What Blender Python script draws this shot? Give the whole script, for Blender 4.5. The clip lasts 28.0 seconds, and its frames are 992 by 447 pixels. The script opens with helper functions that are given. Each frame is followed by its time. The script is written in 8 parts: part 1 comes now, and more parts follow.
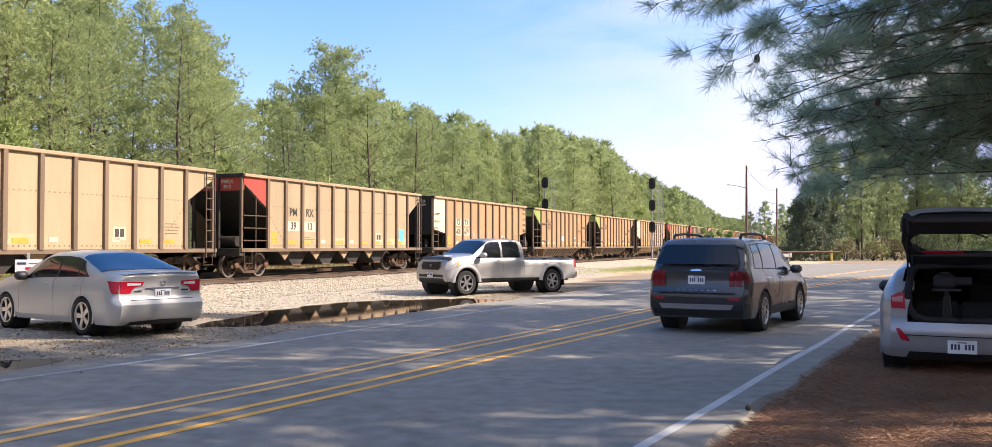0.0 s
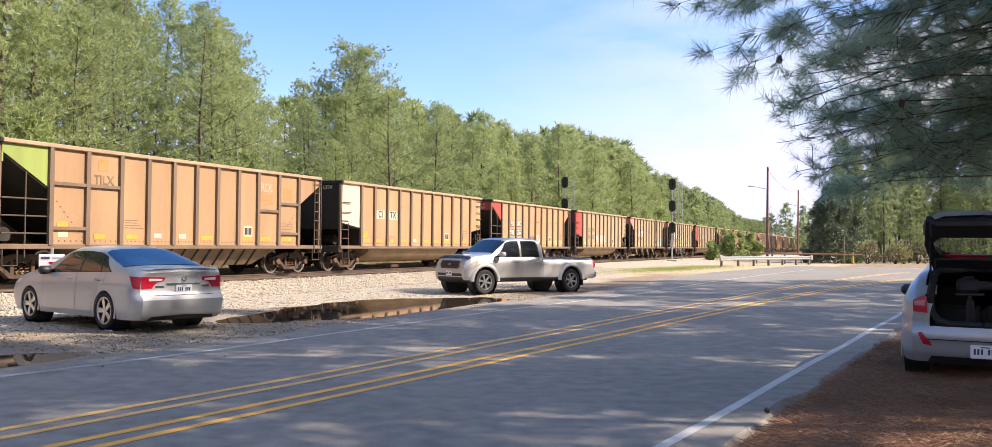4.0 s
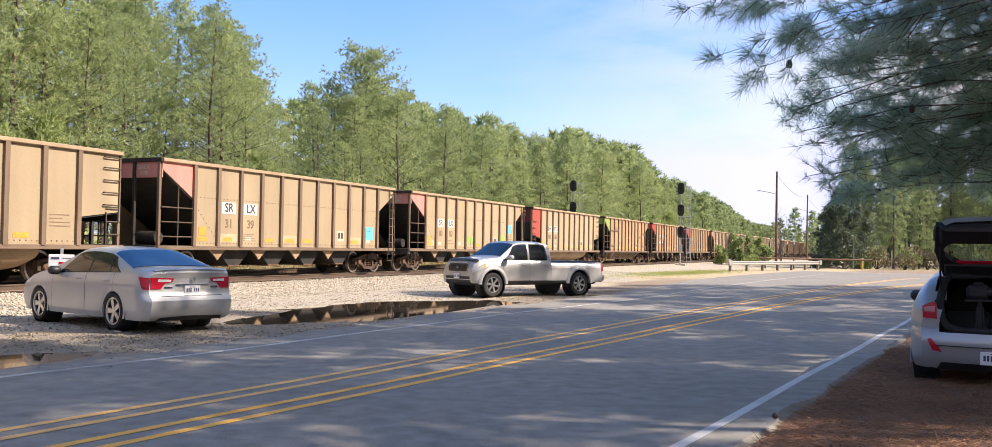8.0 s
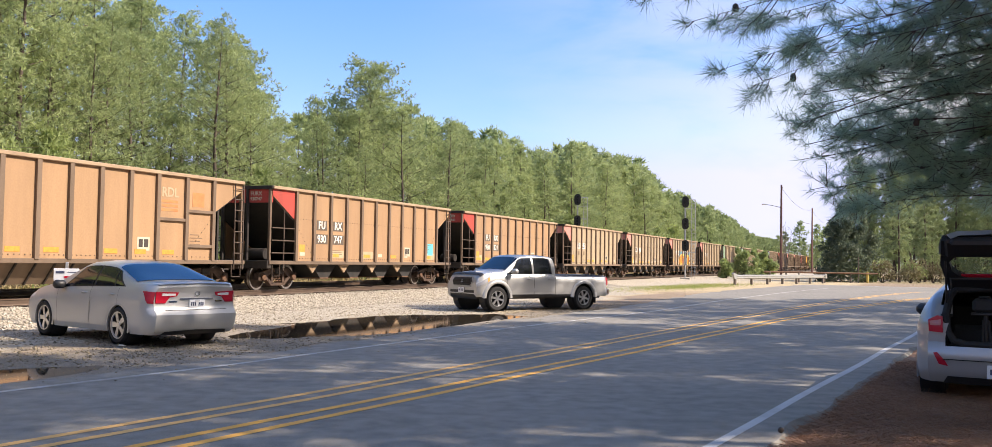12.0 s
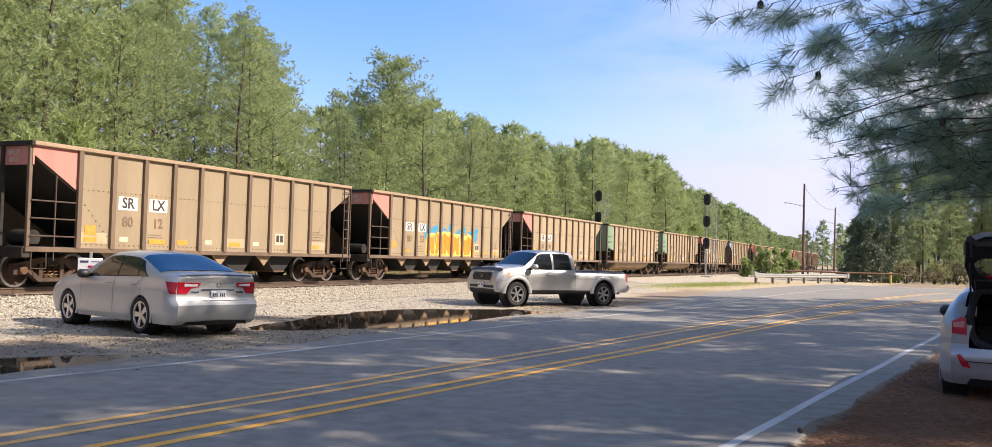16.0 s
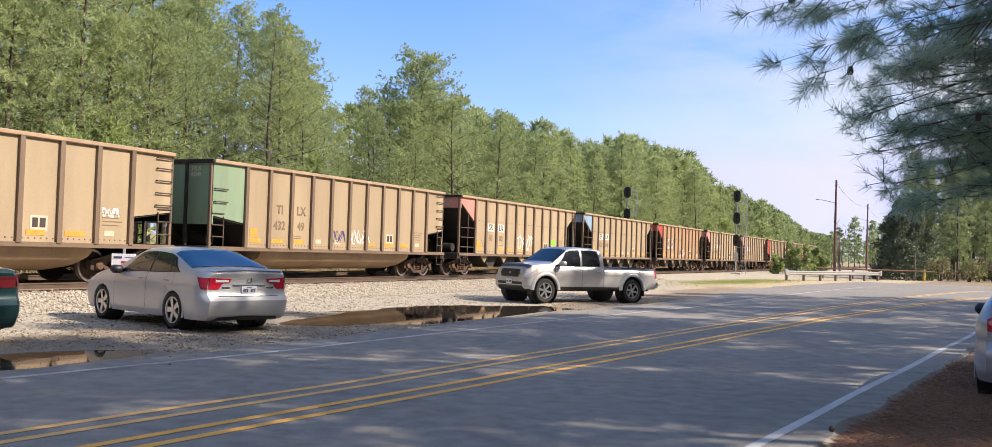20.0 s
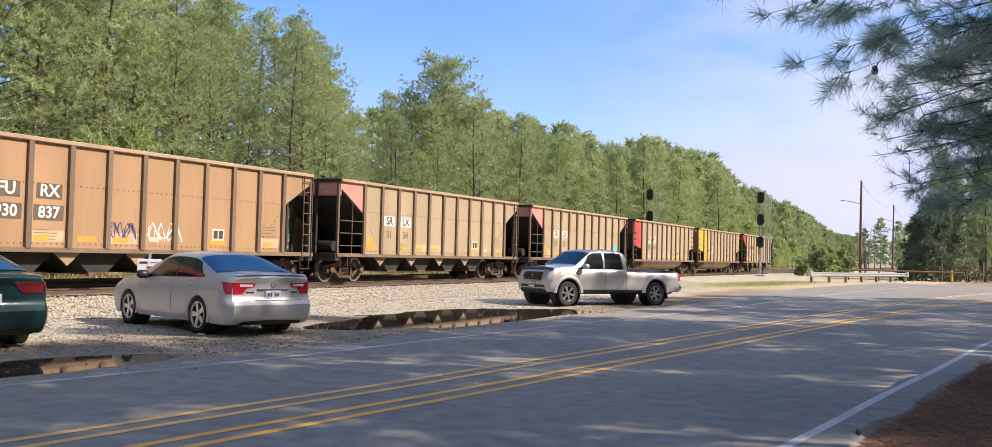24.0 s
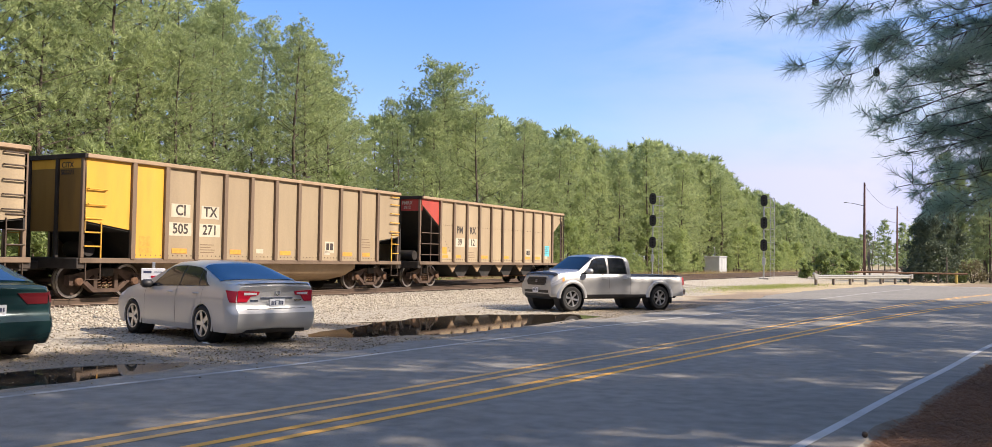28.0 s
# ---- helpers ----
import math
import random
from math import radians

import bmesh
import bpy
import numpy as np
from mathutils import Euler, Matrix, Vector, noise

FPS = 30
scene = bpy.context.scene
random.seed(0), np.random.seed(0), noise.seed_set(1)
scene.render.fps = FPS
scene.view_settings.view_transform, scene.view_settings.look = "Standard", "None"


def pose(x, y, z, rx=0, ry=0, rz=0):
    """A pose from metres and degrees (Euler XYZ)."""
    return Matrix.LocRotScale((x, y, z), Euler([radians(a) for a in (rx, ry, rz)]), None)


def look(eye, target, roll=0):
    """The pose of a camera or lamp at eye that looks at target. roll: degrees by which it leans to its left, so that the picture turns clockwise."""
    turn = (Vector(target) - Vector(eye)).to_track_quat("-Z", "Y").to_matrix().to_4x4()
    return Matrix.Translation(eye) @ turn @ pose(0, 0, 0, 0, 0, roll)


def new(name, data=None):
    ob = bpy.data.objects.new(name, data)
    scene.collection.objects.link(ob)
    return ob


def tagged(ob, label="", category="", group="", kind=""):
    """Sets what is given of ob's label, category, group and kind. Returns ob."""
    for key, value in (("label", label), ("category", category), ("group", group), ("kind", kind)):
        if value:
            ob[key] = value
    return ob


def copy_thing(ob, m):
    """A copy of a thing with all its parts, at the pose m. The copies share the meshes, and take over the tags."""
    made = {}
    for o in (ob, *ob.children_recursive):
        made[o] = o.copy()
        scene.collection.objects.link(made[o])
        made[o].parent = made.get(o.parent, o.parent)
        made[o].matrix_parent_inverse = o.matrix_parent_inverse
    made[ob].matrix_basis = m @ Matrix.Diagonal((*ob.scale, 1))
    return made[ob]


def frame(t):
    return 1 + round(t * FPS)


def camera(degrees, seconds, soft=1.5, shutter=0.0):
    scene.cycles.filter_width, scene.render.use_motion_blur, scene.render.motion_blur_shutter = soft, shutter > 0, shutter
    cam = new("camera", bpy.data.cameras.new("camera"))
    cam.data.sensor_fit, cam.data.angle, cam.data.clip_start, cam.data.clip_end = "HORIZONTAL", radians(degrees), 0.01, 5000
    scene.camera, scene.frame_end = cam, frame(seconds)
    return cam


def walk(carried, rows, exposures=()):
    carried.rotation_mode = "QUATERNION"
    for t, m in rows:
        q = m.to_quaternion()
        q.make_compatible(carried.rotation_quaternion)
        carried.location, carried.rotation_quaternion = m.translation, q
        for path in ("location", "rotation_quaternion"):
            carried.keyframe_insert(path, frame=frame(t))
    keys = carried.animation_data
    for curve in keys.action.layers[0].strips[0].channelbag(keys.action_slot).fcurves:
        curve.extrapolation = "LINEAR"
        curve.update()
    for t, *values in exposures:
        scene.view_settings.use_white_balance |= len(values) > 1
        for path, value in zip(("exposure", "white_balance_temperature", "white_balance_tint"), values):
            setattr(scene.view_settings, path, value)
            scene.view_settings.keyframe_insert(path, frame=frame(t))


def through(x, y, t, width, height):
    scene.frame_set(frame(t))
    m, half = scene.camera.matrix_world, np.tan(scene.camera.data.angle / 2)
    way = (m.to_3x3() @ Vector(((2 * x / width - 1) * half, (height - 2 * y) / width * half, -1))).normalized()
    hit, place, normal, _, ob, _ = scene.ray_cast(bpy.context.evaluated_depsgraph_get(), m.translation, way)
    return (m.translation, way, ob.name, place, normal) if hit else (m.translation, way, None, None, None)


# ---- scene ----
# the camera: a phone held by hand at eye height, turning slowly to the left
EYE = 1.555
cam = camera(55.753, 28.0, 0.5)
AIM = (  # seconds; degrees of turn to the left, tilt upwards, lean
    (0.0, -1.685, 1.339, -0.008),
    (0.5, -1.488, 1.433, -0.085),
    (1.0, -1.208, 1.451, -0.023),
    (1.5, -0.981, 1.433, 0.135),
    (2.0, -0.770, 1.452, 0.252),
    (2.5, -0.617, 1.448, 0.284),
    (3.0, -0.538, 1.445, 0.348),
    (3.5, -0.546, 1.358, 0.468),
    (5.5, -0.323, 1.232, 0.777),
    (6.0, -0.265, 1.240, 0.821),
    (6.5, -0.130, 1.257, 0.889),
    (7.0, -0.046, 1.284, 0.902),
    (7.5, -0.079, 1.377, 0.919),
    (8.0, -0.000, 1.466, 0.925),
    (8.5, 0.015, 1.576, 0.965),
    (9.0, -0.069, 1.633, 1.003),
    (9.5, -0.146, 1.752, 1.030),
    (10.0, -0.208, 1.874, 1.065),
    (10.5, -0.218, 1.957, 1.070),
    (11.0, -0.243, 2.034, 1.074),
    (11.5, -0.080, 2.176, 0.995),
    (12.0, 0.279, 2.302, 0.882),
    (12.5, 0.638, 2.409, 0.866),
    (14.5, 1.247, 2.383, 1.144),
    (15.0, 1.267, 2.261, 1.319),
    (15.5, 1.298, 2.124, 1.515),
    (16.0, 1.519, 1.980, 1.658),
    (16.5, 1.548, 1.815, 1.798),
    (17.0, 1.644, 1.668, 1.933),
    (17.5, 1.896, 1.617, 2.020),
    (18.0, 2.156, 1.598, 2.128),
    (18.5, 2.386, 1.629, 2.140),
    (19.0, 2.650, 1.616, 2.049),
    (19.5, 2.937, 1.630, 1.885),
    (20.0, 3.248, 1.716, 1.764),
    (20.5, 3.383, 1.836, 1.686),
    (21.0, 3.526, 1.862, 1.699),
    (21.5, 3.686, 1.897, 1.657),
    (23.5, 4.428, 1.910, 1.554),
    (24.0, 4.612, 1.876, 1.442),
    (24.5, 4.779, 1.869, 1.331),
    (25.0, 4.777, 1.894, 1.163),
    (25.5, 4.673, 1.883, 1.042),
    (26.0, 4.737, 1.944, 1.016),
    (26.5, 4.553, 2.031, 0.959),
    (27.0, 4.608, 2.128, 0.932),
    (27.5, 4.755, 2.177, 0.877),
    (28.0, 4.812, 2.227, 0.857),
)
walk(cam, [(t, pose(0, 0, EYE, 90 + tilt, 0, turn) @ pose(0, 0, 0, 0, 0, lean)) for t, turn, tilt, lean in AIM],
     exposures=((0.0, 1.54, 7350, 18), (8.0, 1.45, 7300, 17), (15.0, 1.31, 7250, 16), (28.0, 1.20, 7220, 16)))

# world, sun
SUN_TO = Vector((0.775, -0.10, 0.63)).normalized()
world = bpy.data.worlds.new("sky")
scene.world = world
world.use_nodes = True
wn, wl = world.node_tree.nodes, world.node_tree.links
wn.clear()
sky = wn.new("ShaderNodeTexSky")
sky.sky_type, sky.sun_disc = "NISHITA", False
sky.sun_elevation, sky.sun_rotation = math.asin(SUN_TO.z), math.atan2(SUN_TO.x, SUN_TO.y)
sky.air_density, sky.dust_density, sky.ozone_density = 1.0, 0.05, 2.0
coord = wn.new("ShaderNodeTexCoord")
stretch = wn.new("ShaderNodeMapping")
stretch.inputs["Scale"].default_value = (1.2, 1.2, 4.2)
stretch.inputs["Rotation"].default_value = (0.0, 0.12, 0.5)
wl.new(coord.outputs["Generated"], stretch.inputs["Vector"])
puffs = wn.new("ShaderNodeTexNoise")
puffs.inputs["Scale"].default_value, puffs.inputs["Detail"].default_value = 2.3, 9.0
puffs.inputs["Roughness"].default_value, puffs.inputs["Distortion"].default_value = 0.55, 0.4
wl.new(stretch.outputs["Vector"], puffs.inputs["Vector"])
cover = wn.new("ShaderNodeMapRange")
cover.inputs["From Min"].default_value, cover.inputs["From Max"].default_value = 0.36, 0.58
cover.interpolation_type = "SMOOTHSTEP"
wl.new(puffs.outputs["Fac"], cover.inputs["Value"])
# thin bright cloud covers the south-east half of the sky and runs out towards the north-west
# the part out of view is added to brighten and whiten the shade
bank = wn.new("ShaderNodeVectorMath")
bank.operation = "DOT_PRODUCT"
bank.inputs[1].default_value = (0.90, -0.43, 0.0)
wl.new(coord.outputs["Generated"], bank.inputs[0])
east = wn.new("ShaderNodeMapRange")
east.inputs["From Min"].default_value, east.inputs["From Max"].default_value = -0.55, 0.20
east.interpolation_type = "SMOOTHSTEP"
wl.new(bank.outputs["Value"], east.inputs["Value"])
cloud = wn.new("ShaderNodeMath")
cloud.operation = "MULTIPLY"
wl.new(east.outputs[0], cloud.inputs[0])
wl.new(cover.outputs[0], cloud.inputs[1])
mixsky = wn.new("ShaderNodeMix")
mixsky.data_type = "RGBA"
mixsky.inputs["B"].default_value = (2.66, 2.72, 2.86, 1)
wl.new(cloud.outputs[0], mixsky.inputs["Factor"])
deep = wn.new("ShaderNodeHueSaturation")
deep.inputs["Saturation"].default_value = 1.40
wl.new(sky.outputs["Color"], deep.inputs["Color"])
tone = wn.new("ShaderNodeMix")
tone.data_type, tone.blend_type = "RGBA", "MULTIPLY"
tone.inputs["Factor"].default_value = 1.0
tone.inputs["B"].default_value = (0.78, 0.80, 1.14, 1)
soft_sky = wn.new("ShaderNodeGamma")
soft_sky.inputs["Gamma"].default_value = 0.72
wl.new(deep.outputs["Color"], soft_sky.inputs["Color"])
wl.new(soft_sky.outputs["Color"], tone.inputs["A"])
haze = wn.new("ShaderNodeMix")  # an even, hazy horizon
haze.data_type, haze.blend_type = "RGBA", "DARKEN"
haze.inputs["Factor"].default_value = 1.0
haze.inputs["B"].default_value = (1.78, 2.18, 3.8, 1)
wl.new(tone.outputs["Result"], haze.inputs["A"])
wl.new(haze.outputs["Result"], mixsky.inputs["A"])
back = wn.new("ShaderNodeBackground")
back.inputs["Strength"].default_value = 0.15
wl.new(mixsky.outputs["Result"], back.inputs["Color"])
wout = wn.new("ShaderNodeOutputWorld")
wl.new(back.outputs[0], wout.inputs["Surface"])

sun = new("sun", bpy.data.lights.new("sun", "SUN"))
sun.data.energy, sun.data.angle, sun.data.color = 3.3, radians(0.53), (1.0, 0.95, 0.87)
sun.matrix_world = look((0, 0, 60), Vector((0, 0, 60)) - SUN_TO)
tagged(sun, kind="structure")


# ---- mesh tools ----
class Shape:
    """Gathers vertices and faces of one mesh."""

    def __init__(self):
        self.v, self.f = [], []

    def add(self, verts, faces):
        k = len(self.v)
        self.v += [tuple(p) for p in verts]
        self.f += [tuple(i + k for i in face) for face in faces]
        return self

    def box(self, x0, x1, y0, y1, z0, z1, b=0.0):
        """A box with chamfered edges."""
        if b <= 0:
            return self.add([(x, y, z) for x in (x0, x1) for y in (y0, y1) for z in (z0, z1)],
                            [(0, 1, 3, 2), (4, 6, 7, 5), (0, 4, 5, 1), (2, 3, 7, 6), (0, 2, 6, 4), (1, 5, 7, 3)])
        b = min(b, abs(x1 - x0) * 0.45, abs(y1 - y0) * 0.45, abs(z1 - z0) * 0.45)
        lo, hi = (x0, y0, z0), (x1, y1, z1)
        ids, verts = {}, []
        for sx in (0, 1):
            for sy in (0, 1):
                for sz in (0, 1):
                    s = (sx, sy, sz)
                    for a in range(3):
                        p = [(hi[i] if s[i] else lo[i]) + (0 if i == a else (-b if s[i] else b)) for i in range(3)]
                        ids[s + (a,)] = len(verts)
                        verts.append(p)
        faces = []
        for a in range(3):
            o = [i for i in range(3) if i != a]
            for s in (0, 1):
                ring = []
                for u, w in ((0, 0), (1, 0), (1, 1), (0, 1)):
                    c = [0, 0, 0]
                    c[a], c[o[0]], c[o[1]] = s, u, w
                    ring.append(ids[tuple(c) + (a,)])
                faces.append(tuple(ring if (s == 1) == (a != 1) else ring[::-1]))
            for u in (0, 1):
                for w in (0, 1):
                    c0, c1 = [0, 0, 0], [0, 0, 0]
                    c0[o[0]], c0[o[1]], c1[o[0]], c1[o[1]] = u, w, u, w
                    c1[a] = 1
                    faces.append((ids[tuple(c0) + (o[0],)], ids[tuple(c1) + (o[0],)], ids[tuple(c1) + (o[1],)], ids[tuple(c0) + (o[1],)]))
        for s in ((x, y, z) for x in (0, 1) for y in (0, 1) for z in (0, 1)):
            faces.append(tuple(ids[s + (a,)] for a in range(3)))
        return self.add(verts, faces)

    def prism(self, outline, axis, a, b):
        """A flat outline, drawn out along an axis from a to b."""
        n = len(outline)

        def at(p, d):
            q = list(p)
            q.insert("xyz".index(axis), d)
            return q
        return self.add([at(p, a) for p in outline] + [at(p, b) for p in outline],
                        [tuple(range(n)), tuple(range(2 * n - 1, n - 1, -1))] + [(i, i + n, (i + 1) % n + n, (i + 1) % n) for i in range(n)])

    def tube(self, path, radius, sides=8, caps=True):
        """A round bar along a path; radius is a number or one a point."""
        path = [Vector(p) for p in path]
        rad = [radius] * len(path) if isinstance(radius, (int, float)) else radius
        rings = []
        up = None
        for i, p in enumerate(path):
            d = (path[min(i + 1, len(path) - 1)] - path[max(i - 1, 0)]).normalized()
            if up is None:
                up = d.orthogonal().normalized()
            up = (up - d * up.dot(d)).normalized()
            side = d.cross(up)
            rings.append([p + rad[i] * (up * math.cos(a) + side * math.sin(a)) for a in (2 * math.pi * k / sides for k in range(sides))])
        faces = [(i * sides + k, i * sides + (k + 1) % sides, (i + 1) * sides + (k + 1) % sides, (i + 1) * sides + k)
                 for i in range(len(path) - 1) for k in range(sides)]
        if caps:
            faces += [tuple(range(sides))[::-1], tuple(range((len(path) - 1) * sides, len(path) * sides))]
        return self.add([q for r in rings for q in r], faces)

    def lathe(self, profile, sides=24, axis="y"):
        """A profile of (radius, along) turned round an axis."""
        verts, n = [], len(profile)
        for k in range(sides):
            c, s = math.cos(2 * math.pi * k / sides), math.sin(2 * math.pi * k / sides)
            for r, d in profile:
                verts.append({"y": (r * c, d, r * s), "x": (d, r * c, r * s), "z": (r * c, r * s, d)}[axis])
        faces = [(k * n + i, k * n + i + 1, ((k + 1) % sides) * n + i + 1, ((k + 1) % sides) * n + i) for k in range(sides) for i in range(n - 1)]
        return self.add(verts, faces)

    def grid(self, rows):
        """A sheet through rows of points."""
        h, w = len(rows), len(rows[0])
        return self.add([p for r in rows for p in r],
                        [(i * w + j, i * w + j + 1, (i + 1) * w + j + 1, (i + 1) * w + j) for i in range(h - 1) for j in range(w - 1)])

    def moved(self, m):
        self.v = [tuple(m @ Vector(p)) for p in self.v]
        return self

    def join(self, other, m=None):
        return self.add([m @ Vector(p) for p in other.v] if m else other.v, other.f)

    def mesh(self, name, material, smooth=None):
        me = bpy.data.meshes.new(name)
        me.from_pydata(self.v, [], self.f)
        bm = bmesh.new()
        bm.from_mesh(me)
        bmesh.ops.recalc_face_normals(bm, faces=bm.faces)
        bm.to_mesh(me)
        bm.free()
        me.materials.append(material)
        if smooth is not None:
            me.shade_smooth()
            me.set_sharp_from_angle(angle=radians(smooth))
        return me


def part(name, shape, material, parent, label="", smooth=None, m=None):
    """One mesh object under a thing or a part."""
    me = shape.mesh(name, material, smooth) if isinstance(shape, Shape) else shape
    ob = new(name, me)
    ob.parent = parent
    if m is not None:
        ob.matrix_basis = m
    return tagged(ob, label)


def thing(name, m, label, category, group="", kind=""):
    """An Empty at a thing's base."""
    ob = new(name)
    ob.empty_display_size = 0.2
    ob.matrix_basis = m
    return tagged(ob, label, category, group, kind)


def solo(name, shape, material, label, category="", group="", kind="", smooth=None, m=None):
    """A thing that is one mesh."""
    ob = part(name, shape, material, None, label, smooth, m)
    return tagged(ob, "", category, group, kind)


def fast_mesh(name, verts, faces, material):
    """A mesh from arrays of points and of equal faces."""
    verts, faces = np.asarray(verts, np.float32), np.asarray(faces, np.int32)
    me = bpy.data.meshes.new(name)
    me.vertices.add(len(verts))
    me.vertices.foreach_set("co", verts.ravel())
    k = faces.shape[1]
    me.loops.add(faces.size)
    me.loops.foreach_set("vertex_index", faces.ravel())
    me.polygons.add(len(faces))
    me.polygons.foreach_set("loop_start", np.arange(0, faces.size, k, dtype=np.int32))
    me.update(calc_edges=True)
    me.materials.append(material)
    return me


def lettering(text, size, material, parent, m, name="lettering", label="", thick=0.003):
    """Raised or painted letters in the built-in font, centred, standing in the XZ plane of m and facing -Y."""
    curve = bpy.data.curves.new(name, "FONT")
    curve.body, curve.size, curve.extrude, curve.resolution_u = text, size, thick, 3
    curve.offset = size * 0.022
    curve.align_x, curve.align_y = "CENTER", "CENTER"
    temp = bpy.data.objects.new(name, curve)
    me = bpy.data.meshes.new_from_object(temp)
    bpy.data.objects.remove(temp)
    me.materials.clear()
    me.materials.append(material)
    return part(name, me, material, parent, label, m=m @ pose(0, 0, 0, 90, 0, 0))


# ---- materials ----
def nodes_of(name):
    m = bpy.data.materials.new(name)
    m.use_nodes = True
    nt = m.node_tree
    return m, nt.nodes, nt.links, nt.nodes["Principled BSDF"]


def surface(name, color, rough=0.6, metal=0.0, spread=0.25, scale=3.0, bump=0.15, fine=40.0, tint=None, streak=False,
            coat=0.0, spec=0.5, dirt=None, dirt_amount=0.5, by_object=0.0, bump_scale=None, distance=0.01):
    """A painted, cast, woven or natural surface: two scales of tone, dirt of its own shape, fine relief."""
    m, n, l, b = nodes_of(name)
    b.inputs["Metallic"].default_value, b.inputs["Coat Weight"].default_value = metal, coat
    b.inputs["Coat Roughness"].default_value = 0.12
    b.inputs["Specular IOR Level"].default_value = spec
    co = n.new("ShaderNodeTexCoord")
    mp = n.new("ShaderNodeMapping")
    mp.inputs["Scale"].default_value = (1, 1, 0.18) if streak else (1, 1, 1)
    l.new(co.outputs["Object"], mp.inputs[0])
    big, small = n.new("ShaderNodeTexNoise"), n.new("ShaderNodeTexNoise")
    big.inputs["Scale"].default_value, big.inputs["Detail"].default_value = scale, 5.0
    small.inputs["Scale"].default_value, small.inputs["Detail"].default_value = fine, 3.0
    l.new(mp.outputs[0], big.inputs["Vector"])
    l.new(co.outputs["Object"], small.inputs["Vector"])
    mid = n.new("ShaderNodeMath")
    mid.operation = "MULTIPLY_ADD"
    mid.inputs[1].default_value = 0.35
    l.new(small.outputs["Fac"], mid.inputs[0])
    l.new(big.outputs["Fac"], mid.inputs[2])
    ramp = n.new("ShaderNodeMapRange")
    ramp.inputs["From Min"].default_value, ramp.inputs["From Max"].default_value = 0.42, 0.92
    l.new(mid.outputs[0], ramp.inputs[0])
    tint = tint or [c * (1 - spread) for c in color]
    mix = n.new("ShaderNodeMix")
    mix.data_type = "RGBA"
    mix.inputs["A"].default_value = (*[min(1, c * (1 + spread * 0.5)) for c in color], 1)
    mix.inputs["B"].default_value = (*tint, 1)
    l.new(ramp.outputs[0], mix.inputs["Factor"])
    out = mix.outputs["Result"]
    if dirt:
        dn = n.new("ShaderNodeTexNoise")
        dn.inputs["Scale"].default_value, dn.inputs["Detail"].default_value = scale * 0.45, 7.0
        dn.inputs["Roughness"].default_value = 0.65
        l.new(mp.outputs[0], dn.inputs["Vector"])
        dr = n.new("ShaderNodeMapRange")
        dr.inputs["From Min"].default_value, dr.inputs["From Max"].default_value = 0.50, 0.72
        dr.inputs["To Max"].default_value = dirt_amount
        l.new(dn.outputs["Fac"], dr.inputs[0])
        m2 = n.new("ShaderNodeMix")
        m2.data_type = "RGBA"
        m2.inputs["B"].default_value = (*dirt, 1)
        l.new(dr.outputs[0], m2.inputs["Factor"])
        l.new(out, m2.inputs["A"])
        out = m2.outputs["Result"]
    if by_object:
        oi = n.new("ShaderNodeObjectInfo")
        sc = n.new("ShaderNodeMapRange")
        sc.inputs["To Min"].default_value, sc.inputs["To Max"].default_value = 1 - by_object, 1 + by_object
        l.new(oi.outputs["Random"], sc.inputs[0])
        m3 = n.new("ShaderNodeVectorMath")
        m3.operation = "SCALE"
        l.new(out, m3.inputs[0])
        l.new(sc.outputs[0], m3.inputs["Scale"])
        out = m3.outputs[0]
    l.new(out, b.inputs["Base Color"])
    rr = n.new("ShaderNodeMapRange")
    rr.inputs["To Min"].default_value, rr.inputs["To Max"].default_value = max(0.02, rough - 0.08), min(1, rough + 0.08)
    l.new(big.outputs["Fac"], rr.inputs[0])
    l.new(rr.outputs[0], b.inputs["Roughness"])
    if bump:
        bn = n.new("ShaderNodeBump")
        bn.inputs["Strength"].default_value, bn.inputs["Distance"].default_value = bump, distance
        if bump_scale:
            third = n.new("ShaderNodeTexNoise")
            third.inputs["Scale"].default_value = bump_scale
            l.new(co.outputs["Object"], third.inputs["Vector"])
            l.new(third.outputs["Fac"], bn.inputs["Height"])
        else:
            l.new(mid.outputs[0], bn.inputs["Height"])
        l.new(bn.outputs[0], b.inputs["Normal"])
    return m


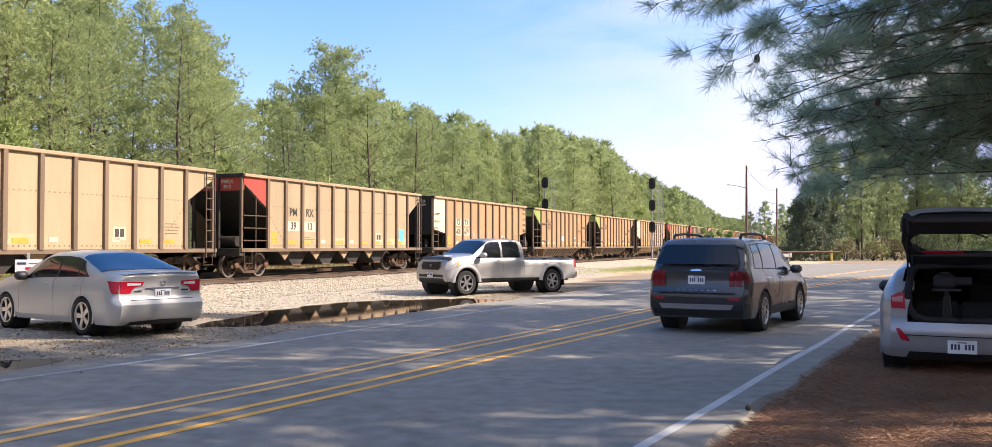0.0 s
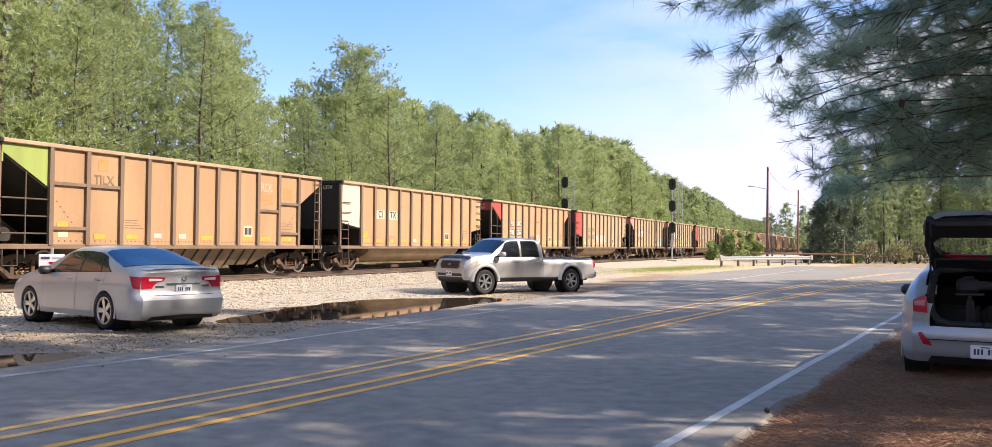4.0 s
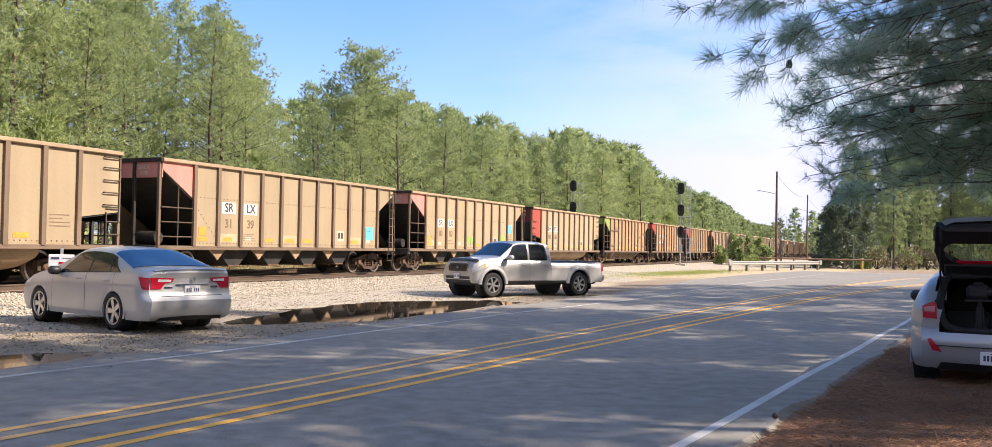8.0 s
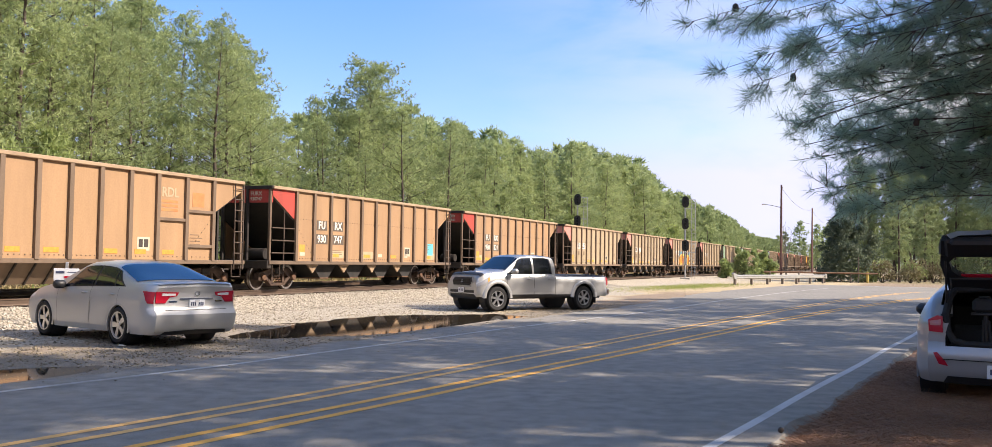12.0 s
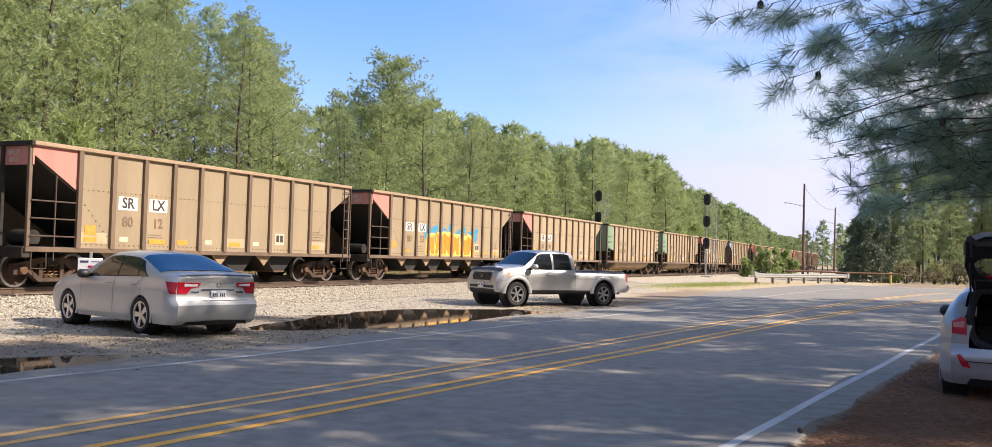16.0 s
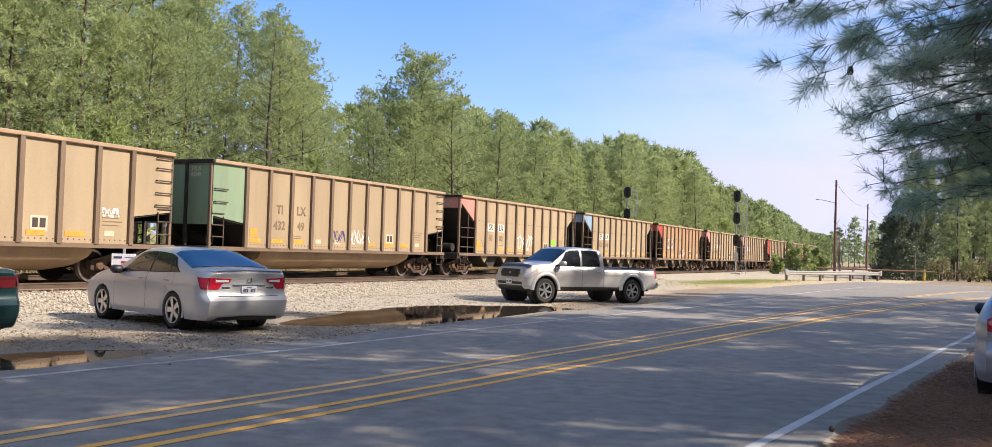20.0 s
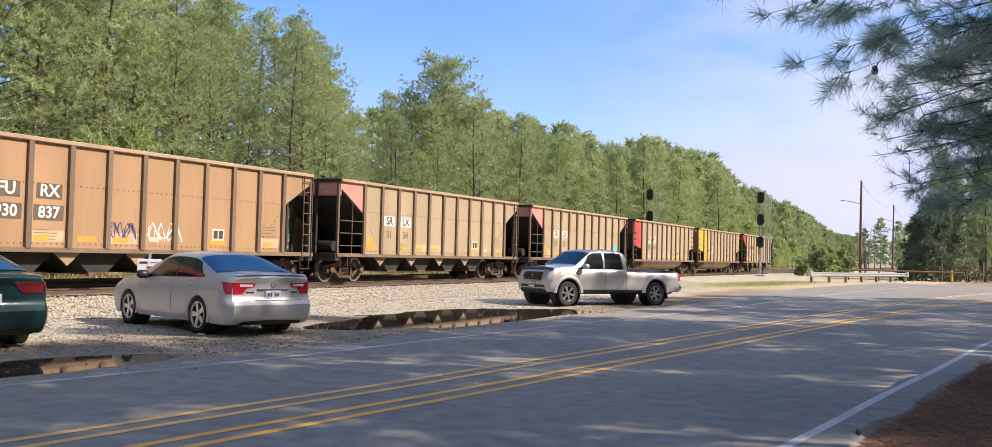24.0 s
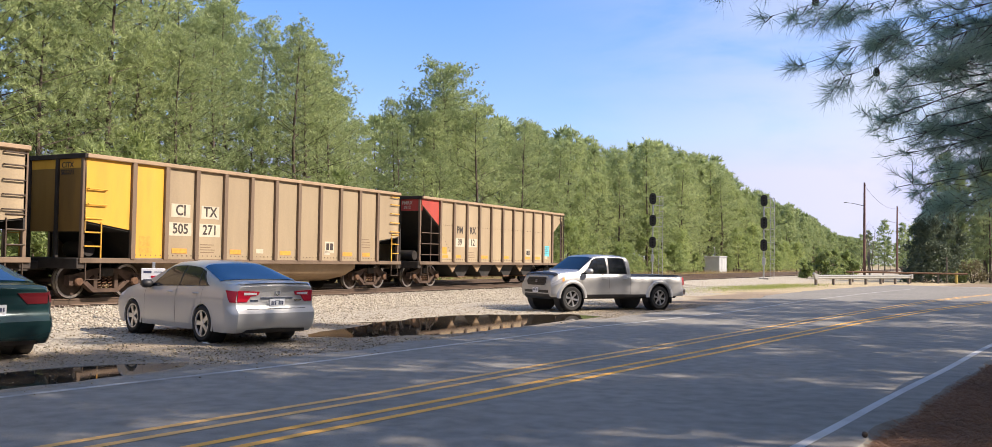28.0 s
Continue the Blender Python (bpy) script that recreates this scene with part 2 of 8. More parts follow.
def foliage(name, light, dark, through=0.3):
    """Needles and leaves: tone by tuft, some light through them."""
    m, n, l, b = nodes_of(name)
    geo, oi = n.new("ShaderNodeNewGeometry"), n.new("ShaderNodeObjectInfo")
    noise3 = n.new("ShaderNodeTexNoise")
    noise3.inputs["Scale"].default_value, noise3.inputs["Detail"].default_value = 0.9, 3.0
    l.new(geo.outputs["Position"], noise3.inputs["Vector"])
    add = n.new("ShaderNodeMath")
    add.operation = "MULTIPLY_ADD"
    add.inputs[1].default_value = 0.4
    l.new(geo.outputs["Random Per Island"], add.inputs[0])
    l.new(noise3.outputs["Fac"], add.inputs[2])
    add2 = n.new("ShaderNodeMath")
    add2.operation = "MULTIPLY_ADD"
    add2.inputs[1].default_value = 0.35
    l.new(oi.outputs["Random"], add2.inputs[0])
    l.new(add.outputs[0], add2.inputs[2])
    mr = n.new("ShaderNodeMapRange")
    mr.inputs["From Min"].default_value, mr.inputs["From Max"].default_value = 0.45, 1.25
    l.new(add2.outputs[0], mr.inputs[0])
    mix = n.new("ShaderNodeMix")
    mix.data_type = "RGBA"
    mix.inputs["A"].default_value, mix.inputs["B"].default_value = (*dark, 1), (*light, 1)
    l.new(mr.outputs[0], mix.inputs["Factor"])
    l.new(mix.outputs["Result"], b.inputs["Base Color"])
    b.inputs["Roughness"].default_value, b.inputs["Specular IOR Level"].default_value = 0.55, 0.35
    tr = n.new("ShaderNodeBsdfTranslucent")
    l.new(mix.outputs["Result"], tr.inputs["Color"])
    ms = n.new("ShaderNodeMixShader")
    ms.inputs[0].default_value = through
    l.new(b.outputs[0], ms.inputs[1])
    l.new(tr.outputs[0], ms.inputs[2])
    l.new(ms.outputs[0], n["Material Output"].inputs["Surface"])
    return m


def glass(name, tint, rough=0.02, clear=0.0):
    """Car glass: dark and glossy, or partly clear."""
    m, n, l, b = nodes_of(name)
    b.inputs["Base Color"].default_value = (*tint, 1)
    b.inputs["Roughness"].default_value = rough
    b.inputs["IOR"].default_value = 1.03 if clear else 2.1
    b.inputs["Transmission Weight"].default_value = clear
    return m


def lamp_plastic(name, color):
    m, n, l, b = nodes_of(name)
    b.inputs["Base Color"].default_value = (*color, 1)
    b.inputs["Roughness"].default_value, b.inputs["Coat Weight"].default_value = 0.35, 0.15
    b.inputs["Specular IOR Level"].default_value = 0.3
    wave = n.new("ShaderNodeTexWave")
    wave.inputs["Scale"].default_value = 30.0
    bn = n.new("ShaderNodeBump")
    bn.inputs["Strength"].default_value = 0.2
    co = n.new("ShaderNodeTexCoord")
    l.new(co.outputs["Object"], wave.inputs["Vector"])
    l.new(wave.outputs["Fac"], bn.inputs["Height"])
    l.new(bn.outputs[0], b.inputs["Normal"])
    return m


BLACK_RUBBER = surface("black_rubber", (0.02, 0.02, 0.021), 0.8, spread=0.3, fine=60, bump=0.1)
BLACK_PLASTIC = surface("black_plastic", (0.018, 0.018, 0.02), 0.5, spread=0.2, fine=120, bump=0.05)
DARK_GLASS = glass("dark_glass", (0.012, 0.014, 0.016))
CHROME = surface("chrome", (0.75, 0.75, 0.76), 0.12, 1.0, spread=0.05, bump=0.0)
ALLOY = surface("alloy", (0.55, 0.55, 0.57), 0.3, 0.9, spread=0.1, bump=0.02)
RED_LAMP = lamp_plastic("red_lamp", (0.48, 0.010, 0.03))
DARK_RED_LAMP = lamp_plastic("dark_red_lamp", (0.10, 0.008, 0.012))
WHITE_LAMP = lamp_plastic("white_lamp", (0.7, 0.7, 0.7))
AMBER_LAMP = lamp_plastic("amber_lamp", (0.75, 0.25, 0.03))
PLATE_WHITE = surface("plate_white", (0.75, 0.76, 0.78), 0.45, spread=0.06, bump=0.0)
PLATE_BARS = surface("plate_bars", (0.05, 0.06, 0.12), 0.5, spread=0.1, bump=0.0)
STEEL = surface("galvanised_steel", (0.5, 0.51, 0.52), 0.45, 0.6, spread=0.2, scale=4, fine=50, dirt=(0.25, 0.2, 0.15), dirt_amount=0.3)
RUST = surface("rusty_iron", (0.16, 0.085, 0.05), 0.85, 0.1, spread=0.5, scale=4, fine=45, bump=0.3)
DARK_IRON = surface("dirty_black_iron", (0.035, 0.029, 0.026), 0.75, 0.2, spread=0.5, scale=3, fine=40, bump=0.25, dirt=(0.11, 0.075, 0.05), dirt_amount=0.6)
BARK = surface("pine_bark", (0.092, 0.067, 0.053), 0.9, spread=0.55, scale=5, fine=24, streak=True, bump=0.9, distance=0.03)


# ---- the plan ----
# road frame: u runs along the road, o to its right; track frame: s runs along the rails, lat away from the road
RD, RR = Vector((0.4924, 0.8704, 0)), Vector((0.8704, -0.4924, 0))
TURN = 0.3951
TD, TN = Vector((math.sin(TURN), math.cos(TURN), 0)), Vector((-math.cos(TURN), math.sin(TURN), 0))
TRACK_LAT, RAIL_TOP = 21.96, 0.379
SECOND_LAT = 26.4


def rd(u, o, z=0.0):
    return RD * u + RR * o + Vector((0, 0, z))


def tk(s, lat, z=0.0):
    return TD * s + TN * lat + Vector((0, 0, z))


def along(table, u):
    return float(np.interp(u, [a for a, _ in table], [b for _, b in table]))


def smooth(a, b, x):
    t = np.clip((x - a) / (b - a), 0, 1)
    return t * t * (3 - 2 * t)


LEFT_EDGE = ((-60, -10.4), (7.7, -10.55), (11.8, -11.06), (21, -12.05), (29, -12.5), (36, -13.4), (49, -15.6), (62, -16.5), (82, -16.6))
RIGHT_EDGE = ((-60, -1.93), (30, -1.93), (40, -1.2), (48, 1.0), (54, 6.0), (58, 14.0), (62, 40.0), (64, 90.0), (82, 90.0))
rng = np.random.default_rng(7)
_tab = rng.random((256, 256))


def vnoise(x, y, scale):
    """Smooth value noise over the plan."""
    x, y = np.asarray(x) * scale + 500.3, np.asarray(y) * scale + 500.7
    i, j = np.floor(x).astype(int), np.floor(y).astype(int)
    fx, fy = x - i, y - j
    fx, fy = fx * fx * (3 - 2 * fx), fy * fy * (3 - 2 * fy)
    a, b = _tab[i % 256, j % 256], _tab[(i + 1) % 256, j % 256]
    c, d = _tab[i % 256, (j + 1) % 256], _tab[(i + 1) % 256, (j + 1) % 256]
    return (a * (1 - fx) + b * fx) * (1 - fy) + (c * (1 - fx) + d * fx) * fy - 0.5


def puddle_depth(u, o):
    """How deep the two hollows of the lot lie."""
    e1 = 1 - ((u - 19.6 - (o + 13.6) * -0.15) / 5.4) ** 2 - ((o + 13.9) / 2.1) ** 2
    e2 = 1 - ((u - 5.9) / 3.2) ** 2 - ((o + 11.75) / 0.95) ** 2
    wob = vnoise(u, o, 0.9) * 0.7 + vnoise(u, o, 2.6) * 0.35
    return np.maximum(smooth(-0.35, 0.5, e1 + wob * 0.8), smooth(-0.4, 0.6, e2 + wob * 0.8))


def ground_height(x, y):
    u, o = x * RD.x + y * RD.y, x * RR.x + y * RR.y
    lat, s = x * TN.x + y * TN.y, x * TD.x + y * TD.y
    bed = 0.20 * smooth(17.2, 19.9, lat + vnoise(x, y, 0.5) * 0.6)
    z = bed + vnoise(x, y, 0.35) * 0.035 * (1 - 0.7 * smooth(16, 18, lat)) + vnoise(x, y, 1.7) * 0.016
    z = z + smooth(31, 45, lat) * 0.5 + smooth(60, 300, lat) * 4
    z = z - 0.075 * puddle_depth(u, o)
    left = np.interp(u, [a for a, _ in LEFT_EDGE], [b for _, b in LEFT_EDGE])
    right = np.interp(u, [a for a, _ in RIGHT_EDGE], [b for _, b in RIGHT_EDGE])
    inside = np.minimum(o - left, right - o)
    road_in = smooth(-0.25, 0.3, inside) * (u < 83.5)
    z = z * (1 - smooth(-1.2, 0.0, inside) * (u < 84)) - 0.03 - 0.05 * road_in
    z = np.where((o > -1.95) & (u < 45), z + 0.02 + 0.05 * smooth(-1.9, 1.5, o), z)
    return z


def spaced(lo, a, b, hi, fine):
    mid = list(np.arange(a, b, fine))
    up, step = [b], fine
    while up[-1] < hi:
        step *= 1.13
        up.append(up[-1] + step)
    down, step = [a], fine
    while down[-1] > lo:
        step *= 1.13
        down.append(down[-1] - step)
    return np.array(down[:0:-1] + mid + up)


def ground_material():
    m, n, l, b = nodes_of("ground")
    co = n.new("ShaderNodeNewGeometry")

    def tex(scale, detail=6.0, rough=0.6):
        t = n.new("ShaderNodeTexNoise")
        t.inputs["Scale"].default_value, t.inputs["Detail"].default_value, t.inputs["Roughness"].default_value = scale, detail, rough
        l.new(co.outputs["Position"], t.inputs["Vector"])
        return t.outputs["Fac"]

    def ramp(src, lo, hi, c0, c1):
        r = n.new("ShaderNodeMapRange")
        r.inputs["From Min"].default_value, r.inputs["From Max"].default_value = lo, hi
        l.new(src, r.inputs[0])
        x = n.new("ShaderNodeMix")
        x.data_type = "RGBA"
        x.inputs["A"].default_value, x.inputs["B"].default_value = (*c0, 1), (*c1, 1)
        l.new(r.outputs[0], x.inputs["Factor"])
        return x.outputs["Result"]

    def blend(attr, under, over, noise_out, hard=0.5):
        a = n.new("ShaderNodeAttribute")
        a.attribute_name = attr
        k = n.new("ShaderNodeMath")
        k.operation = "MULTIPLY_ADD"
        k.inputs[1].default_value = 0.9
        k.inputs[2].default_value = -0.45
        l.new(noise_out, k.inputs[0])
        s = n.new("ShaderNodeMath")
        s.operation = "ADD"
        l.new(k.outputs[0], s.inputs[0])
        l.new(a.outputs["Fac"], s.inputs[1])
        r = n.new("ShaderNodeMapRange")
        r.inputs["From Min"].default_value, r.inputs["From Max"].default_value = 0.5 - hard / 2, 0.5 + hard / 2
        l.new(s.outputs[0], r.inputs[0])
        x = n.new("ShaderNodeMix")
        x.data_type = "RGBA"
        l.new(r.outputs[0], x.inputs["Factor"])
        l.new(under, x.inputs["A"])
        l.new(over, x.inputs["B"])
        return x.outputs["Result"]
    n1, n2, n3 = tex(0.8), tex(7.0), tex(34.0, 3.0, 0.7)
    vor = n.new("ShaderNodeTexVoronoi")
    vor.inputs["Scale"].default_value = 19.0
    l.new(co.outputs["Position"], vor.inputs["Vector"])
    vbw = n.new("ShaderNodeSeparateColor")
    l.new(vor.outputs["Color"], vbw.inputs[0])
    dirt = ramp(n2, 0.3, 0.7, (0.20, 0.145, 0.10), (0.34, 0.26, 0.18))
    gravel = ramp(vbw.outputs[0], 0.0, 1.0, (0.25, 0.215, 0.165), (0.55, 0.49, 0.385))
    sand = ramp(n2, 0.3, 0.7, (0.38, 0.29, 0.17), (0.54, 0.435, 0.265))
    mud = ramp(n3, 0.3, 0.7, (0.165, 0.138, 0.105), (0.35, 0.30, 0.235))
    needle = ramp(n3, 0.3, 0.72, (0.15, 0.08, 0.045), (0.42, 0.23, 0.125))
    grass = ramp(n3, 0.3, 0.7, (0.13, 0.17, 0.04), (0.29, 0.33, 0.09))
    straw = ramp(n3, 0.3, 0.7, (0.20, 0.16, 0.085), (0.36, 0.29, 0.16))
    c = blend("straw", dirt, straw, n1)
    c = blend("sand", c, sand, n1)
    c = blend("gravel", c, gravel, n1, 0.4)
    c = blend("mud", c, mud, n2, 0.6)
    c = blend("grass", c, grass, n2, 0.35)
    c = blend("needle", c, needle, n2, 0.3)
    l.new(c, b.inputs["Base Color"])
    b.inputs["Roughness"].default_value = 0.92
    bn = n.new("ShaderNodeBump")
    bn.inputs["Strength"].default_value, bn.inputs["Distance"].default_value = 0.8, 0.03
    hsum = n.new("ShaderNodeMath")
    hsum.operation = "ADD"
    l.new(vor.outputs["Distance"], hsum.inputs[0])
    l.new(n3, hsum.inputs[1])
    l.new(hsum.outputs[0], bn.inputs["Height"])
    l.new(bn.outputs[0], b.inputs["Normal"])
    return m


def build_ground():
    xs, ys = spaced(-2600, -14, 12, 2600, 0.22), spaced(-1200, 4, 42, 3000, 0.22)
    X, Y = np.meshgrid(xs, ys, indexing="ij")
    Z = ground_height(X, Y)
    w = len(ys)
    i, j = np.meshgrid(np.arange(len(xs) - 1), np.arange(w - 1), indexing="ij")
    k = (i * w + j).ravel()
    me = fast_mesh("ground", np.stack([X, Y, Z], -1).reshape(-1, 3), np.stack([k, k + w, k + w + 1, k + 1], 1), ground_material())
    me.shade_smooth()
    u, o = X * RD.x + Y * RD.y, X * RR.x + Y * RR.y
    lat, s = X * TN.x + Y * TN.y, X * TD.x + Y * TD.y
    left = np.interp(u, [a for a, _ in LEFT_EDGE], [b for _, b in LEFT_EDGE])
    out = left - o
    far = smooth(40, 60, u)
    wob = vnoise(X, Y, 0.25) * 3 + vnoise(X, Y, 0.9) * 1.2
    layers = {
        "needle": smooth(-3.2, -1.6, o) * (1 - smooth(46, 60, u)),
        "gravel": smooth(1.5, 5.5, out + wob) * (1 - smooth(29.0, 30.5, lat + wob * 0.3)) * (1 - 0.45 * far * (1 - smooth(14.0, 17.0, lat))),
        "sand": smooth(2.0, 4.5, out + wob) * (1 - smooth(6.0, 9.0, out + wob)) * smooth(15, 20, u) + 0.8 * far * (1 - smooth(8, 12, out)) * (out > -3),
        "mud": np.clip((1 - smooth(1.2, 4.5, out + wob)) * (out > -2) * (1 - 0.85 * smooth(24, 34, u)) + 0.9 * puddle_depth(u, o), 0, 1),
        "grass": 0.72 * np.exp(-((u - 64) / 9) ** 2 - ((out - 4.6) / 1.7) ** 2) + 0.45 * smooth(29.5, 31, lat) * (1 - smooth(33, 36, lat)),
        "straw": np.clip(smooth(29.5, 32, lat) + smooth(1, 3, o) * smooth(58, 70, u) + smooth(90, 105, u), 0, 1),
    }
    for name, val in layers.items():
        me.attributes.new(name, "FLOAT", "POINT").data.foreach_set("value", val.astype(np.float32).ravel())
    tagged(new("ground", me), "gravel lot, sandy verge and pine-needle ground beside the road", "ground", kind="structure")


build_ground()


def asphalt_material():
    m, n, l, b = nodes_of("asphalt")
    co = n.new("ShaderNodeNewGeometry")

    def tex(scale, detail=5.0):
        t = n.new("ShaderNodeTexNoise")
        t.inputs["Scale"].default_value, t.inputs["Detail"].default_value = scale, detail
        l.new(co.outputs["Position"], t.inputs["Vector"])
        return t.outputs["Fac"]
    big, mid, grain = tex(0.35), tex(4.0), tex(70.0, 3.0)
    s = n.new("ShaderNodeMath")
    s.operation = "MULTIPLY_ADD"
    s.inputs[1].default_value = 0.5
    l.new(big, s.inputs[0])
    l.new(mid, s.inputs[2])
    s2 = n.new("ShaderNodeMath")
    s2.operation = "MULTIPLY_ADD"
    s2.inputs[1].default_value = 1.0
    l.new(grain, s2.inputs[0])
    l.new(s.outputs[0], s2.inputs[2])
    r = n.new("ShaderNodeMapRange")
    r.inputs["From Min"].default_value, r.inputs["From Max"].default_value = 0.95, 1.5
    l.new(s2.outputs[0], r.inputs[0])
    x = n.new("ShaderNodeMix")
    x.data_type = "RGBA"
    x.inputs["A"].default_value, x.inputs["B"].default_value = (0.158, 0.147, 0.127, 1), (0.288, 0.268, 0.232, 1)
    l.new(r.outputs[0], x.inputs["Factor"])
    l.new(x.outputs["Result"], b.inputs["Base Color"])
    b.inputs["Roughness"].default_value, b.inputs["Specular IOR Level"].default_value = 0.82, 0.35
    bn = n.new("ShaderNodeBump")
    bn.inputs["Strength"].default_value, bn.inputs["Distance"].default_value = 0.5, 0.006
    l.new(grain, bn.inputs["Height"])
    l.new(bn.outputs[0], b.inputs["Normal"])
    return m


ASPHALT = asphalt_material()
YELLOW_PAINT = surface("yellow_road_paint", (0.86, 0.425, 0.065), 0.7, spread=0.15, scale=1.5, fine=45, bump=0.2, dirt=(0.30, 0.2, 0.09), dirt_amount=0.25)
PALE_YELLOW_PAINT = surface("worn_yellow_road_paint", (0.80, 0.45, 0.145), 0.75, spread=0.2, scale=1.5, fine=45, bump=0.2, dirt=(0.3, 0.22, 0.12), dirt_amount=0.3)
WORN_PAINT = surface("worn_road_paint", (0.50, 0.485, 0.45), 0.8, spread=0.35, scale=2.5, fine=30, bump=0.2, dirt=(0.2, 0.185, 0.155), dirt_amount=0.9)
WHITE_PAINT = surface("white_road_paint", (0.52, 0.515, 0.50), 0.7, spread=0.2, scale=1.5, fine=45, bump=0.2, dirt=(0.2, 0.19, 0.18), dirt_amount=0.6)


def build_road():
    rows = []
    for u in np.arange(-60, 82.01, 0.35):
        a, b = along(LEFT_EDGE, u), along(RIGHT_EDGE, u)
        a += float(vnoise(u, 3.0, 0.8)) * 0.35 + float(vnoise(u, 9.0, 3.0)) * 0.2
        b += (float(vnoise(u, 13.0, 0.8)) * 0.16 + float(vnoise(u, 19.0, 3.0)) * 0.1) * (u < 45)
        ends = [rd(u, a, -0.07), rd(u, a + 0.02, -0.012)] + [rd(u, a + (b - a) * f, 0.0) for f in (0.012, 0.25, 0.5, 0.75, 0.99)] + [rd(u, b, -0.07)]
        rows.append(ends)
    ob = solo("road", Shape().grid(rows), ASPHALT, "grey two-lane asphalt road with worn edges", "road", kind="structure")
    return ob


def stripe(name, table, width, mat, label, u0, u1, gap=None):
    s = Shape()
    us = list(np.arange(u0, u1, 0.5)) + [u1]
    rows = []
    for u in us:
        c = along(table, u) + 0.012 * math.sin(u * 0.9)
        rows.append([rd(u, c - width / 2, 0.004), rd(u, c + width / 2, 0.004)])
    s.grid(rows)
    return solo(name, s, mat, label, "road marking", "road markings", kind="structure")


build_road()
NEAR_PAIR = ((-60, -6.17), (17, -6.2), (27, -6.28), (36, -6.05), (49, -5.2), (60, -3.4), (70, 0.6))
FAR_PAIR = ((-60, -7.1), (8, -7.1), (20, -7.32), (33, -7.6), (46, -7.6), (54, -7.3), (62, -6.7), (70, -5.6))
for table, mat, text in ((NEAR_PAIR, YELLOW_PAINT, "solid yellow centre line, slightly worn"), (FAR_PAIR, PALE_YELLOW_PAINT, "faded solid yellow centre line")):
    for d in (-0.155, 0.155):
        stripe("centre_line", [(u, o + d) for u, o in table], 0.115, mat, text, -50, 66)
stripe("edge_line_right", ((-60, -2.45), (18, -2.4), (28, -2.4), (38, -1.9), (46, 0.2)), 0.105, WHITE_PAINT, "white road edge line beside the pine needles", -50, 45)
stripe("edge_line_left", ((-60, -10.05), (10, -10.08), (19, -10.6), (29, -10.72), (40, -11.7), (54, -12.4), (64, -12.6), (74, -12.7)), 0.12, WORN_PAINT, "thin worn white road edge line beside the gravel", -50, 70)
cross = Shape()
cross.grid([[rd(80.2 - 0.12 * k, -13.5 + k * 2.5, 0.004), rd(80.55 - 0.12 * k, -13.5 + k * 2.5, 0.004)] for k in range(24)])
solo("edge_line_far", cross, WHITE_PAINT, "white edge line of the road bending away", "road marking", "road markings", kind="structure")


def water_material():
    m, n, l, b = nodes_of("muddy_water")
    b.inputs["Base Color"].default_value = (0.045, 0.036, 0.027, 1)
    b.inputs["Roughness"].default_value, b.inputs["IOR"].default_value = 0.03, 1.33
    t = n.new("ShaderNodeTexNoise")
    t.inputs["Scale"].default_value = 6.0
    co = n.new("ShaderNodeNewGeometry")
    l.new(co.outputs["Position"], t.inputs["Vector"])
    bn = n.new("ShaderNodeBump")
    bn.inputs["Strength"].default_value, bn.inputs["Distance"].default_value = 0.03, 0.01
    l.new(t.outputs["Fac"], bn.inputs["Height"])
    l.new(bn.outputs[0], b.inputs["Normal"])
    return m


WATER = water_material()
for cu, co_, ru, ro, text in ((19.6, -13.9, 6.6, 2.7, "large still puddle with a muddy rim in the gravel lot"), (5.9, -11.85, 4.0, 1.4, "shallow muddy puddle at the road edge")):
    s = Shape()
    ring = [rd(cu + ru * math.cos(a) - 0.15 * ro * math.sin(a), co_ + ro * math.sin(a), -0.058) for a in (2 * math.pi * k / 48 for k in range(48))]
    s.add([rd(cu, co_, -0.058)] + ring, [(0, 1 + k, 1 + (k + 1) % 48) for k in range(48)])
    solo("puddle", s, WATER, text, "puddle", "puddles", kind="structure")


# ---- the two tracks ----
RAIL_STEEL = surface("worn_rail_steel", (0.17, 0.12, 0.09), 0.5, 0.6, spread=0.3, scale=2, fine=30)
TIE_WOOD = surface("creosoted_wood", (0.085, 0.06, 0.045), 0.9, spread=0.4, scale=3, fine=25, streak=True, by_object=0.3)


def build_track(lat, name):
    track = thing(name, Matrix.LocRotScale(tk(0, lat), Euler((0, 0, math.pi / 2 - TURN)), None), "rusty steel railway track on wooden ties and pale ballast", "railway track", "railway tracks", "structure")
    for y in (-0.7525, 0.7525):
        s = Shape()
        s.prism([(y - 0.07, 0.205), (y + 0.07, 0.205), (y + 0.06, 0.225), (y + 0.012, 0.24), (y + 0.012, 0.335), (y + 0.036, 0.345), (y + 0.034, RAIL_TOP),
                 (y - 0.034, RAIL_TOP), (y - 0.036, 0.345), (y - 0.012, 0.335), (y - 0.012, 0.24), (y - 0.06, 0.225)], "x", -60, 900)
        part("rail", s, RAIL_STEEL, track)
    tie = Shape().box(-0.11, 0.11, -1.3, 1.3, 0.04, 0.215, 0.012).mesh("tie", TIE_WOOD)
    for k in range(150):
        part("tie", tie, TIE_WOOD, track, m=pose(2 + k * 0.53, rng.normal(0, 0.02), rng.normal(0, 0.006), 0, 0, rng.normal(0, 0.6)))
    rest = Shape()
    for k in range(150, 900):
        rest.box(2 + k * 0.53 - 0.11, 2 + k * 0.53 + 0.11, -1.3, 1.3, 0.04, 0.215)
    tagged(part("far_ties", rest, TIE_WOOD, track), kind="stuff")


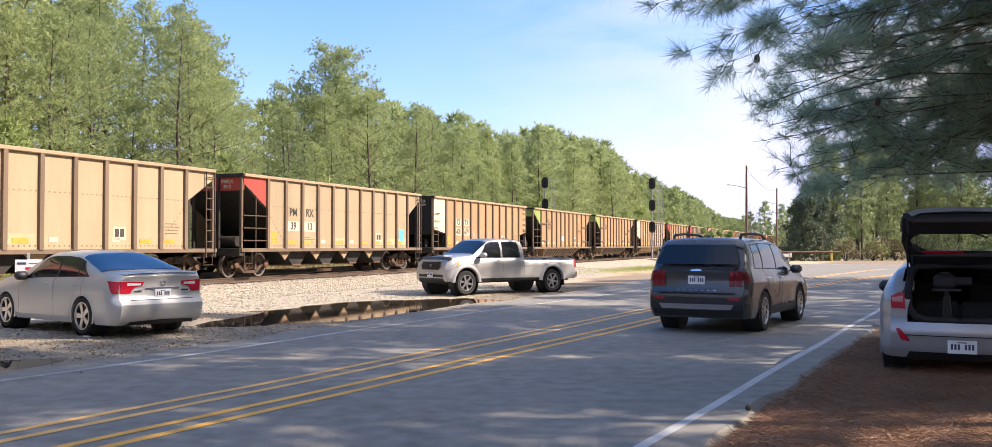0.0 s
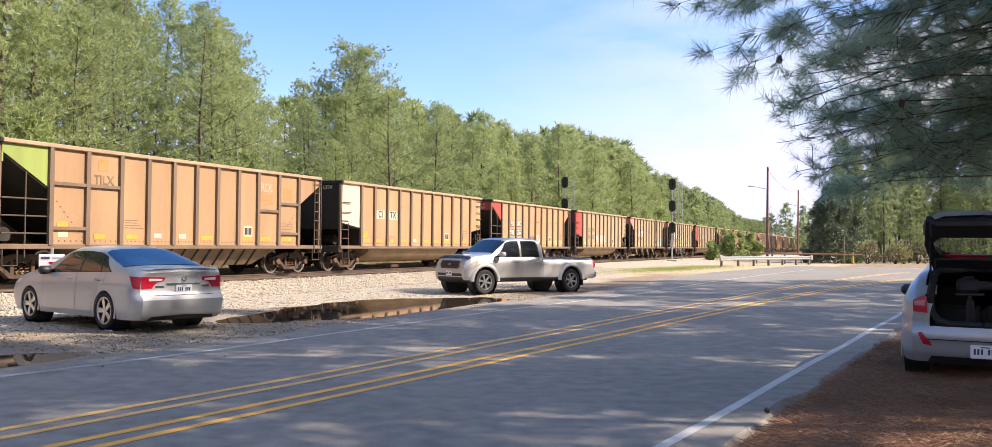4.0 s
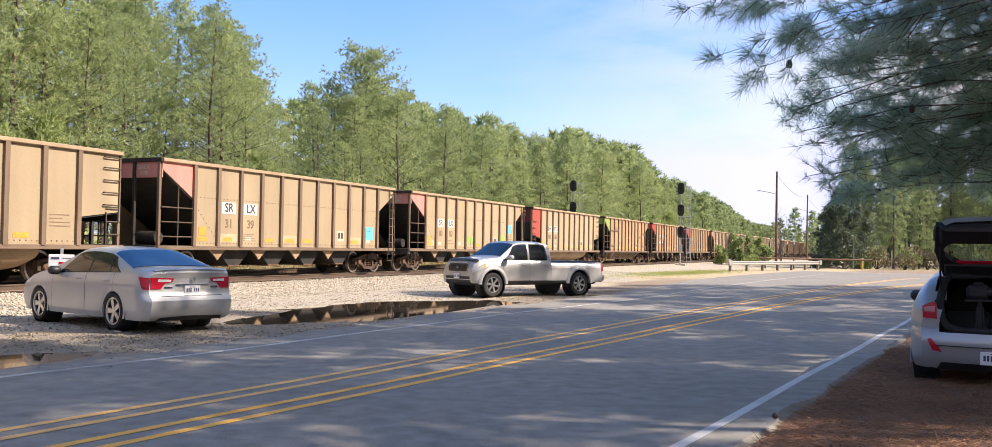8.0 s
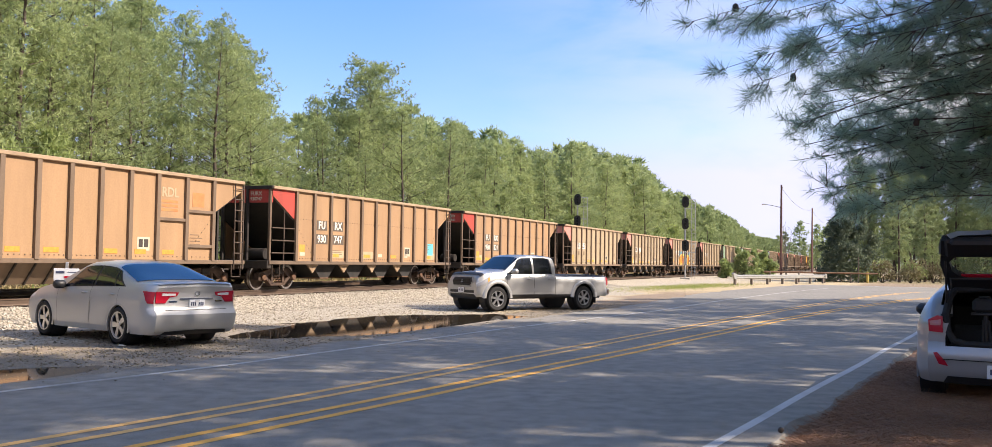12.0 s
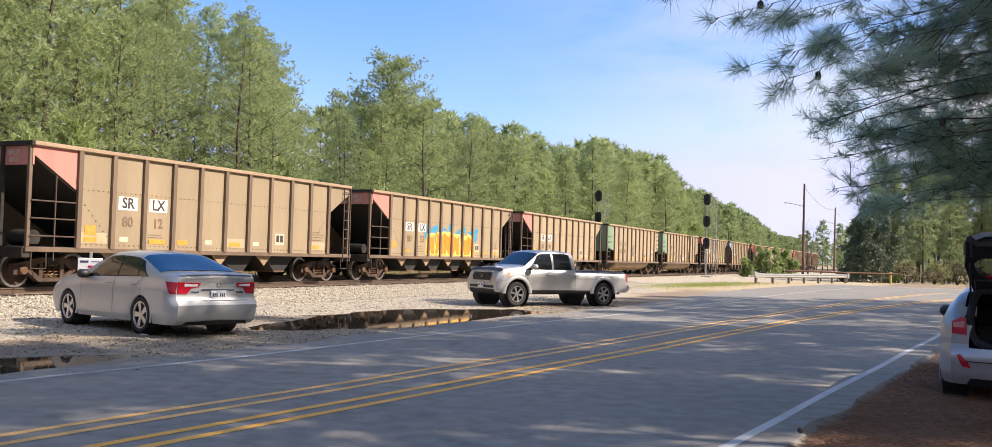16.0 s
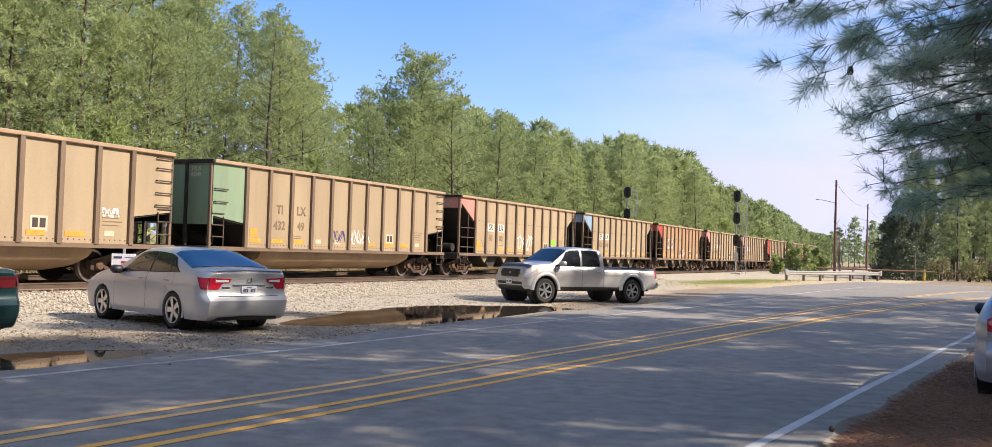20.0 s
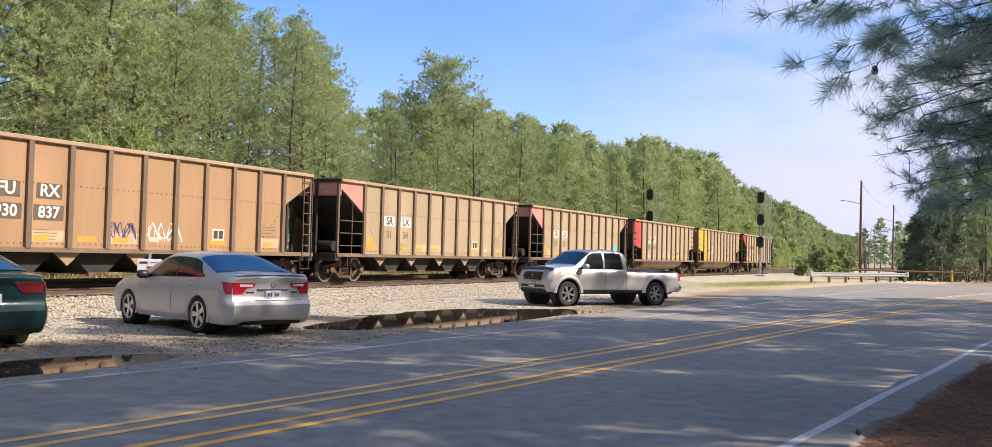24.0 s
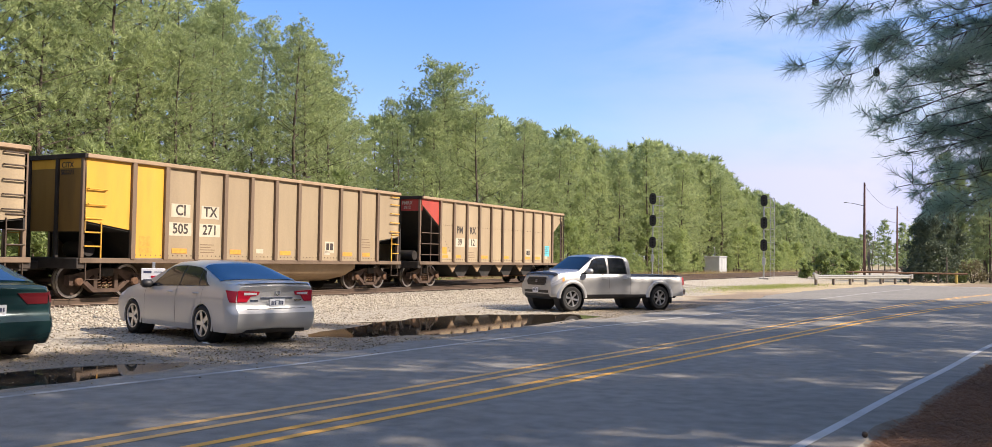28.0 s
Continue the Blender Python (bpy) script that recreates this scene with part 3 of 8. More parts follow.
build_track(TRACK_LAT, "railway_track")
build_track(SECOND_LAT, "railway_track")


# ---- the train ----
PITCH, BODY, SPEED, START = 16.18, 14.5, 14.86, 27.98
HALF = 1.6
SILL, TOP = 1.07, 3.75
TAN = surface("tan_steel_sheet", (0.355, 0.272, 0.172), 0.75, spread=0.22, scale=1.1, fine=22, streak=True, bump=0.12, dirt=(0.22, 0.16, 0.105), dirt_amount=0.5, by_object=0.10)
ORANGE_TAN = surface("orange_brown_steel_sheet", (0.39, 0.235, 0.125), 0.75, spread=0.25, scale=1.1, fine=22, streak=True, bump=0.12, dirt=(0.22, 0.13, 0.075), dirt_amount=0.45, by_object=0.08)
RIB = surface("brown_steel_posts", (0.165, 0.112, 0.075), 0.75, spread=0.3, scale=2, fine=30, streak=True, bump=0.15, by_object=0.1)
CHORD = surface("pale_brown_top_chord", (0.36, 0.25, 0.16), 0.7, spread=0.25, scale=2, fine=30, bump=0.1)
SOOT = surface("black_end_sheet", (0.020, 0.018, 0.017), 0.8, spread=0.4, scale=1.5, fine=20, streak=True, dirt=(0.07, 0.05, 0.035), dirt_amount=0.4)
TUB = surface("dusty_tan_tub", (0.33, 0.225, 0.135), 0.7, spread=0.3, scale=1.2, fine=20, bump=0.1, dirt=(0.16, 0.1, 0.06), dirt_amount=0.5)
LADDER = surface("dark_brown_ladder", (0.075, 0.05, 0.035), 0.7, spread=0.3)
WHEEL_STEEL = surface("rusty_wheel_steel", (0.075, 0.05, 0.037), 0.7, 0.4, spread=0.4, scale=5, fine=40)
TREAD = surface("bright_wheel_tread", (0.45, 0.40, 0.36), 0.35, 0.9, spread=0.2)
DARK_PATCH = surface("dark_brown_patch", (0.11, 0.08, 0.058), 0.8, spread=0.25, scale=3, fine=40)
WHITE_STENCIL = surface("white_stencil_panel", (0.64, 0.61, 0.55), 0.75, spread=0.08, scale=6, fine=50, dirt=(0.5, 0.42, 0.3), dirt_amount=0.35)
DUST = surface("pale_overspray", (0.43, 0.335, 0.215), 0.8, spread=0.15, scale=4, fine=40, dirt=(0.36, 0.27, 0.17), dirt_amount=0.6)
PALE = surface("pale_stencil", (0.50, 0.44, 0.34), 0.8, spread=0.15, scale=6, fine=50, dirt=(0.42, 0.3, 0.18), dirt_amount=0.5)
INK = surface("dark_stencil", (0.05, 0.04, 0.035), 0.8, spread=0.2)
FADED_INK = surface("faded_stencil", (0.19, 0.125, 0.08), 0.8, spread=0.2)
ORANGE_TAPE = surface("orange_reflector", (0.66, 0.29, 0.05), 0.5, spread=0.25, scale=8, fine=50)
FRAME_RUST = surface("dark_rusty_cast_frame", (0.085, 0.052, 0.038), 0.85, 0.1, spread=0.5, scale=4, fine=45, bump=0.3, dirt=(0.15, 0.1, 0.065), dirt_amount=0.4)
PAINTS = {
    "red": surface("faded_red_paint", (0.46, 0.055, 0.04), 0.7, spread=0.3, scale=1.5, streak=True, dirt=(0.2, 0.06, 0.04), dirt_amount=0.5),
    "pink": surface("sun_bleached_pink_paint", (0.62, 0.24, 0.20), 0.75, spread=0.2, scale=1.5, streak=True, dirt=(0.3, 0.12, 0.09), dirt_amount=0.4),
    "green": surface("lime_green_paint", (0.25, 0.34, 0.08), 0.7, spread=0.3, scale=1.5, streak=True, dirt=(0.2, 0.16, 0.06), dirt_amount=0.5),
    "teal": surface("faded_green_paint", (0.20, 0.305, 0.20), 0.75, spread=0.3, scale=1.5, streak=True, dirt=(0.22, 0.2, 0.12), dirt_amount=0.5),
    "yellow": surface("yellow_paint", (0.68, 0.36, 0.04), 0.65, spread=0.2, scale=1.5, streak=True, dirt=(0.35, 0.2, 0.06), dirt_amount=0.45),
    "cream": surface("cream_paint", (0.66, 0.54, 0.40), 0.7, spread=0.2, scale=1.5, streak=True, dirt=(0.25, 0.18, 0.12), dirt_amount=0.5),
    "blue": surface("pale_blue_paint", (0.25, 0.38, 0.5), 0.7, spread=0.3, scale=1.5, streak=True, dirt=(0.1, 0.12, 0.15), dirt_amount=0.5),
}
FADED_ORANGE = surface("faded_orange_stencil", (0.50, 0.20, 0.075), 0.8, spread=0.2, scale=4, dirt=(0.38, 0.22, 0.11), dirt_amount=0.6)
# yellow end face: its shade is put into the colour, with dirt over it
SHADED_SOOTY_YELLOW = surface("shaded_sooty_yellow_paint", (0.26, 0.145, 0.03), 0.75, spread=0.4, scale=1.2, streak=True, dirt=(0.06, 0.04, 0.025), dirt_amount=0.6)
# much darker red than the corners, for the band on the leading end
DARK_END_RED = surface("dark_end_red_paint", (0.16, 0.025, 0.025), 0.75, spread=0.4, scale=1.2, streak=True, dirt=(0.03, 0.02, 0.02), dirt_amount=0.7)
SPRAY = {name: surface(name + "_spray_paint", c, 0.6, spread=0.12, fine=60, bump=0.0) for name, c in
         (("white", (0.8, 0.8, 0.76)), ("orange", (0.80, 0.22, 0.02)), ("yellow", (0.85, 0.55, 0.12)), ("blue", (0.03, 0.25, 0.42)), ("navy", (0.05, 0.05, 0.16)),
          ("lime", (0.2, 0.62, 0.05)), ("cyan", (0.1, 0.5, 0.6)), ("grey", (0.4, 0.38, 0.36)))}


def build_bogie():
    """A three-piece bogie: two side frames, spring nests, a bolster and two rolling wheelsets."""
    root = part("bogie", Shape().box(-0.2, 0.2, -1.15, 1.15, 0.58, 0.82, 0.03), DARK_IRON, None)
    for y in (-1.0, 1.0):
        a, b = y - 0.09, y + 0.09
        s = Shape()
        s.prism([(-1.15, 0.36), (-1.15, 0.62), (-0.85, 0.68), (-0.35, 0.80), (0.35, 0.80), (0.85, 0.68), (1.15, 0.62), (1.15, 0.36), (0.95, 0.34), (0.72, 0.42),
                 (0.40, 0.64), (0.30, 0.66), (-0.30, 0.66), (-0.40, 0.64), (-0.72, 0.42), (-0.95, 0.34)], "y", a, b)
        s.prism([(-0.74, 0.42), (-0.40, 0.16), (0.40, 0.16), (0.74, 0.42), (0.60, 0.46), (0.34, 0.26), (-0.34, 0.26), (-0.60, 0.46)], "y", a, b)
        for x in (-0.33, 0.33):
            s.box(x - 0.06, x + 0.06, a, b, 0.22, 0.70, 0.01)
        part("side_frame", s, FRAME_RUST, root)
        for x in (-0.18, 0.0, 0.18):
            t = Shape()
            t.tube([(x + 0.065 * math.cos(k * 1.4), y + 0.065 * math.sin(k * 1.4), 0.27 + k * 0.019) for k in range(20)], 0.018, 3)
            part("spring", t, RUST, root)
        for x in (-0.9, 0.9):
            cap = Shape().lathe([(0.0, -0.06), (0.10, -0.06), (0.125, -0.03), (0.125, 0.05), (0.0, 0.05)], 14)
            part("axle_box", cap, RUST, root, m=pose(x, y * 1.12, 0.46))
    part("brake_beam", Shape().tube([(-0.42, -0.8, 0.4), (-0.42, 0.8, 0.4)], 0.04).tube([(0.42, -0.8, 0.4), (0.42, 0.8, 0.4)], 0.04), DARK_IRON, root)
    for x in (-0.9, 0.9):
        w = Shape()
        for sy in (-1, 1):
            prof = [(0.0, 0.84), (0.13, 0.84), (0.15, 0.80), (0.20, 0.775), (0.37, 0.79), (0.385, 0.815), (0.455, 0.815), (0.46, 0.72), (0.485, 0.70), (0.485, 0.685), (0.37, 0.685), (0.20, 0.70), (0.0, 0.70)]
            w.lathe([(r, d * sy) for r, d in prof], 20)
            for k in range(3):
                a = k * 2.0944
                w.box(-0.025 + 0.09 * math.cos(a), 0.025 + 0.09 * math.cos(a), sy * 0.84 - 0.012, sy * 0.84 + 0.012, -0.025 + 0.09 * math.sin(a), 0.025 + 0.09 * math.sin(a))
        w.tube([(0, -0.8, 0), (0, 0.8, 0)], 0.085, 12)
        n_dark = len(w.f)
        for sy in (-1, 1):
            w.lathe([(0.3875, 0.8175 * sy), (0.4535, 0.8175 * sy)], 20).lathe([(0.462, 0.81 * sy), (0.466, 0.725 * sy)], 20)
        wheelset = part("wheelset", w, WHEEL_STEEL, root, smooth=40, m=pose(x, 0, 0.46))
        wheelset.data.materials.append(TREAD)
        for face in list(wheelset.data.polygons)[n_dark:]:
            face.material_index = 1
    return root


def letters_on_side(car, text, x, z, size, mat, name="lettering"):
    lettering(text, size, mat, car, pose(x, -HALF - 0.008, z), name, thick=0.002)


def patch(car, x0, x1, z0, z1, mat, name="stencil_panel", lift=0.004):
    part(name, Shape().box(x0, x1, -HALF - lift - 0.002, -HALF + 0.002, z0, z1), mat, car)


POSTS = {"hopper": [1.45 + 1.16 * i for i in range(11)], "tub": [1.5 + 1.15 * i for i in range(11)], "ribbed": [1.5, 2.75, 4.0, 5.1, 6.2, 7.25, 8.3, 9.4, 10.5, 11.75, 13.0]}


def build_wagon(kind, paint, tone, end_black=True):
    """One coal wagon. x runs from its leading end, y away from the road, z up from the rail head."""
    car = new("coal_wagon")
    car.empty_display_size = 0.5
    sheet = ORANGE_TAN if tone == "orange" else TAN
    col = PAINTS[paint]
    posts = POSTS[kind]
    # side sheets with their cut corners
    for sy in (-1, 1):
        y0, y1 = sorted((sy * HALF, sy * (HALF - 0.03)))
        p0, p1 = posts[0], posts[-1]
        if kind == "tub":
            out = [(0.0, TOP - 0.1), (0.0, 2.02), (p0, 1.82), (p0, SILL), (p1, SILL), (p1, 1.82), (BODY, 2.02), (BODY, TOP - 0.1)]
            fore = [(0.02, TOP - 0.1), (0.02, 2.02), (p0, 1.82), (p0, TOP - 0.1)]
        else:
            out = [(0.0, TOP - 0.1), (0.0, 3.42), (p0, 2.55), (p0, SILL), (p1, SILL), (p1, 2.55), (BODY, 3.42), (BODY, TOP - 0.1)]
            fore = [(0.02, TOP - 0.1), (0.02, 3.42), (p0, 2.55), (p0, TOP - 0.1)]
        part("side_sheet", Shape().prism(out, "y", y0, y1), sheet, car)
        if sy < 0:
            f = Shape().prism(fore, "y", -HALF - 0.004, -HALF - 0.001)
            part("painted_corner", f, col, car)
            if paint == "yellow":
                part("painted_corner", Shape().box(p0 + 0.06, posts[1] - 0.06, -HALF - 0.004, -HALF - 0.001, SILL + 0.02, TOP - 0.1), col, car)
        for x in posts:
            a, b = sorted((sy * (HALF - 0.005), sy * (HALF + 0.085)))
            part("side_post", Shape().prism([(x - 0.07, SILL - 0.02), (x + 0.07, SILL - 0.02), (x + 0.07, TOP - 0.09), (x - 0.07, TOP - 0.09)], "y", a, b), RIB, car)
        a, b = sorted((sy * (HALF - 0.06), sy * (HALF + 0.10)))
        part("top_chord", Shape().box(-0.02, BODY + 0.02, a, b, TOP - 0.11, TOP, 0.015), CHORD, car)
        a, b = sorted((sy * (HALF - 0.12), sy * (HALF + 0.06)))
        part("side_sill", Shape().box(-0.15, BODY + 0.15, a, b, SILL - 0.13, SILL, 0.012), RIB, car)
        riv = Shape()
        a, b = sorted((sy * HALF, sy * (HALF + 0.014)))
        for x0, x1 in zip(posts, posts[1:]):
            for k in range(6):
                xr = x0 + 0.14 + (x1 - x0 - 0.28) * k / 5
                riv.box(xr - 0.016, xr + 0.016, a, b, SILL + 0.08, SILL + 0.11)
                if kind == "hopper":
                    riv.box(xr - 0.013, xr + 0.013, a, b, 2.62, 2.645)
        if kind != "tub":
            for e in (0, 1):
                for k in range(9):
                    xr = posts[0] + 0.1 + k * 0.13
                    xr = BODY - xr if e else xr
                    zr_ = 2.45 - 0.1 - k * 0.135
                    riv.box(xr - 0.016, xr + 0.016, a, b, zr_ - 0.016, zr_ + 0.016)
        tagged(part("rivets", riv, RIB, car), kind="stuff")
    # coal space: floor and slopes, black inside
    run = [(0.055, 3.40), (posts[0], 2.56), (3.85, SILL + 0.05)] if kind != "tub" else [(0.055, 2.03), (posts[0], 1.83), (2.3, SILL + 0.05)]
    line = run + [(BODY - x, z) for x, z in run[::-1]]
    for (xa, za), (xb, zb) in zip(line, line[1:]):
        part("slope_sheet", Shape().prism([(xa, za), (xb, zb), (xb, zb - 0.06), (xa, za - 0.06)], "y", -HALF + 0.035, HALF - 0.035), SOOT, car)
    for e in (0, 1):
        flip = Matrix.Translation((BODY, 0, 0)) @ Matrix.Rotation(math.pi, 4, "Z") if e else Matrix.Identity(4)
        if kind == "tub":
            top_end = Shape().box(0.0, 0.05, -HALF, HALF, 1.75, TOP - 0.1)
            part("end_sheet", top_end.moved(flip), col if paint == "teal" and not e else SHADED_SOOTY_YELLOW if paint == "yellow" and not e else SOOT, car)
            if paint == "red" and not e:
                part("end_stripe", Shape().box(-0.004, 0.0, -HALF, HALF, TOP - 0.95, TOP - 0.12).moved(flip), DARK_END_RED, car, "dark red band")
            if paint == "yellow":
                part("end_stripe", Shape().box(-0.004, 0.0, -HALF, HALF, TOP - 0.36, TOP - 0.12).moved(flip), col, car)
        else:
            part("end_sheet", Shape().box(0.0, 0.05, -HALF, HALF, 3.15, TOP - 0.1).moved(flip), col if not e else sheet, car)
        part("end_chord", Shape().box(-0.08, 0.06, -HALF - 0.05, HALF + 0.05, TOP - 0.12, TOP + 0.005, 0.012).moved(flip), DARK_IRON if not e else CHORD, car)
        for y in (-1.53, -0.55, 0.55, 1.53):
            part("end_post", Shape().box(-0.07, 0.03, y - 0.05, y + 0.05, SILL, TOP - 0.1, 0.01).moved(flip), RIB if abs(y) > 1 else DARK_IRON, car)
        part("end_sill", Shape().box(-0.2, 0.1, -HALF, HALF, SILL - 0.28, SILL, 0.02).moved(flip), DARK_IRON, car)
        part("walkway", Shape().box(0.1, 1.5, -HALF + 0.05, HALF - 0.05, SILL - 0.03, SILL + 0.01).moved(flip), DARK_IRON, car)
        part("brake_cylinder" if e else "air_tank", Shape().lathe([(0, -0.4), (0.2, -0.4), (0.22, -0.36), (0.22, 0.36), (0.2, 0.4), (0, 0.4)], 14).moved(flip @ pose(0.8, 0.45 if e else -0.4, SILL + 0.24)), DARK_IRON, car, smooth=40)
        # ladders at the corners
        for sy in (-1, 1):
            lad = Shape()
            y = sy * (HALF + 0.02)
            if kind == "tub":
                zz = [SILL + 0.05 + 0.36 * k for k in range(3)]
                lad.tube([(0.5, y, SILL), (0.5, y, 2.0)], 0.022, 6)
                for z in zz:
                    lad.tube([(0.0, y, z + 0.25), (0.515, y, z + 0.25)], 0.02, 6)
                if e == 0:
                    zz2 = [2.45, 2.85]
                else:
                    zz2 = [2.2, 2.55, 2.9, 3.25, 3.55]
                for z in zz2:
                    part("grab_iron", Shape().tube([(0.05, y, z), (0.05, y + sy * 0.05, z), (0.62, y + sy * 0.05, z), (0.62, y, z)], 0.02, 6).moved(flip), col if paint == "yellow" else LADDER, car)
            elif e == 0:
                lad.tube([(0.72, y, SILL), (0.72, y, 2.95)], 0.025, 6)
                for k in range(3):
                    lad.tube([(0.0, y, 1.35 + 0.45 * k), (1.4, y, 1.35 + 0.45 * k)], 0.022, 6)
            else:
                lad.tube([(0.0, y + sy * 0.05, SILL - 0.3), (0.0, y + sy * 0.05, TOP - 0.05)], 0.025, 6)
                lad.tube([(0.45, y + sy * 0.05, SILL - 0.3), (0.45, y + sy * 0.05, TOP - 0.05)], 0.025, 6)
                for k in range(8):
                    lad.tube([(0.0, y + sy * 0.05, 0.95 + 0.36 * k), (0.45, y + sy * 0.05, 0.95 + 0.36 * k)], 0.02, 6)
            if kind != "tub" and e == 0:
                lad.tube([(0.72, y, 1.8), (0.72, y, SILL - 0.35)], 0.02, 6)
            part("ladder", lad.moved(flip), col if paint == "yellow" else LADDER, car)
            part("step", Shape().tube([(0.05, y, SILL), (0.05, y, SILL - 0.55), (0.5, y, SILL - 0.55), (0.5, y, SILL)], 0.02, 6).moved(flip), LADDER, car)
        cp = Shape()
        cp.box(-0.62, 0.4, -0.14, 0.14, 0.74, 0.98, 0.03)
        cp.prism([(-0.84, -0.12), (-0.80, -0.2), (-0.55, -0.2), (-0.5, 0.2), (-0.7, 0.22), (-0.72, 0.08), (-0.82, 0.06)], "z", 0.72, 1.0)
        cp.tube([(-0.2, 0.35, 0.7), (-0.5, 0.4, 0.45), (-0.82, 0.3, 0.4)], 0.025, 6)
        part("coupler", cp.moved(flip), DARK_IRON, car)
    part("centre_sill", Shape().box(-0.1, BODY + 0.1, -0.3, 0.3, 0.74, SILL - 0.02, 0.01), DARK_IRON, car)
    # belly
    if kind == "hopper":
        for k in range(4):
            c = 3.9 + k * 2.23
            part("discharge_hopper", Shape().prism([(c - 0.98, SILL - 0.04), (c + 0.98, SILL - 0.04), (c + 0.28, 0.42), (c - 0.28, 0.42)], "y", -1.28, 1.28), SOOT, car)
            for sy in (-1, 1):
                a, b = sorted((sy * 1.5, sy * 1.45))
                part("gusset", Shape().prism([(c - 1.115 - 0.38, SILL - 0.13), (c - 1.115 + 0.38, SILL - 0.13), (c - 1.115, SILL - 0.46)], "y", a, b), TUB, car)
            part("hopper_door", Shape().box(c - 0.3, c + 0.3, -1.3, 1.3, 0.38, 0.43, 0.01), RUST, car)
    elif kind == "tub":
        rows = []
        for x, k in ((2.55, 0.72), (2.75, 0.9), (3.2, 1.0), (BODY - 3.2, 1.0), (BODY - 2.75, 0.9), (BODY - 2.55, 0.72)):
            rows.append([(x, 1.42 * math.cos(a), SILL - 0.08 - 0.68 * k * max(0.0, -math.sin(a)) ** 0.7) for a in (math.pi * (1 + j / 14) for j in range(15))])
        belly = Shape().grid(rows)
        n0 = len(rows[0])
        belly.f += [tuple(range(n0)), tuple(range(len(belly.v) - n0, len(belly.v)))]
        part("tub", belly, TUB, car, smooth=35)
    else:
        belly = Shape()
        for sy in (-1, 1):
            a, b = sorted((sy * 1.45, sy * 0.35))
            belly.add([(2.6, sy * 1.5, SILL - 0.1), (BODY - 2.6, sy * 1.5, SILL - 0.1), (BODY - 3.6, sy * 1.05, 0.38), (3.6, sy * 1.05, 0.38)], [(0, 1, 2, 3)])
        belly.add([(2.6, -1.5, SILL - 0.1), (3.6, -1.05, 0.38), (3.6, 1.05, 0.38), (2.6, 1.5, SILL - 0.1)], [(0, 1, 2, 3)])
        belly.add([(BODY - 2.6, -1.5, SILL - 0.1), (BODY - 3.6, -1.05, 0.38), (BODY - 3.6, 1.05, 0.38), (BODY - 2.6, 1.5, SILL - 0.1)], [(0, 1, 2, 3)])
        belly.add([(3.6, -1.05, 0.38), (BODY - 3.6, -1.05, 0.38), (BODY - 3.6, 1.05, 0.38), (3.6, 1.05, 0.38)], [(0, 1, 2, 3)])
        part("belly", belly, RIB, car)
        for k in range(12):
            x = 3.9 + k * (BODY - 7.8) / 11
            part("belly_rib", Shape().tube([(x, -1.52, SILL - 0.1), (x, -1.07, 0.38)], 0.035, 5), DARK_IRON, car)
        for x0, x1, zz in ((posts[0], posts[1], (1.5, 2.7)), (posts[1], posts[2], (2.7,)), (posts[-2], posts[-1], (1.5, 2.6)), (posts[-3], posts[-2], (2.3,))):
            for z in zz:
                part("side_bar", Shape().box(x0 + 0.06, x1 - 0.06, -HALF - 0.075, -HALF, z - 0.05, z + 0.05, 0.01), RIB, car)
    return car


BOGIE = build_bogie()
WAGONS = {}


def wagon_template(kind, paint, tone):
    key = (kind, paint, tone)
    if key not in WAGONS:
        car = build_wagon(kind, paint, tone)
        WAGONS[key] = car
        for x in (1.15, BODY - 1.15):
            b = copy_thing(BOGIE, pose(x, 0, 0))
            b.parent = car
    return WAGONS[key]


def scrawl(car, x, z, w, h, mat, seed, thick=0.022):
    """A sprayed tag: a looping line."""
    r = random.Random(seed)
    pts, n = [], 26
    for k in range(n):
        a = k * 0.95
        pts.append((x + w * k / n + 0.16 * w * math.sin(a * 1.0) + r.uniform(-0.02, 0.02), -HALF - 0.006, z + h * 0.5 + h * 0.45 * math.sin(a * 1.45 + r.uniform(-0.5, 0.5))))
    s, rows = Shape(), []
    for p, q in zip(pts, pts[1:] + pts[-2:-1]):
        d = Vector((q[0] - p[0], 0, q[2] - p[2])).normalized() * (1 if q is not pts[-2] else -1)
        nx, nz = -d.z * thick, d.x * thick
        rows.append([(p[0] + nx, p[1], p[2] + nz), (p[0] - nx, p[1], p[2] - nz)])
    s.grid(rows)
    part("graffiti", s, mat, car, "sprayed tag")


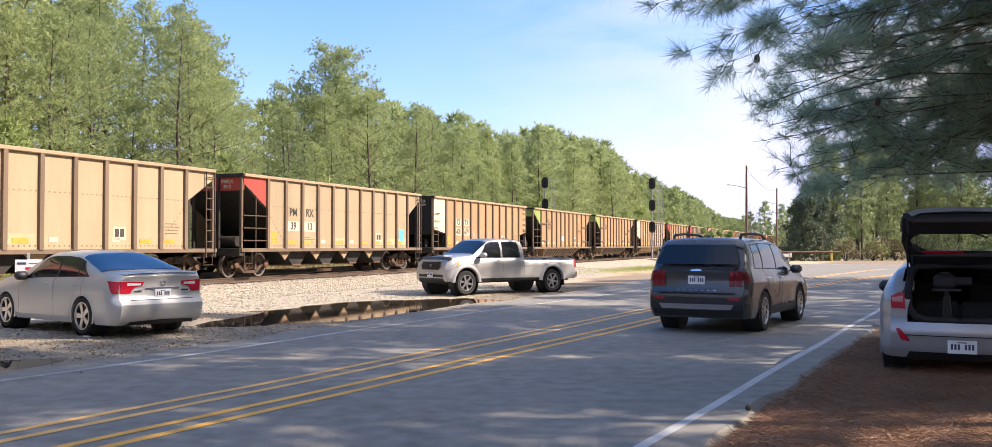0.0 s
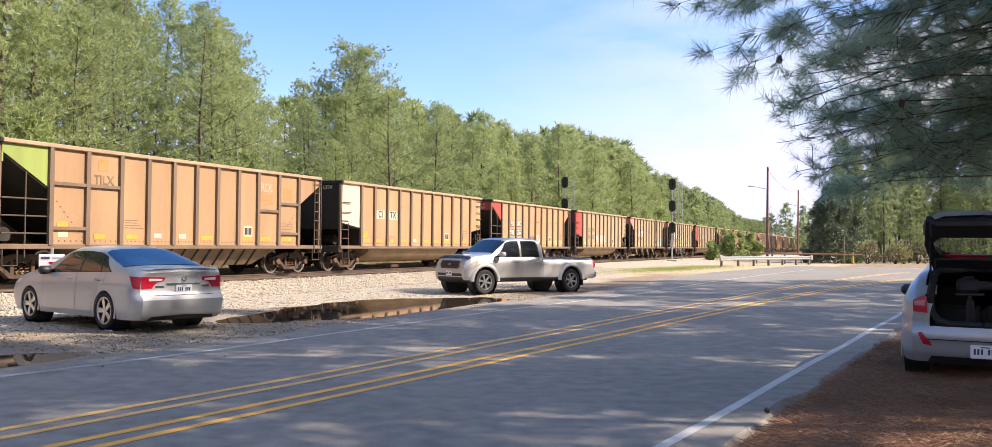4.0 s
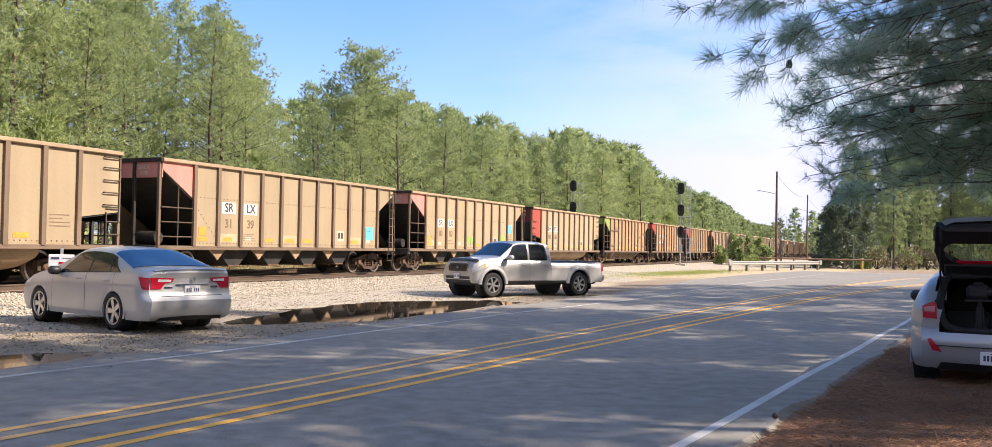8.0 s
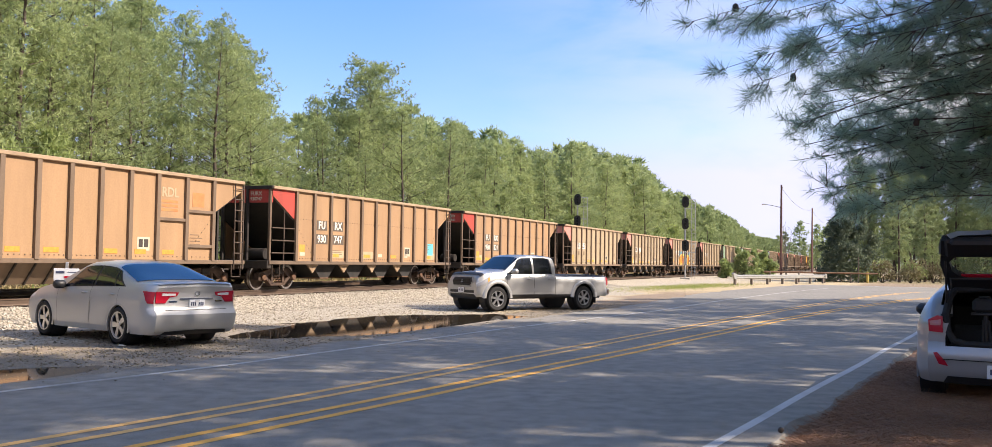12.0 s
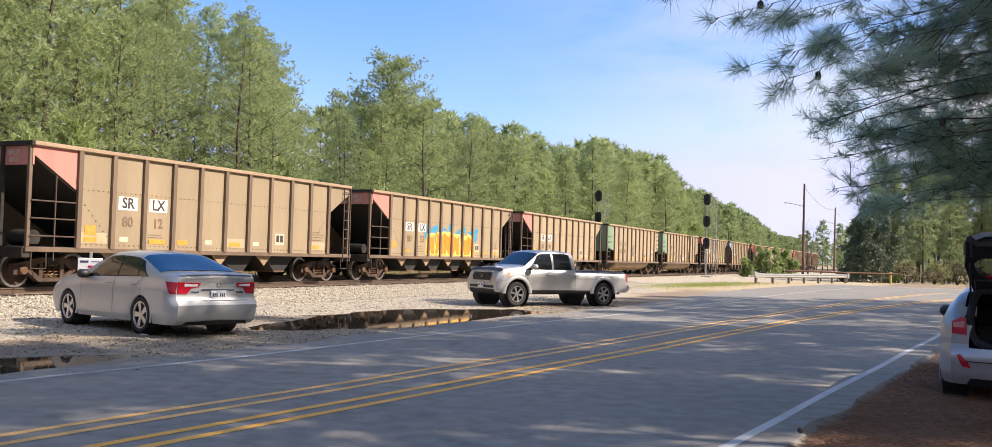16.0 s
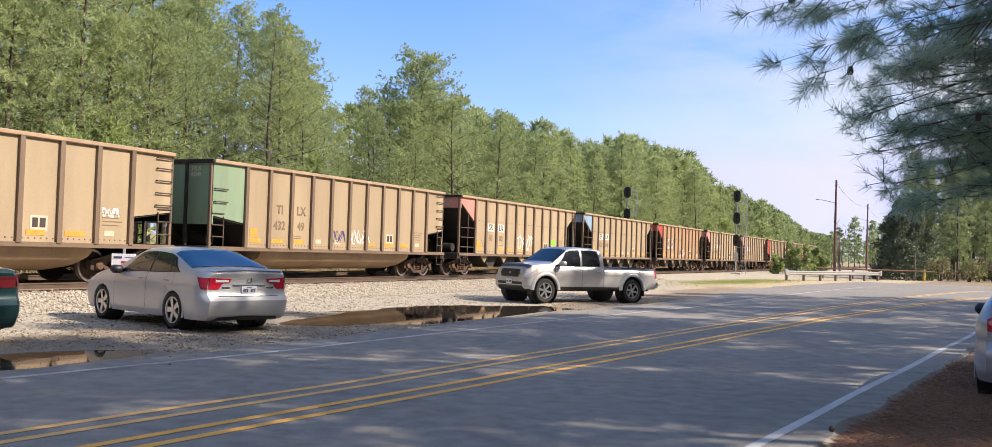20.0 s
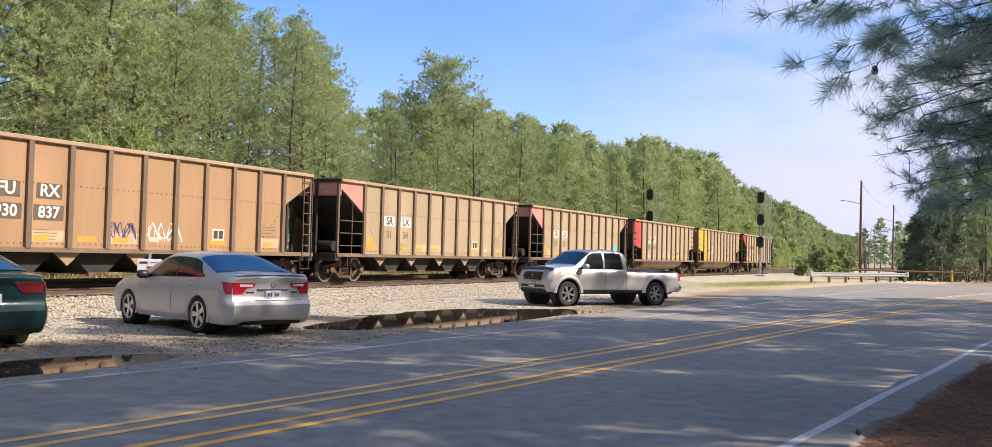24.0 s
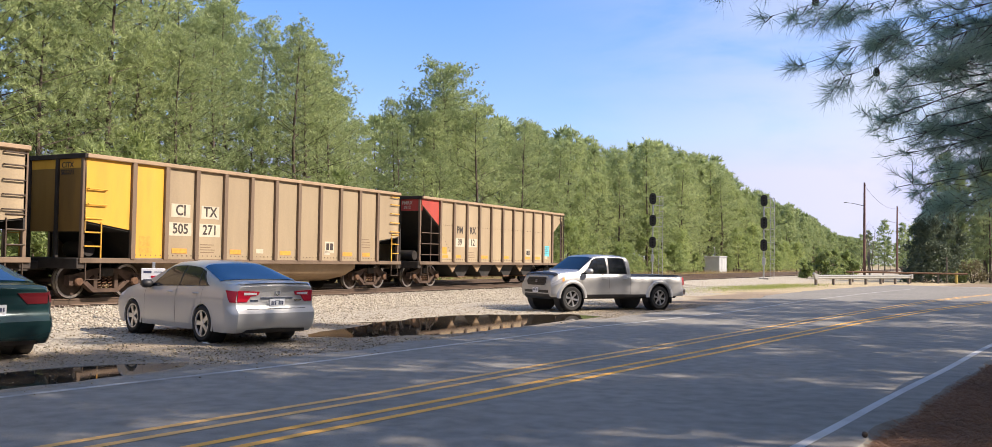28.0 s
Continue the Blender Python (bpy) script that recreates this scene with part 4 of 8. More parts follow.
def mural(car):
    """Sprayed block shapes in orange and yellow on a blue cloud."""
    r = random.Random(5)
    cloud = Shape()
    for k in range(70):
        cx, cz = 4.6 + 5.6 * r.random(), 1.95 + 0.5 * r.random() ** 2
        rad = r.uniform(0.05, 0.2)
        cloud.add([(cx + rad * math.cos(a), -HALF - 0.0055 - k * 0.00002, cz + rad * math.sin(a)) for a in (j * 0.6283 for j in range(10))], [tuple(range(10))])
    tagged(part("graffiti", cloud, SPRAY["blue"], car, "blue sprayed cloud"), kind="stuff")
    for k in range(6):
        x0 = 4.75 + k * 0.86
        lean = 0.12 * math.sin(k * 2.1)
        o = [(x0 - 0.06, SILL + 0.06), (x0 + 0.84, SILL + 0.04), (x0 + 0.86 + lean, 2.16 + 0.08 * math.sin(k)), (x0 + 0.06 + lean, 2.2 - 0.06 * math.cos(k * 1.7))]
        part("graffiti", Shape().prism(o, "y", -HALF - 0.010 - 0.0006 * k, -HALF - 0.007), SPRAY["yellow"], car, "pale yellow letter outline")
        c = Vector((sum(p[0] for p in o) / 4, sum(p[1] for p in o) / 4))
        i = [((p[0] - c.x) * 0.86 + c.x, (p[1] - c.y) * 0.88 + c.y) for p in o]
        part("graffiti", Shape().prism([i[0], ((i[0][0] * 2 + i[1][0]) / 3, i[0][1] + 0.02), (c.x - 0.06, i[0][1] + 0.26), ((i[0][0] + i[1][0] * 2) / 3, i[1][1] + 0.02), i[1], i[2], (c.x + 0.12, i[2][1] - 0.16), i[3]], "y", -HALF - 0.0165 - 0.0006 * k, -HALF - 0.014), SPRAY["orange"], car, "orange letter face")


# marks, number, where they stand, patch behind them, kind, paint, tone, extra
TRAIN = (
    ("", "", "hopper", "pink", "tan", "plain"), ("PMRX", "3913", "hopper", "red", "tan", "cyan_panel"), ("CITX", "400679", "tub", "cream", "orange", "outline"),
    ("TILX", "48645", "ribbed", "green", "orange", "oval"), ("TILX", "", "ribbed", "green", "orange", ""), ("CITX", "", "tub", "cream", "orange", ""),
    ("FURX", "932256", "hopper", "red", "orange", "white_tag"), ("CEFX", "43156", "tub", "red", "tan", "white_block"), ("SRLX", "3139", "hopper", "pink", "tan", "blue_panel"),
    ("SRLX", "8082", "hopper", "pink", "tan", "lime"), ("HRPX", "981636", "tub", "red", "tan", ""), ("TILX", "", "ribbed", "green", "orange", ""),
    ("FURX", "930747", "hopper", "red", "orange", "cyan_panel"), ("FURX", "930821", "hopper", "red", "orange", ""), ("SRLX", "8038", "hopper", "pink", "tan", ""),
    ("SRLX", "8012", "hopper", "pink", "tan", ""), ("SRLX", "8053", "hopper", "pink", "tan", "mural"), ("SRLX", "3098", "hopper", "pink", "tan", ""),
    ("TILX", "43288", "tub", "teal", "tan", "navy_tag"), ("TILX", "43249", "tub", "teal", "tan", "white_tag"), ("SRLX", "3080", "hopper", "pink", "tan", "white_big"),
    ("SRLX", "432148", "hopper", "blue", "tan", ""), ("FURX", "930837", "hopper", "red", "orange", "white_tag"), ("SRLX", "3134", "hopper", "pink", "tan", ""),
    ("SRLX", "3753", "hopper", "pink", "tan", "cyan_panel"), ("HRPX", "982641", "tub", "red", "tan", ""), ("CITX", "505271", "tub", "yellow", "tan", ""), ("PMRX", "3912", "hopper", "red", "tan", "cyan_panel"))
SHADES = {"red": "a faded red corner", "pink": "a bleached pink corner", "green": "a lime green corner", "teal": "a faded green corner", "yellow": "yellow end panels", "cream": "a cream corner", "blue": "a pale blue corner"}
KINDS = {"hopper": "brown ribbed coal hopper wagon with", "tub": "brown steel tub coal gondola wagon with", "ribbed": "orange-brown ribbed coal wagon with"}


def dress(car, marks, number, kind, paint, tone, extra, k):
    posts = POSTS[kind]
    a, b = (posts[1] + posts[2]) / 2, (posts[2] + posts[3]) / 2
    boxed = paint in ("pink", "blue") or marks in ("FURX", "CITX", "HRPX")
    big = marks in ("FURX", "CITX")
    zc = 2.45 if marks in ("CITX", "FURX", "PMRX", "HRPX") else (2.9 if kind == "ribbed" else 2.35)
    if marks and kind == "ribbed":
        letters_on_side(car, marks, a, 2.88, 0.36, FADED_INK)
        letters_on_side(car, number, a, 2.42, 0.34, FADED_INK)
    elif marks:
        for x, t in ((a, marks[:2]), (b, marks[2:])):
            if boxed:
                patch(car, x - 0.36, x + 0.36, zc - 0.19, zc + 0.19, DARK_PATCH if marks == "FURX" else PALE if marks == "CITX" else WHITE_STENCIL)
            letters_on_side(car, t, x, zc, 0.42, WHITE_STENCIL if marks == "FURX" else INK if boxed or marks == "PMRX" else FADED_INK)
    if number and kind != "ribbed":
        h = (len(number) + 1) // 2
        for x, t in ((a, number[:h]), (b, number[h:])):
            if big or marks == "PMRX":
                patch(car, x - 0.42, x + 0.42, zc - 0.72, zc - 0.34, DARK_PATCH if marks == "FURX" else PALE)
            letters_on_side(car, t, x, zc - 0.53, 0.40, WHITE_STENCIL if marks == "FURX" else INK if big or marks == "PMRX" else FADED_INK)
    r = random.Random(k * 7 + 1)
    for i, x in enumerate(posts[:-1]):
        if r.random() < 0.62:
            w = (posts[i + 1] - x)
            x0 = x + 0.18 + r.uniform(0, 0.1)
            if paint in ("pink", "red") and r.random() < 0.5:
                patch(car, x + 0.14, x + w - 0.14, SILL + 0.13, SILL + 0.42, DUST, "stencil_panel", 0.003)
            patch(car, x0, x0 + r.uniform(0.4, 0.66), SILL + 0.16, SILL + 0.30, ORANGE_TAPE, "reflector", 0.006)
        elif r.random() < 0.4:
            patch(car, x + 0.3, x + 0.62, SILL + 0.2, SILL + 0.34, PALE)
    patch(car, posts[0] + 0.25, posts[0] + 0.62, SILL + 0.34, SILL + 0.62, ORANGE_TAPE, "reflector", 0.006)
    x = posts[-4] + 0.34
    patch(car, x, x + 0.5, SILL + 0.26, SILL + 0.66, PALE)
    patch(car, x + 0.06, x + 0.22, SILL + 0.36, SILL + 0.6, INK, "stencil_mark", 0.007)
    patch(car, x + 0.27, x + 0.44, SILL + 0.36, SILL + 0.6, INK, "stencil_mark", 0.007)
    for row in range(4):
        patch(car, posts[2] + 0.2, posts[2] + 0.2 + r.uniform(0.4, 0.75), (1.26 if zc < 2.5 else 1.55) + row * 0.075, (1.28 if zc < 2.5 else 1.57) + row * 0.075, FADED_INK, "stencil_line", 0.004)
        patch(car, posts[-2] + 0.22, posts[-2] + 0.22 + r.uniform(0.4, 0.72), 1.55 + row * 0.1, 1.575 + row * 0.1, FADED_INK, "stencil_line", 0.004)
    # small marks on the leading end
    lettering(marks, 0.2, PALE if paint != "yellow" else INK, car, pose(-0.004, -0.9, TOP - 0.28, 0, 0, -90), "lettering")
    if number:
        lettering(number, 0.17, PALE if paint != "yellow" else INK, car, pose(-0.004, -0.9, TOP - 0.47, 0, 0, -90), "lettering")
    if extra == "mural":
        mural(car)
    if extra in ("cyan_panel", "blue_panel"):
        patch(car, posts[-2] + 0.3, posts[-2] + 0.85, 1.4, 1.95, SPRAY["cyan"])
    if extra == "lime":
        patch(car, posts[-3] + 0.3, posts[-3] + 0.75, 1.5, 1.9, SPRAY["lime"], "graffiti")
        scrawl(car, posts[4] + 0.2, 1.3, 0.8, 0.5, SPRAY["lime"], 3)
        patch(car, posts[-2] + 0.25, posts[-2] + 0.75, 2.0, 2.5, SPRAY["cyan"])
    if extra == "white_tag":
        scrawl(car, posts[5] + 0.2, 1.25, 1.3, 0.6, SPRAY["white"], 4)
        scrawl(car, posts[4] + 0.1, 1.3, 0.9, 0.5, SPRAY["navy"], 6)
    if extra == "white_big":
        scrawl(car, posts[4] + 0.3, 1.2, 2.2, 0.95, SPRAY["white"], 8, 0.03)
        patch(car, posts[8] + 0.25, posts[8] + 0.85, 1.6, 1.95, SPRAY["lime"], "graffiti")
    if extra == "white_block":
        for i in range(4):
            x = posts[4] + 0.25 + i * 0.38
            part("graffiti", Shape().prism([(x, 1.3), (x + 0.33, 1.33), (x + 0.36, 1.95), (x + 0.16, 2.02), (x + 0.04, 1.9)], "y", -HALF - 0.007, -HALF - 0.004), SPRAY["grey"], car, "grey sprayed block letters")
        scrawl(car, posts[3] + 0.2, 1.3, 0.7, 0.7, SPRAY["white"], 9)
    if extra == "outline":
        for i in range(3):
            scrawl(car, posts[3 + i * 2] + 0.1, 1.2, 1.7, 0.9, SPRAY["grey"], 20 + i, 0.014)
    if extra == "oval":
        patch(car, posts[4] + 0.2, posts[4] + 0.75, 1.5, 1.85, SPRAY["white"], "graffiti")
    if extra == "navy_tag":
        for i in range(4):
            scrawl(car, posts[4] + 0.1, 1.5 + 0.22 * i, 0.75, 0.16, SPRAY["navy"], 30 + i, 0.02)
        scrawl(car, posts[9] + 0.2, 1.75, 0.6, 0.3, SPRAY["white"], 40)
    if kind == "ribbed":
        patch(car, posts[1] + 0.42, posts[1] + 0.78, 3.14, 3.48, FADED_ORANGE, "faded_emblem", 0.003)
        letters_on_side(car, "RDL", posts[-3] + 0.55, 3.12, 0.40, DUST)
        for row in range(3):
            patch(car, posts[-3] + 0.2, posts[-3] + 0.9, 2.55 + row * 0.13, 2.63 + row * 0.13, FADED_ORANGE, "emblem_stripe", 0.004)
        patch(car, posts[-2] + 0.3, posts[-2] + 0.85, 2.75, 3.2, FADED_ORANGE, "faded_patch", 0.003)


def wagon_pose(k, t):
    p = tk(START + PITCH * k - SPEED * t, TRACK_LAT, RAIL_TOP)
    return Matrix.LocRotScale(p, Euler((0, 0, math.pi / 2 - TURN)), None)


WAGON_LIST = []


def build_train():
    for row, (marks, number, kind, paint, tone, extra) in enumerate(TRAIN):
        k = row - 1
        car = copy_thing(wagon_template(kind, paint, tone), wagon_pose(k, 0))
        tagged(car, f"{KINDS[kind]} {SHADES[paint]}" + (" and graffiti" if extra == "mural" else ""), "coal wagon", "wagons of the coal train")
        dress(car, marks, number, kind, paint, tone, extra, k)
        WAGON_LIST.append((k, car))


def drop_templates():
    for root in [BOGIE, *WAGONS.values()]:
        for ob in [*root.children_recursive, root]:
            bpy.data.objects.remove(ob)


build_train()
drop_templates()


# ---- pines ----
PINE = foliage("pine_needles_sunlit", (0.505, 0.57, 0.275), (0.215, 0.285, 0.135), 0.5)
# darker needle copy for the roadside pines that stand out of view
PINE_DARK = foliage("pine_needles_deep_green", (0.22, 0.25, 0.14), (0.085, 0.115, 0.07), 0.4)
# darker copy of PINE: the shade of the grove is put into the colour
GROVE = foliage("shaded_grove_pine_needles", (0.36, 0.42, 0.20), (0.15, 0.205, 0.10), 0.4)
SHRUB = foliage("young_pine_needles", (0.46, 0.53, 0.22), (0.20, 0.27, 0.11), 0.45)
CEDAR = foliage("cedar_leaves", (0.17, 0.21, 0.13), (0.075, 0.105, 0.07), 0.3)
BUSH = foliage("bush_leaves", (0.30, 0.265, 0.14), (0.12, 0.10, 0.06), 0.3)
DEAD = surface("bare_grey_twigs", (0.20, 0.165, 0.135), 0.9, spread=0.3)


def tufts(centres, ways, needles, length, width, seed, spread=0.9, brush=0.0):
    """Needle tufts: each a burst of narrow blades about its way; brush sets the blades along the twig."""
    g = np.random.default_rng(seed)
    c, d = np.repeat(np.asarray(centres), needles, 0), np.repeat(np.asarray(ways), needles, 0)
    v = d * (0.55 + 0.3 * g.random((len(d), 1))) + g.normal(0, spread * 0.55, d.shape)
    v /= np.linalg.norm(v, axis=1, keepdims=True) + 1e-9
    side = np.cross(v, g.normal(0, 1, v.shape))
    side /= np.linalg.norm(side, axis=1, keepdims=True) + 1e-9
    ln = length * (0.65 + 0.6 * g.random((len(v), 1)))
    w = width * (0.7 + 0.6 * g.random((len(v), 1)))
    c = c - d * brush * g.random((len(v), 1))
    a, b = c + v * ln * 0.08 - side * w * 0.5, c + v * ln * 0.08 + side * w * 0.5
    verts = np.stack([a, b, c + v * ln], 1).reshape(-1, 3)
    k = np.arange(len(v)) * 3
    return verts, np.stack([k, k + 1, k + 2], 1)


def pine_shape(seed, height, crown_from, radius, limbs, per_limb, needles, length, width, lean=0.0, taper=1.0, round_top=True):
    """Trunk and limbs as a Shape, and the points and ways of the needle tufts: flat sprays at the limbs' ends."""
    g = random.Random(seed)
    wood = Shape()
    pts = [Vector((lean * h * h / height + 0.12 * math.sin(h * 0.5 + seed), 0.10 * math.sin(h * 0.37 + seed * 2), h)) for h in np.linspace(0, height * 0.97, 9)]
    r0 = height * 0.009 + 0.03
    wood.tube(pts, [r0 * (1 - 0.9 * (p.z / height)) * (1.25 if i == 0 else 1) for i, p in enumerate(pts)], 7)
    cs, ws = [], []
    for i in range(limbs):
        f = (i + g.random() * 0.8) / limbs
        h = crown_from + (height * 0.975 - crown_from) * f
        k = (h - crown_from) / (height - crown_from)
        prof = (min(1.0, (0.9 if round_top == "dome" else 0.55) + 1.6 * k) * max(0.0, 1 - k ** (2.6 if round_top == "dome" else 2.1)) ** (0.6 if round_top == "dome" else 0.72) if round_top else (1 - k) ** 0.85 + 0.06) * taper
        ln = radius * max(0.12, prof) * g.uniform(0.6, 1.15)
        az = i * 2.399 + g.uniform(-0.4, 0.4)
        rise = g.uniform(-0.05, 0.30) + 0.55 * k
        base = Vector((np.interp(h, [p.z for p in pts], [p.x for p in pts]), np.interp(h, [p.z for p in pts], [p.y for p in pts]), h))
        way = Vector((math.cos(az), math.sin(az), rise)).normalized()
        bend = Vector((0, 0, g.uniform(-0.12, 0.22) * ln))
        p1, p2 = base + way * ln * 0.5, base + way * ln + bend
        wood.tube([base, p1, p2], [0.008 + ln * 0.005, 0.007 + ln * 0.003, 0.004], 3, caps=False)
        across = Vector((-way.y, way.x, 0)).normalized()
        sprays = max(3, per_limb // 4)
        for j in range(sprays):
            q = 0.12 + 0.88 * ((j + 0.3 + 0.7 * g.random()) / sprays) ** 0.75
            c = base.lerp(p1, q * 2) if q < 0.5 else p1.lerp(p2, q * 2 - 1)
            out = (1 if j % 2 else -1) * g.uniform(0.15, 1.0) * (0.12 + 0.30 * ln * (1.15 - q))
            tip = c + across * out + way * abs(out) * 0.5 + Vector((0, 0, g.gauss(0.06, 0.10)))
            for _ in range(5):
                off = Vector((g.gauss(0, 1), g.gauss(0, 1), g.gauss(0.1, 0.6))) * 0.19
                cs.append(tip + off)
                ws.append((way * 0.4 + Vector((0, 0, 0.75)) + off.normalized() * 0.8).normalized())
    return wood, [tuple(c) for c in cs], [tuple(w) for w in ws]


def pine_tree(name, seed, height, crown_from, radius, limbs, per_limb, needles, length, width, mat, label, category="pine tree", group="", round_top=True, lean=0.0):
    wood, cs, ws = pine_shape(seed, height, crown_from, radius, limbs, per_limb, needles, length, width, lean, 1.0, round_top)
    tree = thing(name, Matrix.Identity(4), label, category, group)
    part("trunk", wood, BARK, tree, "brown scaly trunk and limbs", smooth=60)
    v, f = tufts(cs, ws, needles, length, width, seed)
    part("crown", fast_mesh("crown", v, f, mat), mat, tree)
    return tree


def plant(template, x, y, turn, size):
    t = copy_thing(template, Matrix.LocRotScale((x, y, float(ground_height(np.array(x), np.array(y))) - 0.05), Euler((0, 0, turn)), None))
    t.scale = (size, size, size)
    return t


FAR = []


def far_plant(template, x, y, turn, size):
    """Notes a tree of the distant wood; build_far() joins them."""
    FAR.append((template, x, y, turn, size))


def build_far():
    for part_name, mat, text in (("trunk", BARK, "trunks"), ("crown", PINE, "crowns")):
        vs, fs, k = [], [], 0
        for template, x, y, turn, size in FAR:
            me = next(o for o in template.children if o.name.startswith(part_name)).data
            v = np.empty(len(me.vertices) * 3, np.float32)
            me.vertices.foreach_get("co", v)
            v = v.reshape(-1, 3) * size
            c, s = math.cos(turn), math.sin(turn)
            v = np.stack([v[:, 0] * c - v[:, 1] * s + x, v[:, 0] * s + v[:, 1] * c + y, v[:, 2] + float(ground_height(np.array(x), np.array(y)))], 1)
            me.calc_loop_triangles()
            f = np.empty(len(me.loop_triangles) * 3, np.int32)
            me.loop_triangles.foreach_get("vertices", f)
            vs.append(v)
            fs.append(f.reshape(-1, 3) + k)
            k += len(v)
        # holds the unseen near-side trees too
        tagged(new("distant_wood", fast_mesh("distant_wood", np.concatenate(vs), np.concatenate(fs), mat)), f"hazy distant pine wood, {text} beyond the bend and along the line", "wood", kind="stuff")


def build_wood():
    """The pine wood behind the tracks."""
    label = "tall loblolly pine with a full sunlit green crown"
    tall = [pine_tree("pine_tree", 11 + i, h, c, r, 70, 27, 12, 0.21, 0.034, PINE, label, group="pines behind the railway") for i, (h, c, r) in
            enumerate(((14.5, 2.2, 3.4), (13.5, 1.2, 3.8), (15.5, 3.2, 3.2), (14.0, 0.9, 3.7), (12.5, 0.6, 3.9), (16.0, 4.5, 3.3)))]
    deep = [pine_tree("pine_tree", 31 + i, h, c, r, 52, 18, 8, 0.38, 0.072, PINE, label, group="pines behind the railway") for i, (h, c, r) in
            enumerate(((16.5, 5.0, 2.9), (15.0, 3.0, 3.1), (14.0, 2.0, 3.0)))]
    sparse = [pine_tree("pine_tree", 231 + i, h, c, r, 24, 12, 4, 0.9, 0.25, PINE, label) for i, (h, c, r) in
              enumerate(((16.5, 5.0, 2.9), (15.0, 3.0, 3.1), (14.0, 2.0, 3.0)))]
    low = [pine_tree("young_pine", 51 + i, h, 0.2, r, 34, 12, 6, 0.40, 0.075, SHRUB, "bushy young pine at the edge of the wood", "young pine", "young pines behind the railway", False) for i, (h, r) in
           enumerate(((4.5, 1.7), (6.0, 2.0), (3.2, 1.5)))]
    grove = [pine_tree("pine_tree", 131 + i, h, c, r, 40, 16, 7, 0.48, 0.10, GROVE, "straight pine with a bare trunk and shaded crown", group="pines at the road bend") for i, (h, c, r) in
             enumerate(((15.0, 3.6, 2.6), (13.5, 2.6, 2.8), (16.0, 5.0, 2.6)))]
    g = random.Random(3)

    def want(s):
        """Height of the wood's outline along the track."""
        return float(np.interp(s, [-40, 20, 35.5, 37.5, 40, 43.5, 46, 50, 55.5, 60, 68, 79, 87, 97, 111, 130, 155, 190, 222, 250, 400],
                               [14, 15, 14.4, 13.4, 14.2, 11.6, 10.4, 11.6, 12.4, 12.8, 12.9, 13.2, 12.3, 14.7, 14.8, 15.3, 12.8, 12.6, 11.0, 9.0, 10]))
    size = dict(zip([t.name for t in tall + deep + sparse], [14.5, 13.5, 15.5, 14.0, 12.5, 16.0] + [16.5, 15.0, 14.0] * 2))

    def fit(t, s, lat):
        """Scale that brings a tree up to the wood's outline; rows further back rise no higher against the sky."""
        top = EYE + (want(s * 33.2 / lat) - EYE) * lat / 33.2
        return (top - 0.1) * 1.03 / size[t.name]
    s = -28.0
    while s < 160:
        t = g.choice(tall if s < 72 else deep)
        lat = 32.9 + g.uniform(-1.2, 1.6) + (2.4 if 115 < s < 129 else 0.0)
        p = tk(s, lat)
        plant(t, p.x, p.y, g.uniform(0, 6.28), fit(t, s, lat) * (g.uniform(0.82, 1.0) if g.random() < 0.5 else g.uniform(0.55, 0.82)) * (1.1 if s < 36 else 1.0))
        s += g.uniform(1.4, 2.1)
    s = -30.0
    while s < 330:
        t = g.choice(tall) if s < 66 else (deep if s < 110 else sparse)[g.randrange(3)]
        lat = (36.9 if s < 160 else 33.5) + g.uniform(-1.6, 2.4)
        p = tk(s, lat)
        (plant if s < 160 else far_plant)(t, p.x, p.y, g.uniform(0, 6.28), fit(t, s, lat) * g.uniform(0.88, 1.01) * (1.15 if s < 36 else 1.0))
        s += g.uniform(1.7, 2.7) * (1 if s < 160 else 1.25)
    s = -30.0
    while s < 330:
        lat = 43.5 + g.uniform(-2, 3)
        p = tk(s, lat)
        t = (deep if s < 60 else sparse)[g.randrange(3)]
        (plant if s < 110 else far_plant)(t, p.x, p.y, g.uniform(0, 6.28), fit(t, s, lat) * g.uniform(0.82, 0.96))
        s += g.uniform(2.6, 3.8)
    s = -25.0
    while s < 190:
        p = tk(s, 30.6 + g.uniform(-0.5, 1.2))
        if not 113 < s < 128:  # the hut stands clear
            plant(low[g.randrange(3)], p.x, p.y, g.uniform(0, 6.28), g.uniform(0.6, 1.2))
        s += g.uniform(2.2, 4.2)
    # the round-topped one that stands clear of the rest
    lone = pine_tree("pine_tree", 77, 15.0, 10.2, 3.2, 60, 28, 13, 0.23, 0.036, PINE, "tall pine with a broad open rounded crown above the wood", group="pines behind the railway", round_top="dome")
    p = tk(57.6, 34.3)
    plant(lone, p.x, p.y, 0.4, 1.0)
    # far wood across the end of the line
    for k in range(26):
        p = tk(330 + g.uniform(0, 60), 24 - k * 3.2)
        far_plant(sparse[g.randrange(3)], p.x, p.y, g.uniform(0, 6.28), g.uniform(0.75, 1.0))
    # far wood beyond the poles and the bend
    for k in range(100):
        d, a = g.uniform(235, 300), radians(9 + k * 0.3)
        far_plant(sparse[2], d * math.sin(a), d * math.cos(a), g.uniform(0, 6.28), g.uniform(0.46, 0.62))
    for k in range(30):
        far_plant(low[1], 48 + k * 1.9 + g.uniform(-1, 1), 122 + g.uniform(0, 18), g.uniform(0, 6.28), g.uniform(1.0, 1.5))
    for k in range(4):
        far_plant(sparse[2], 78 + k * 4.0, 257 + g.uniform(-4, 4), g.uniform(0, 6.28), (0.75, 0.95, 0.9, 0.6)[k])
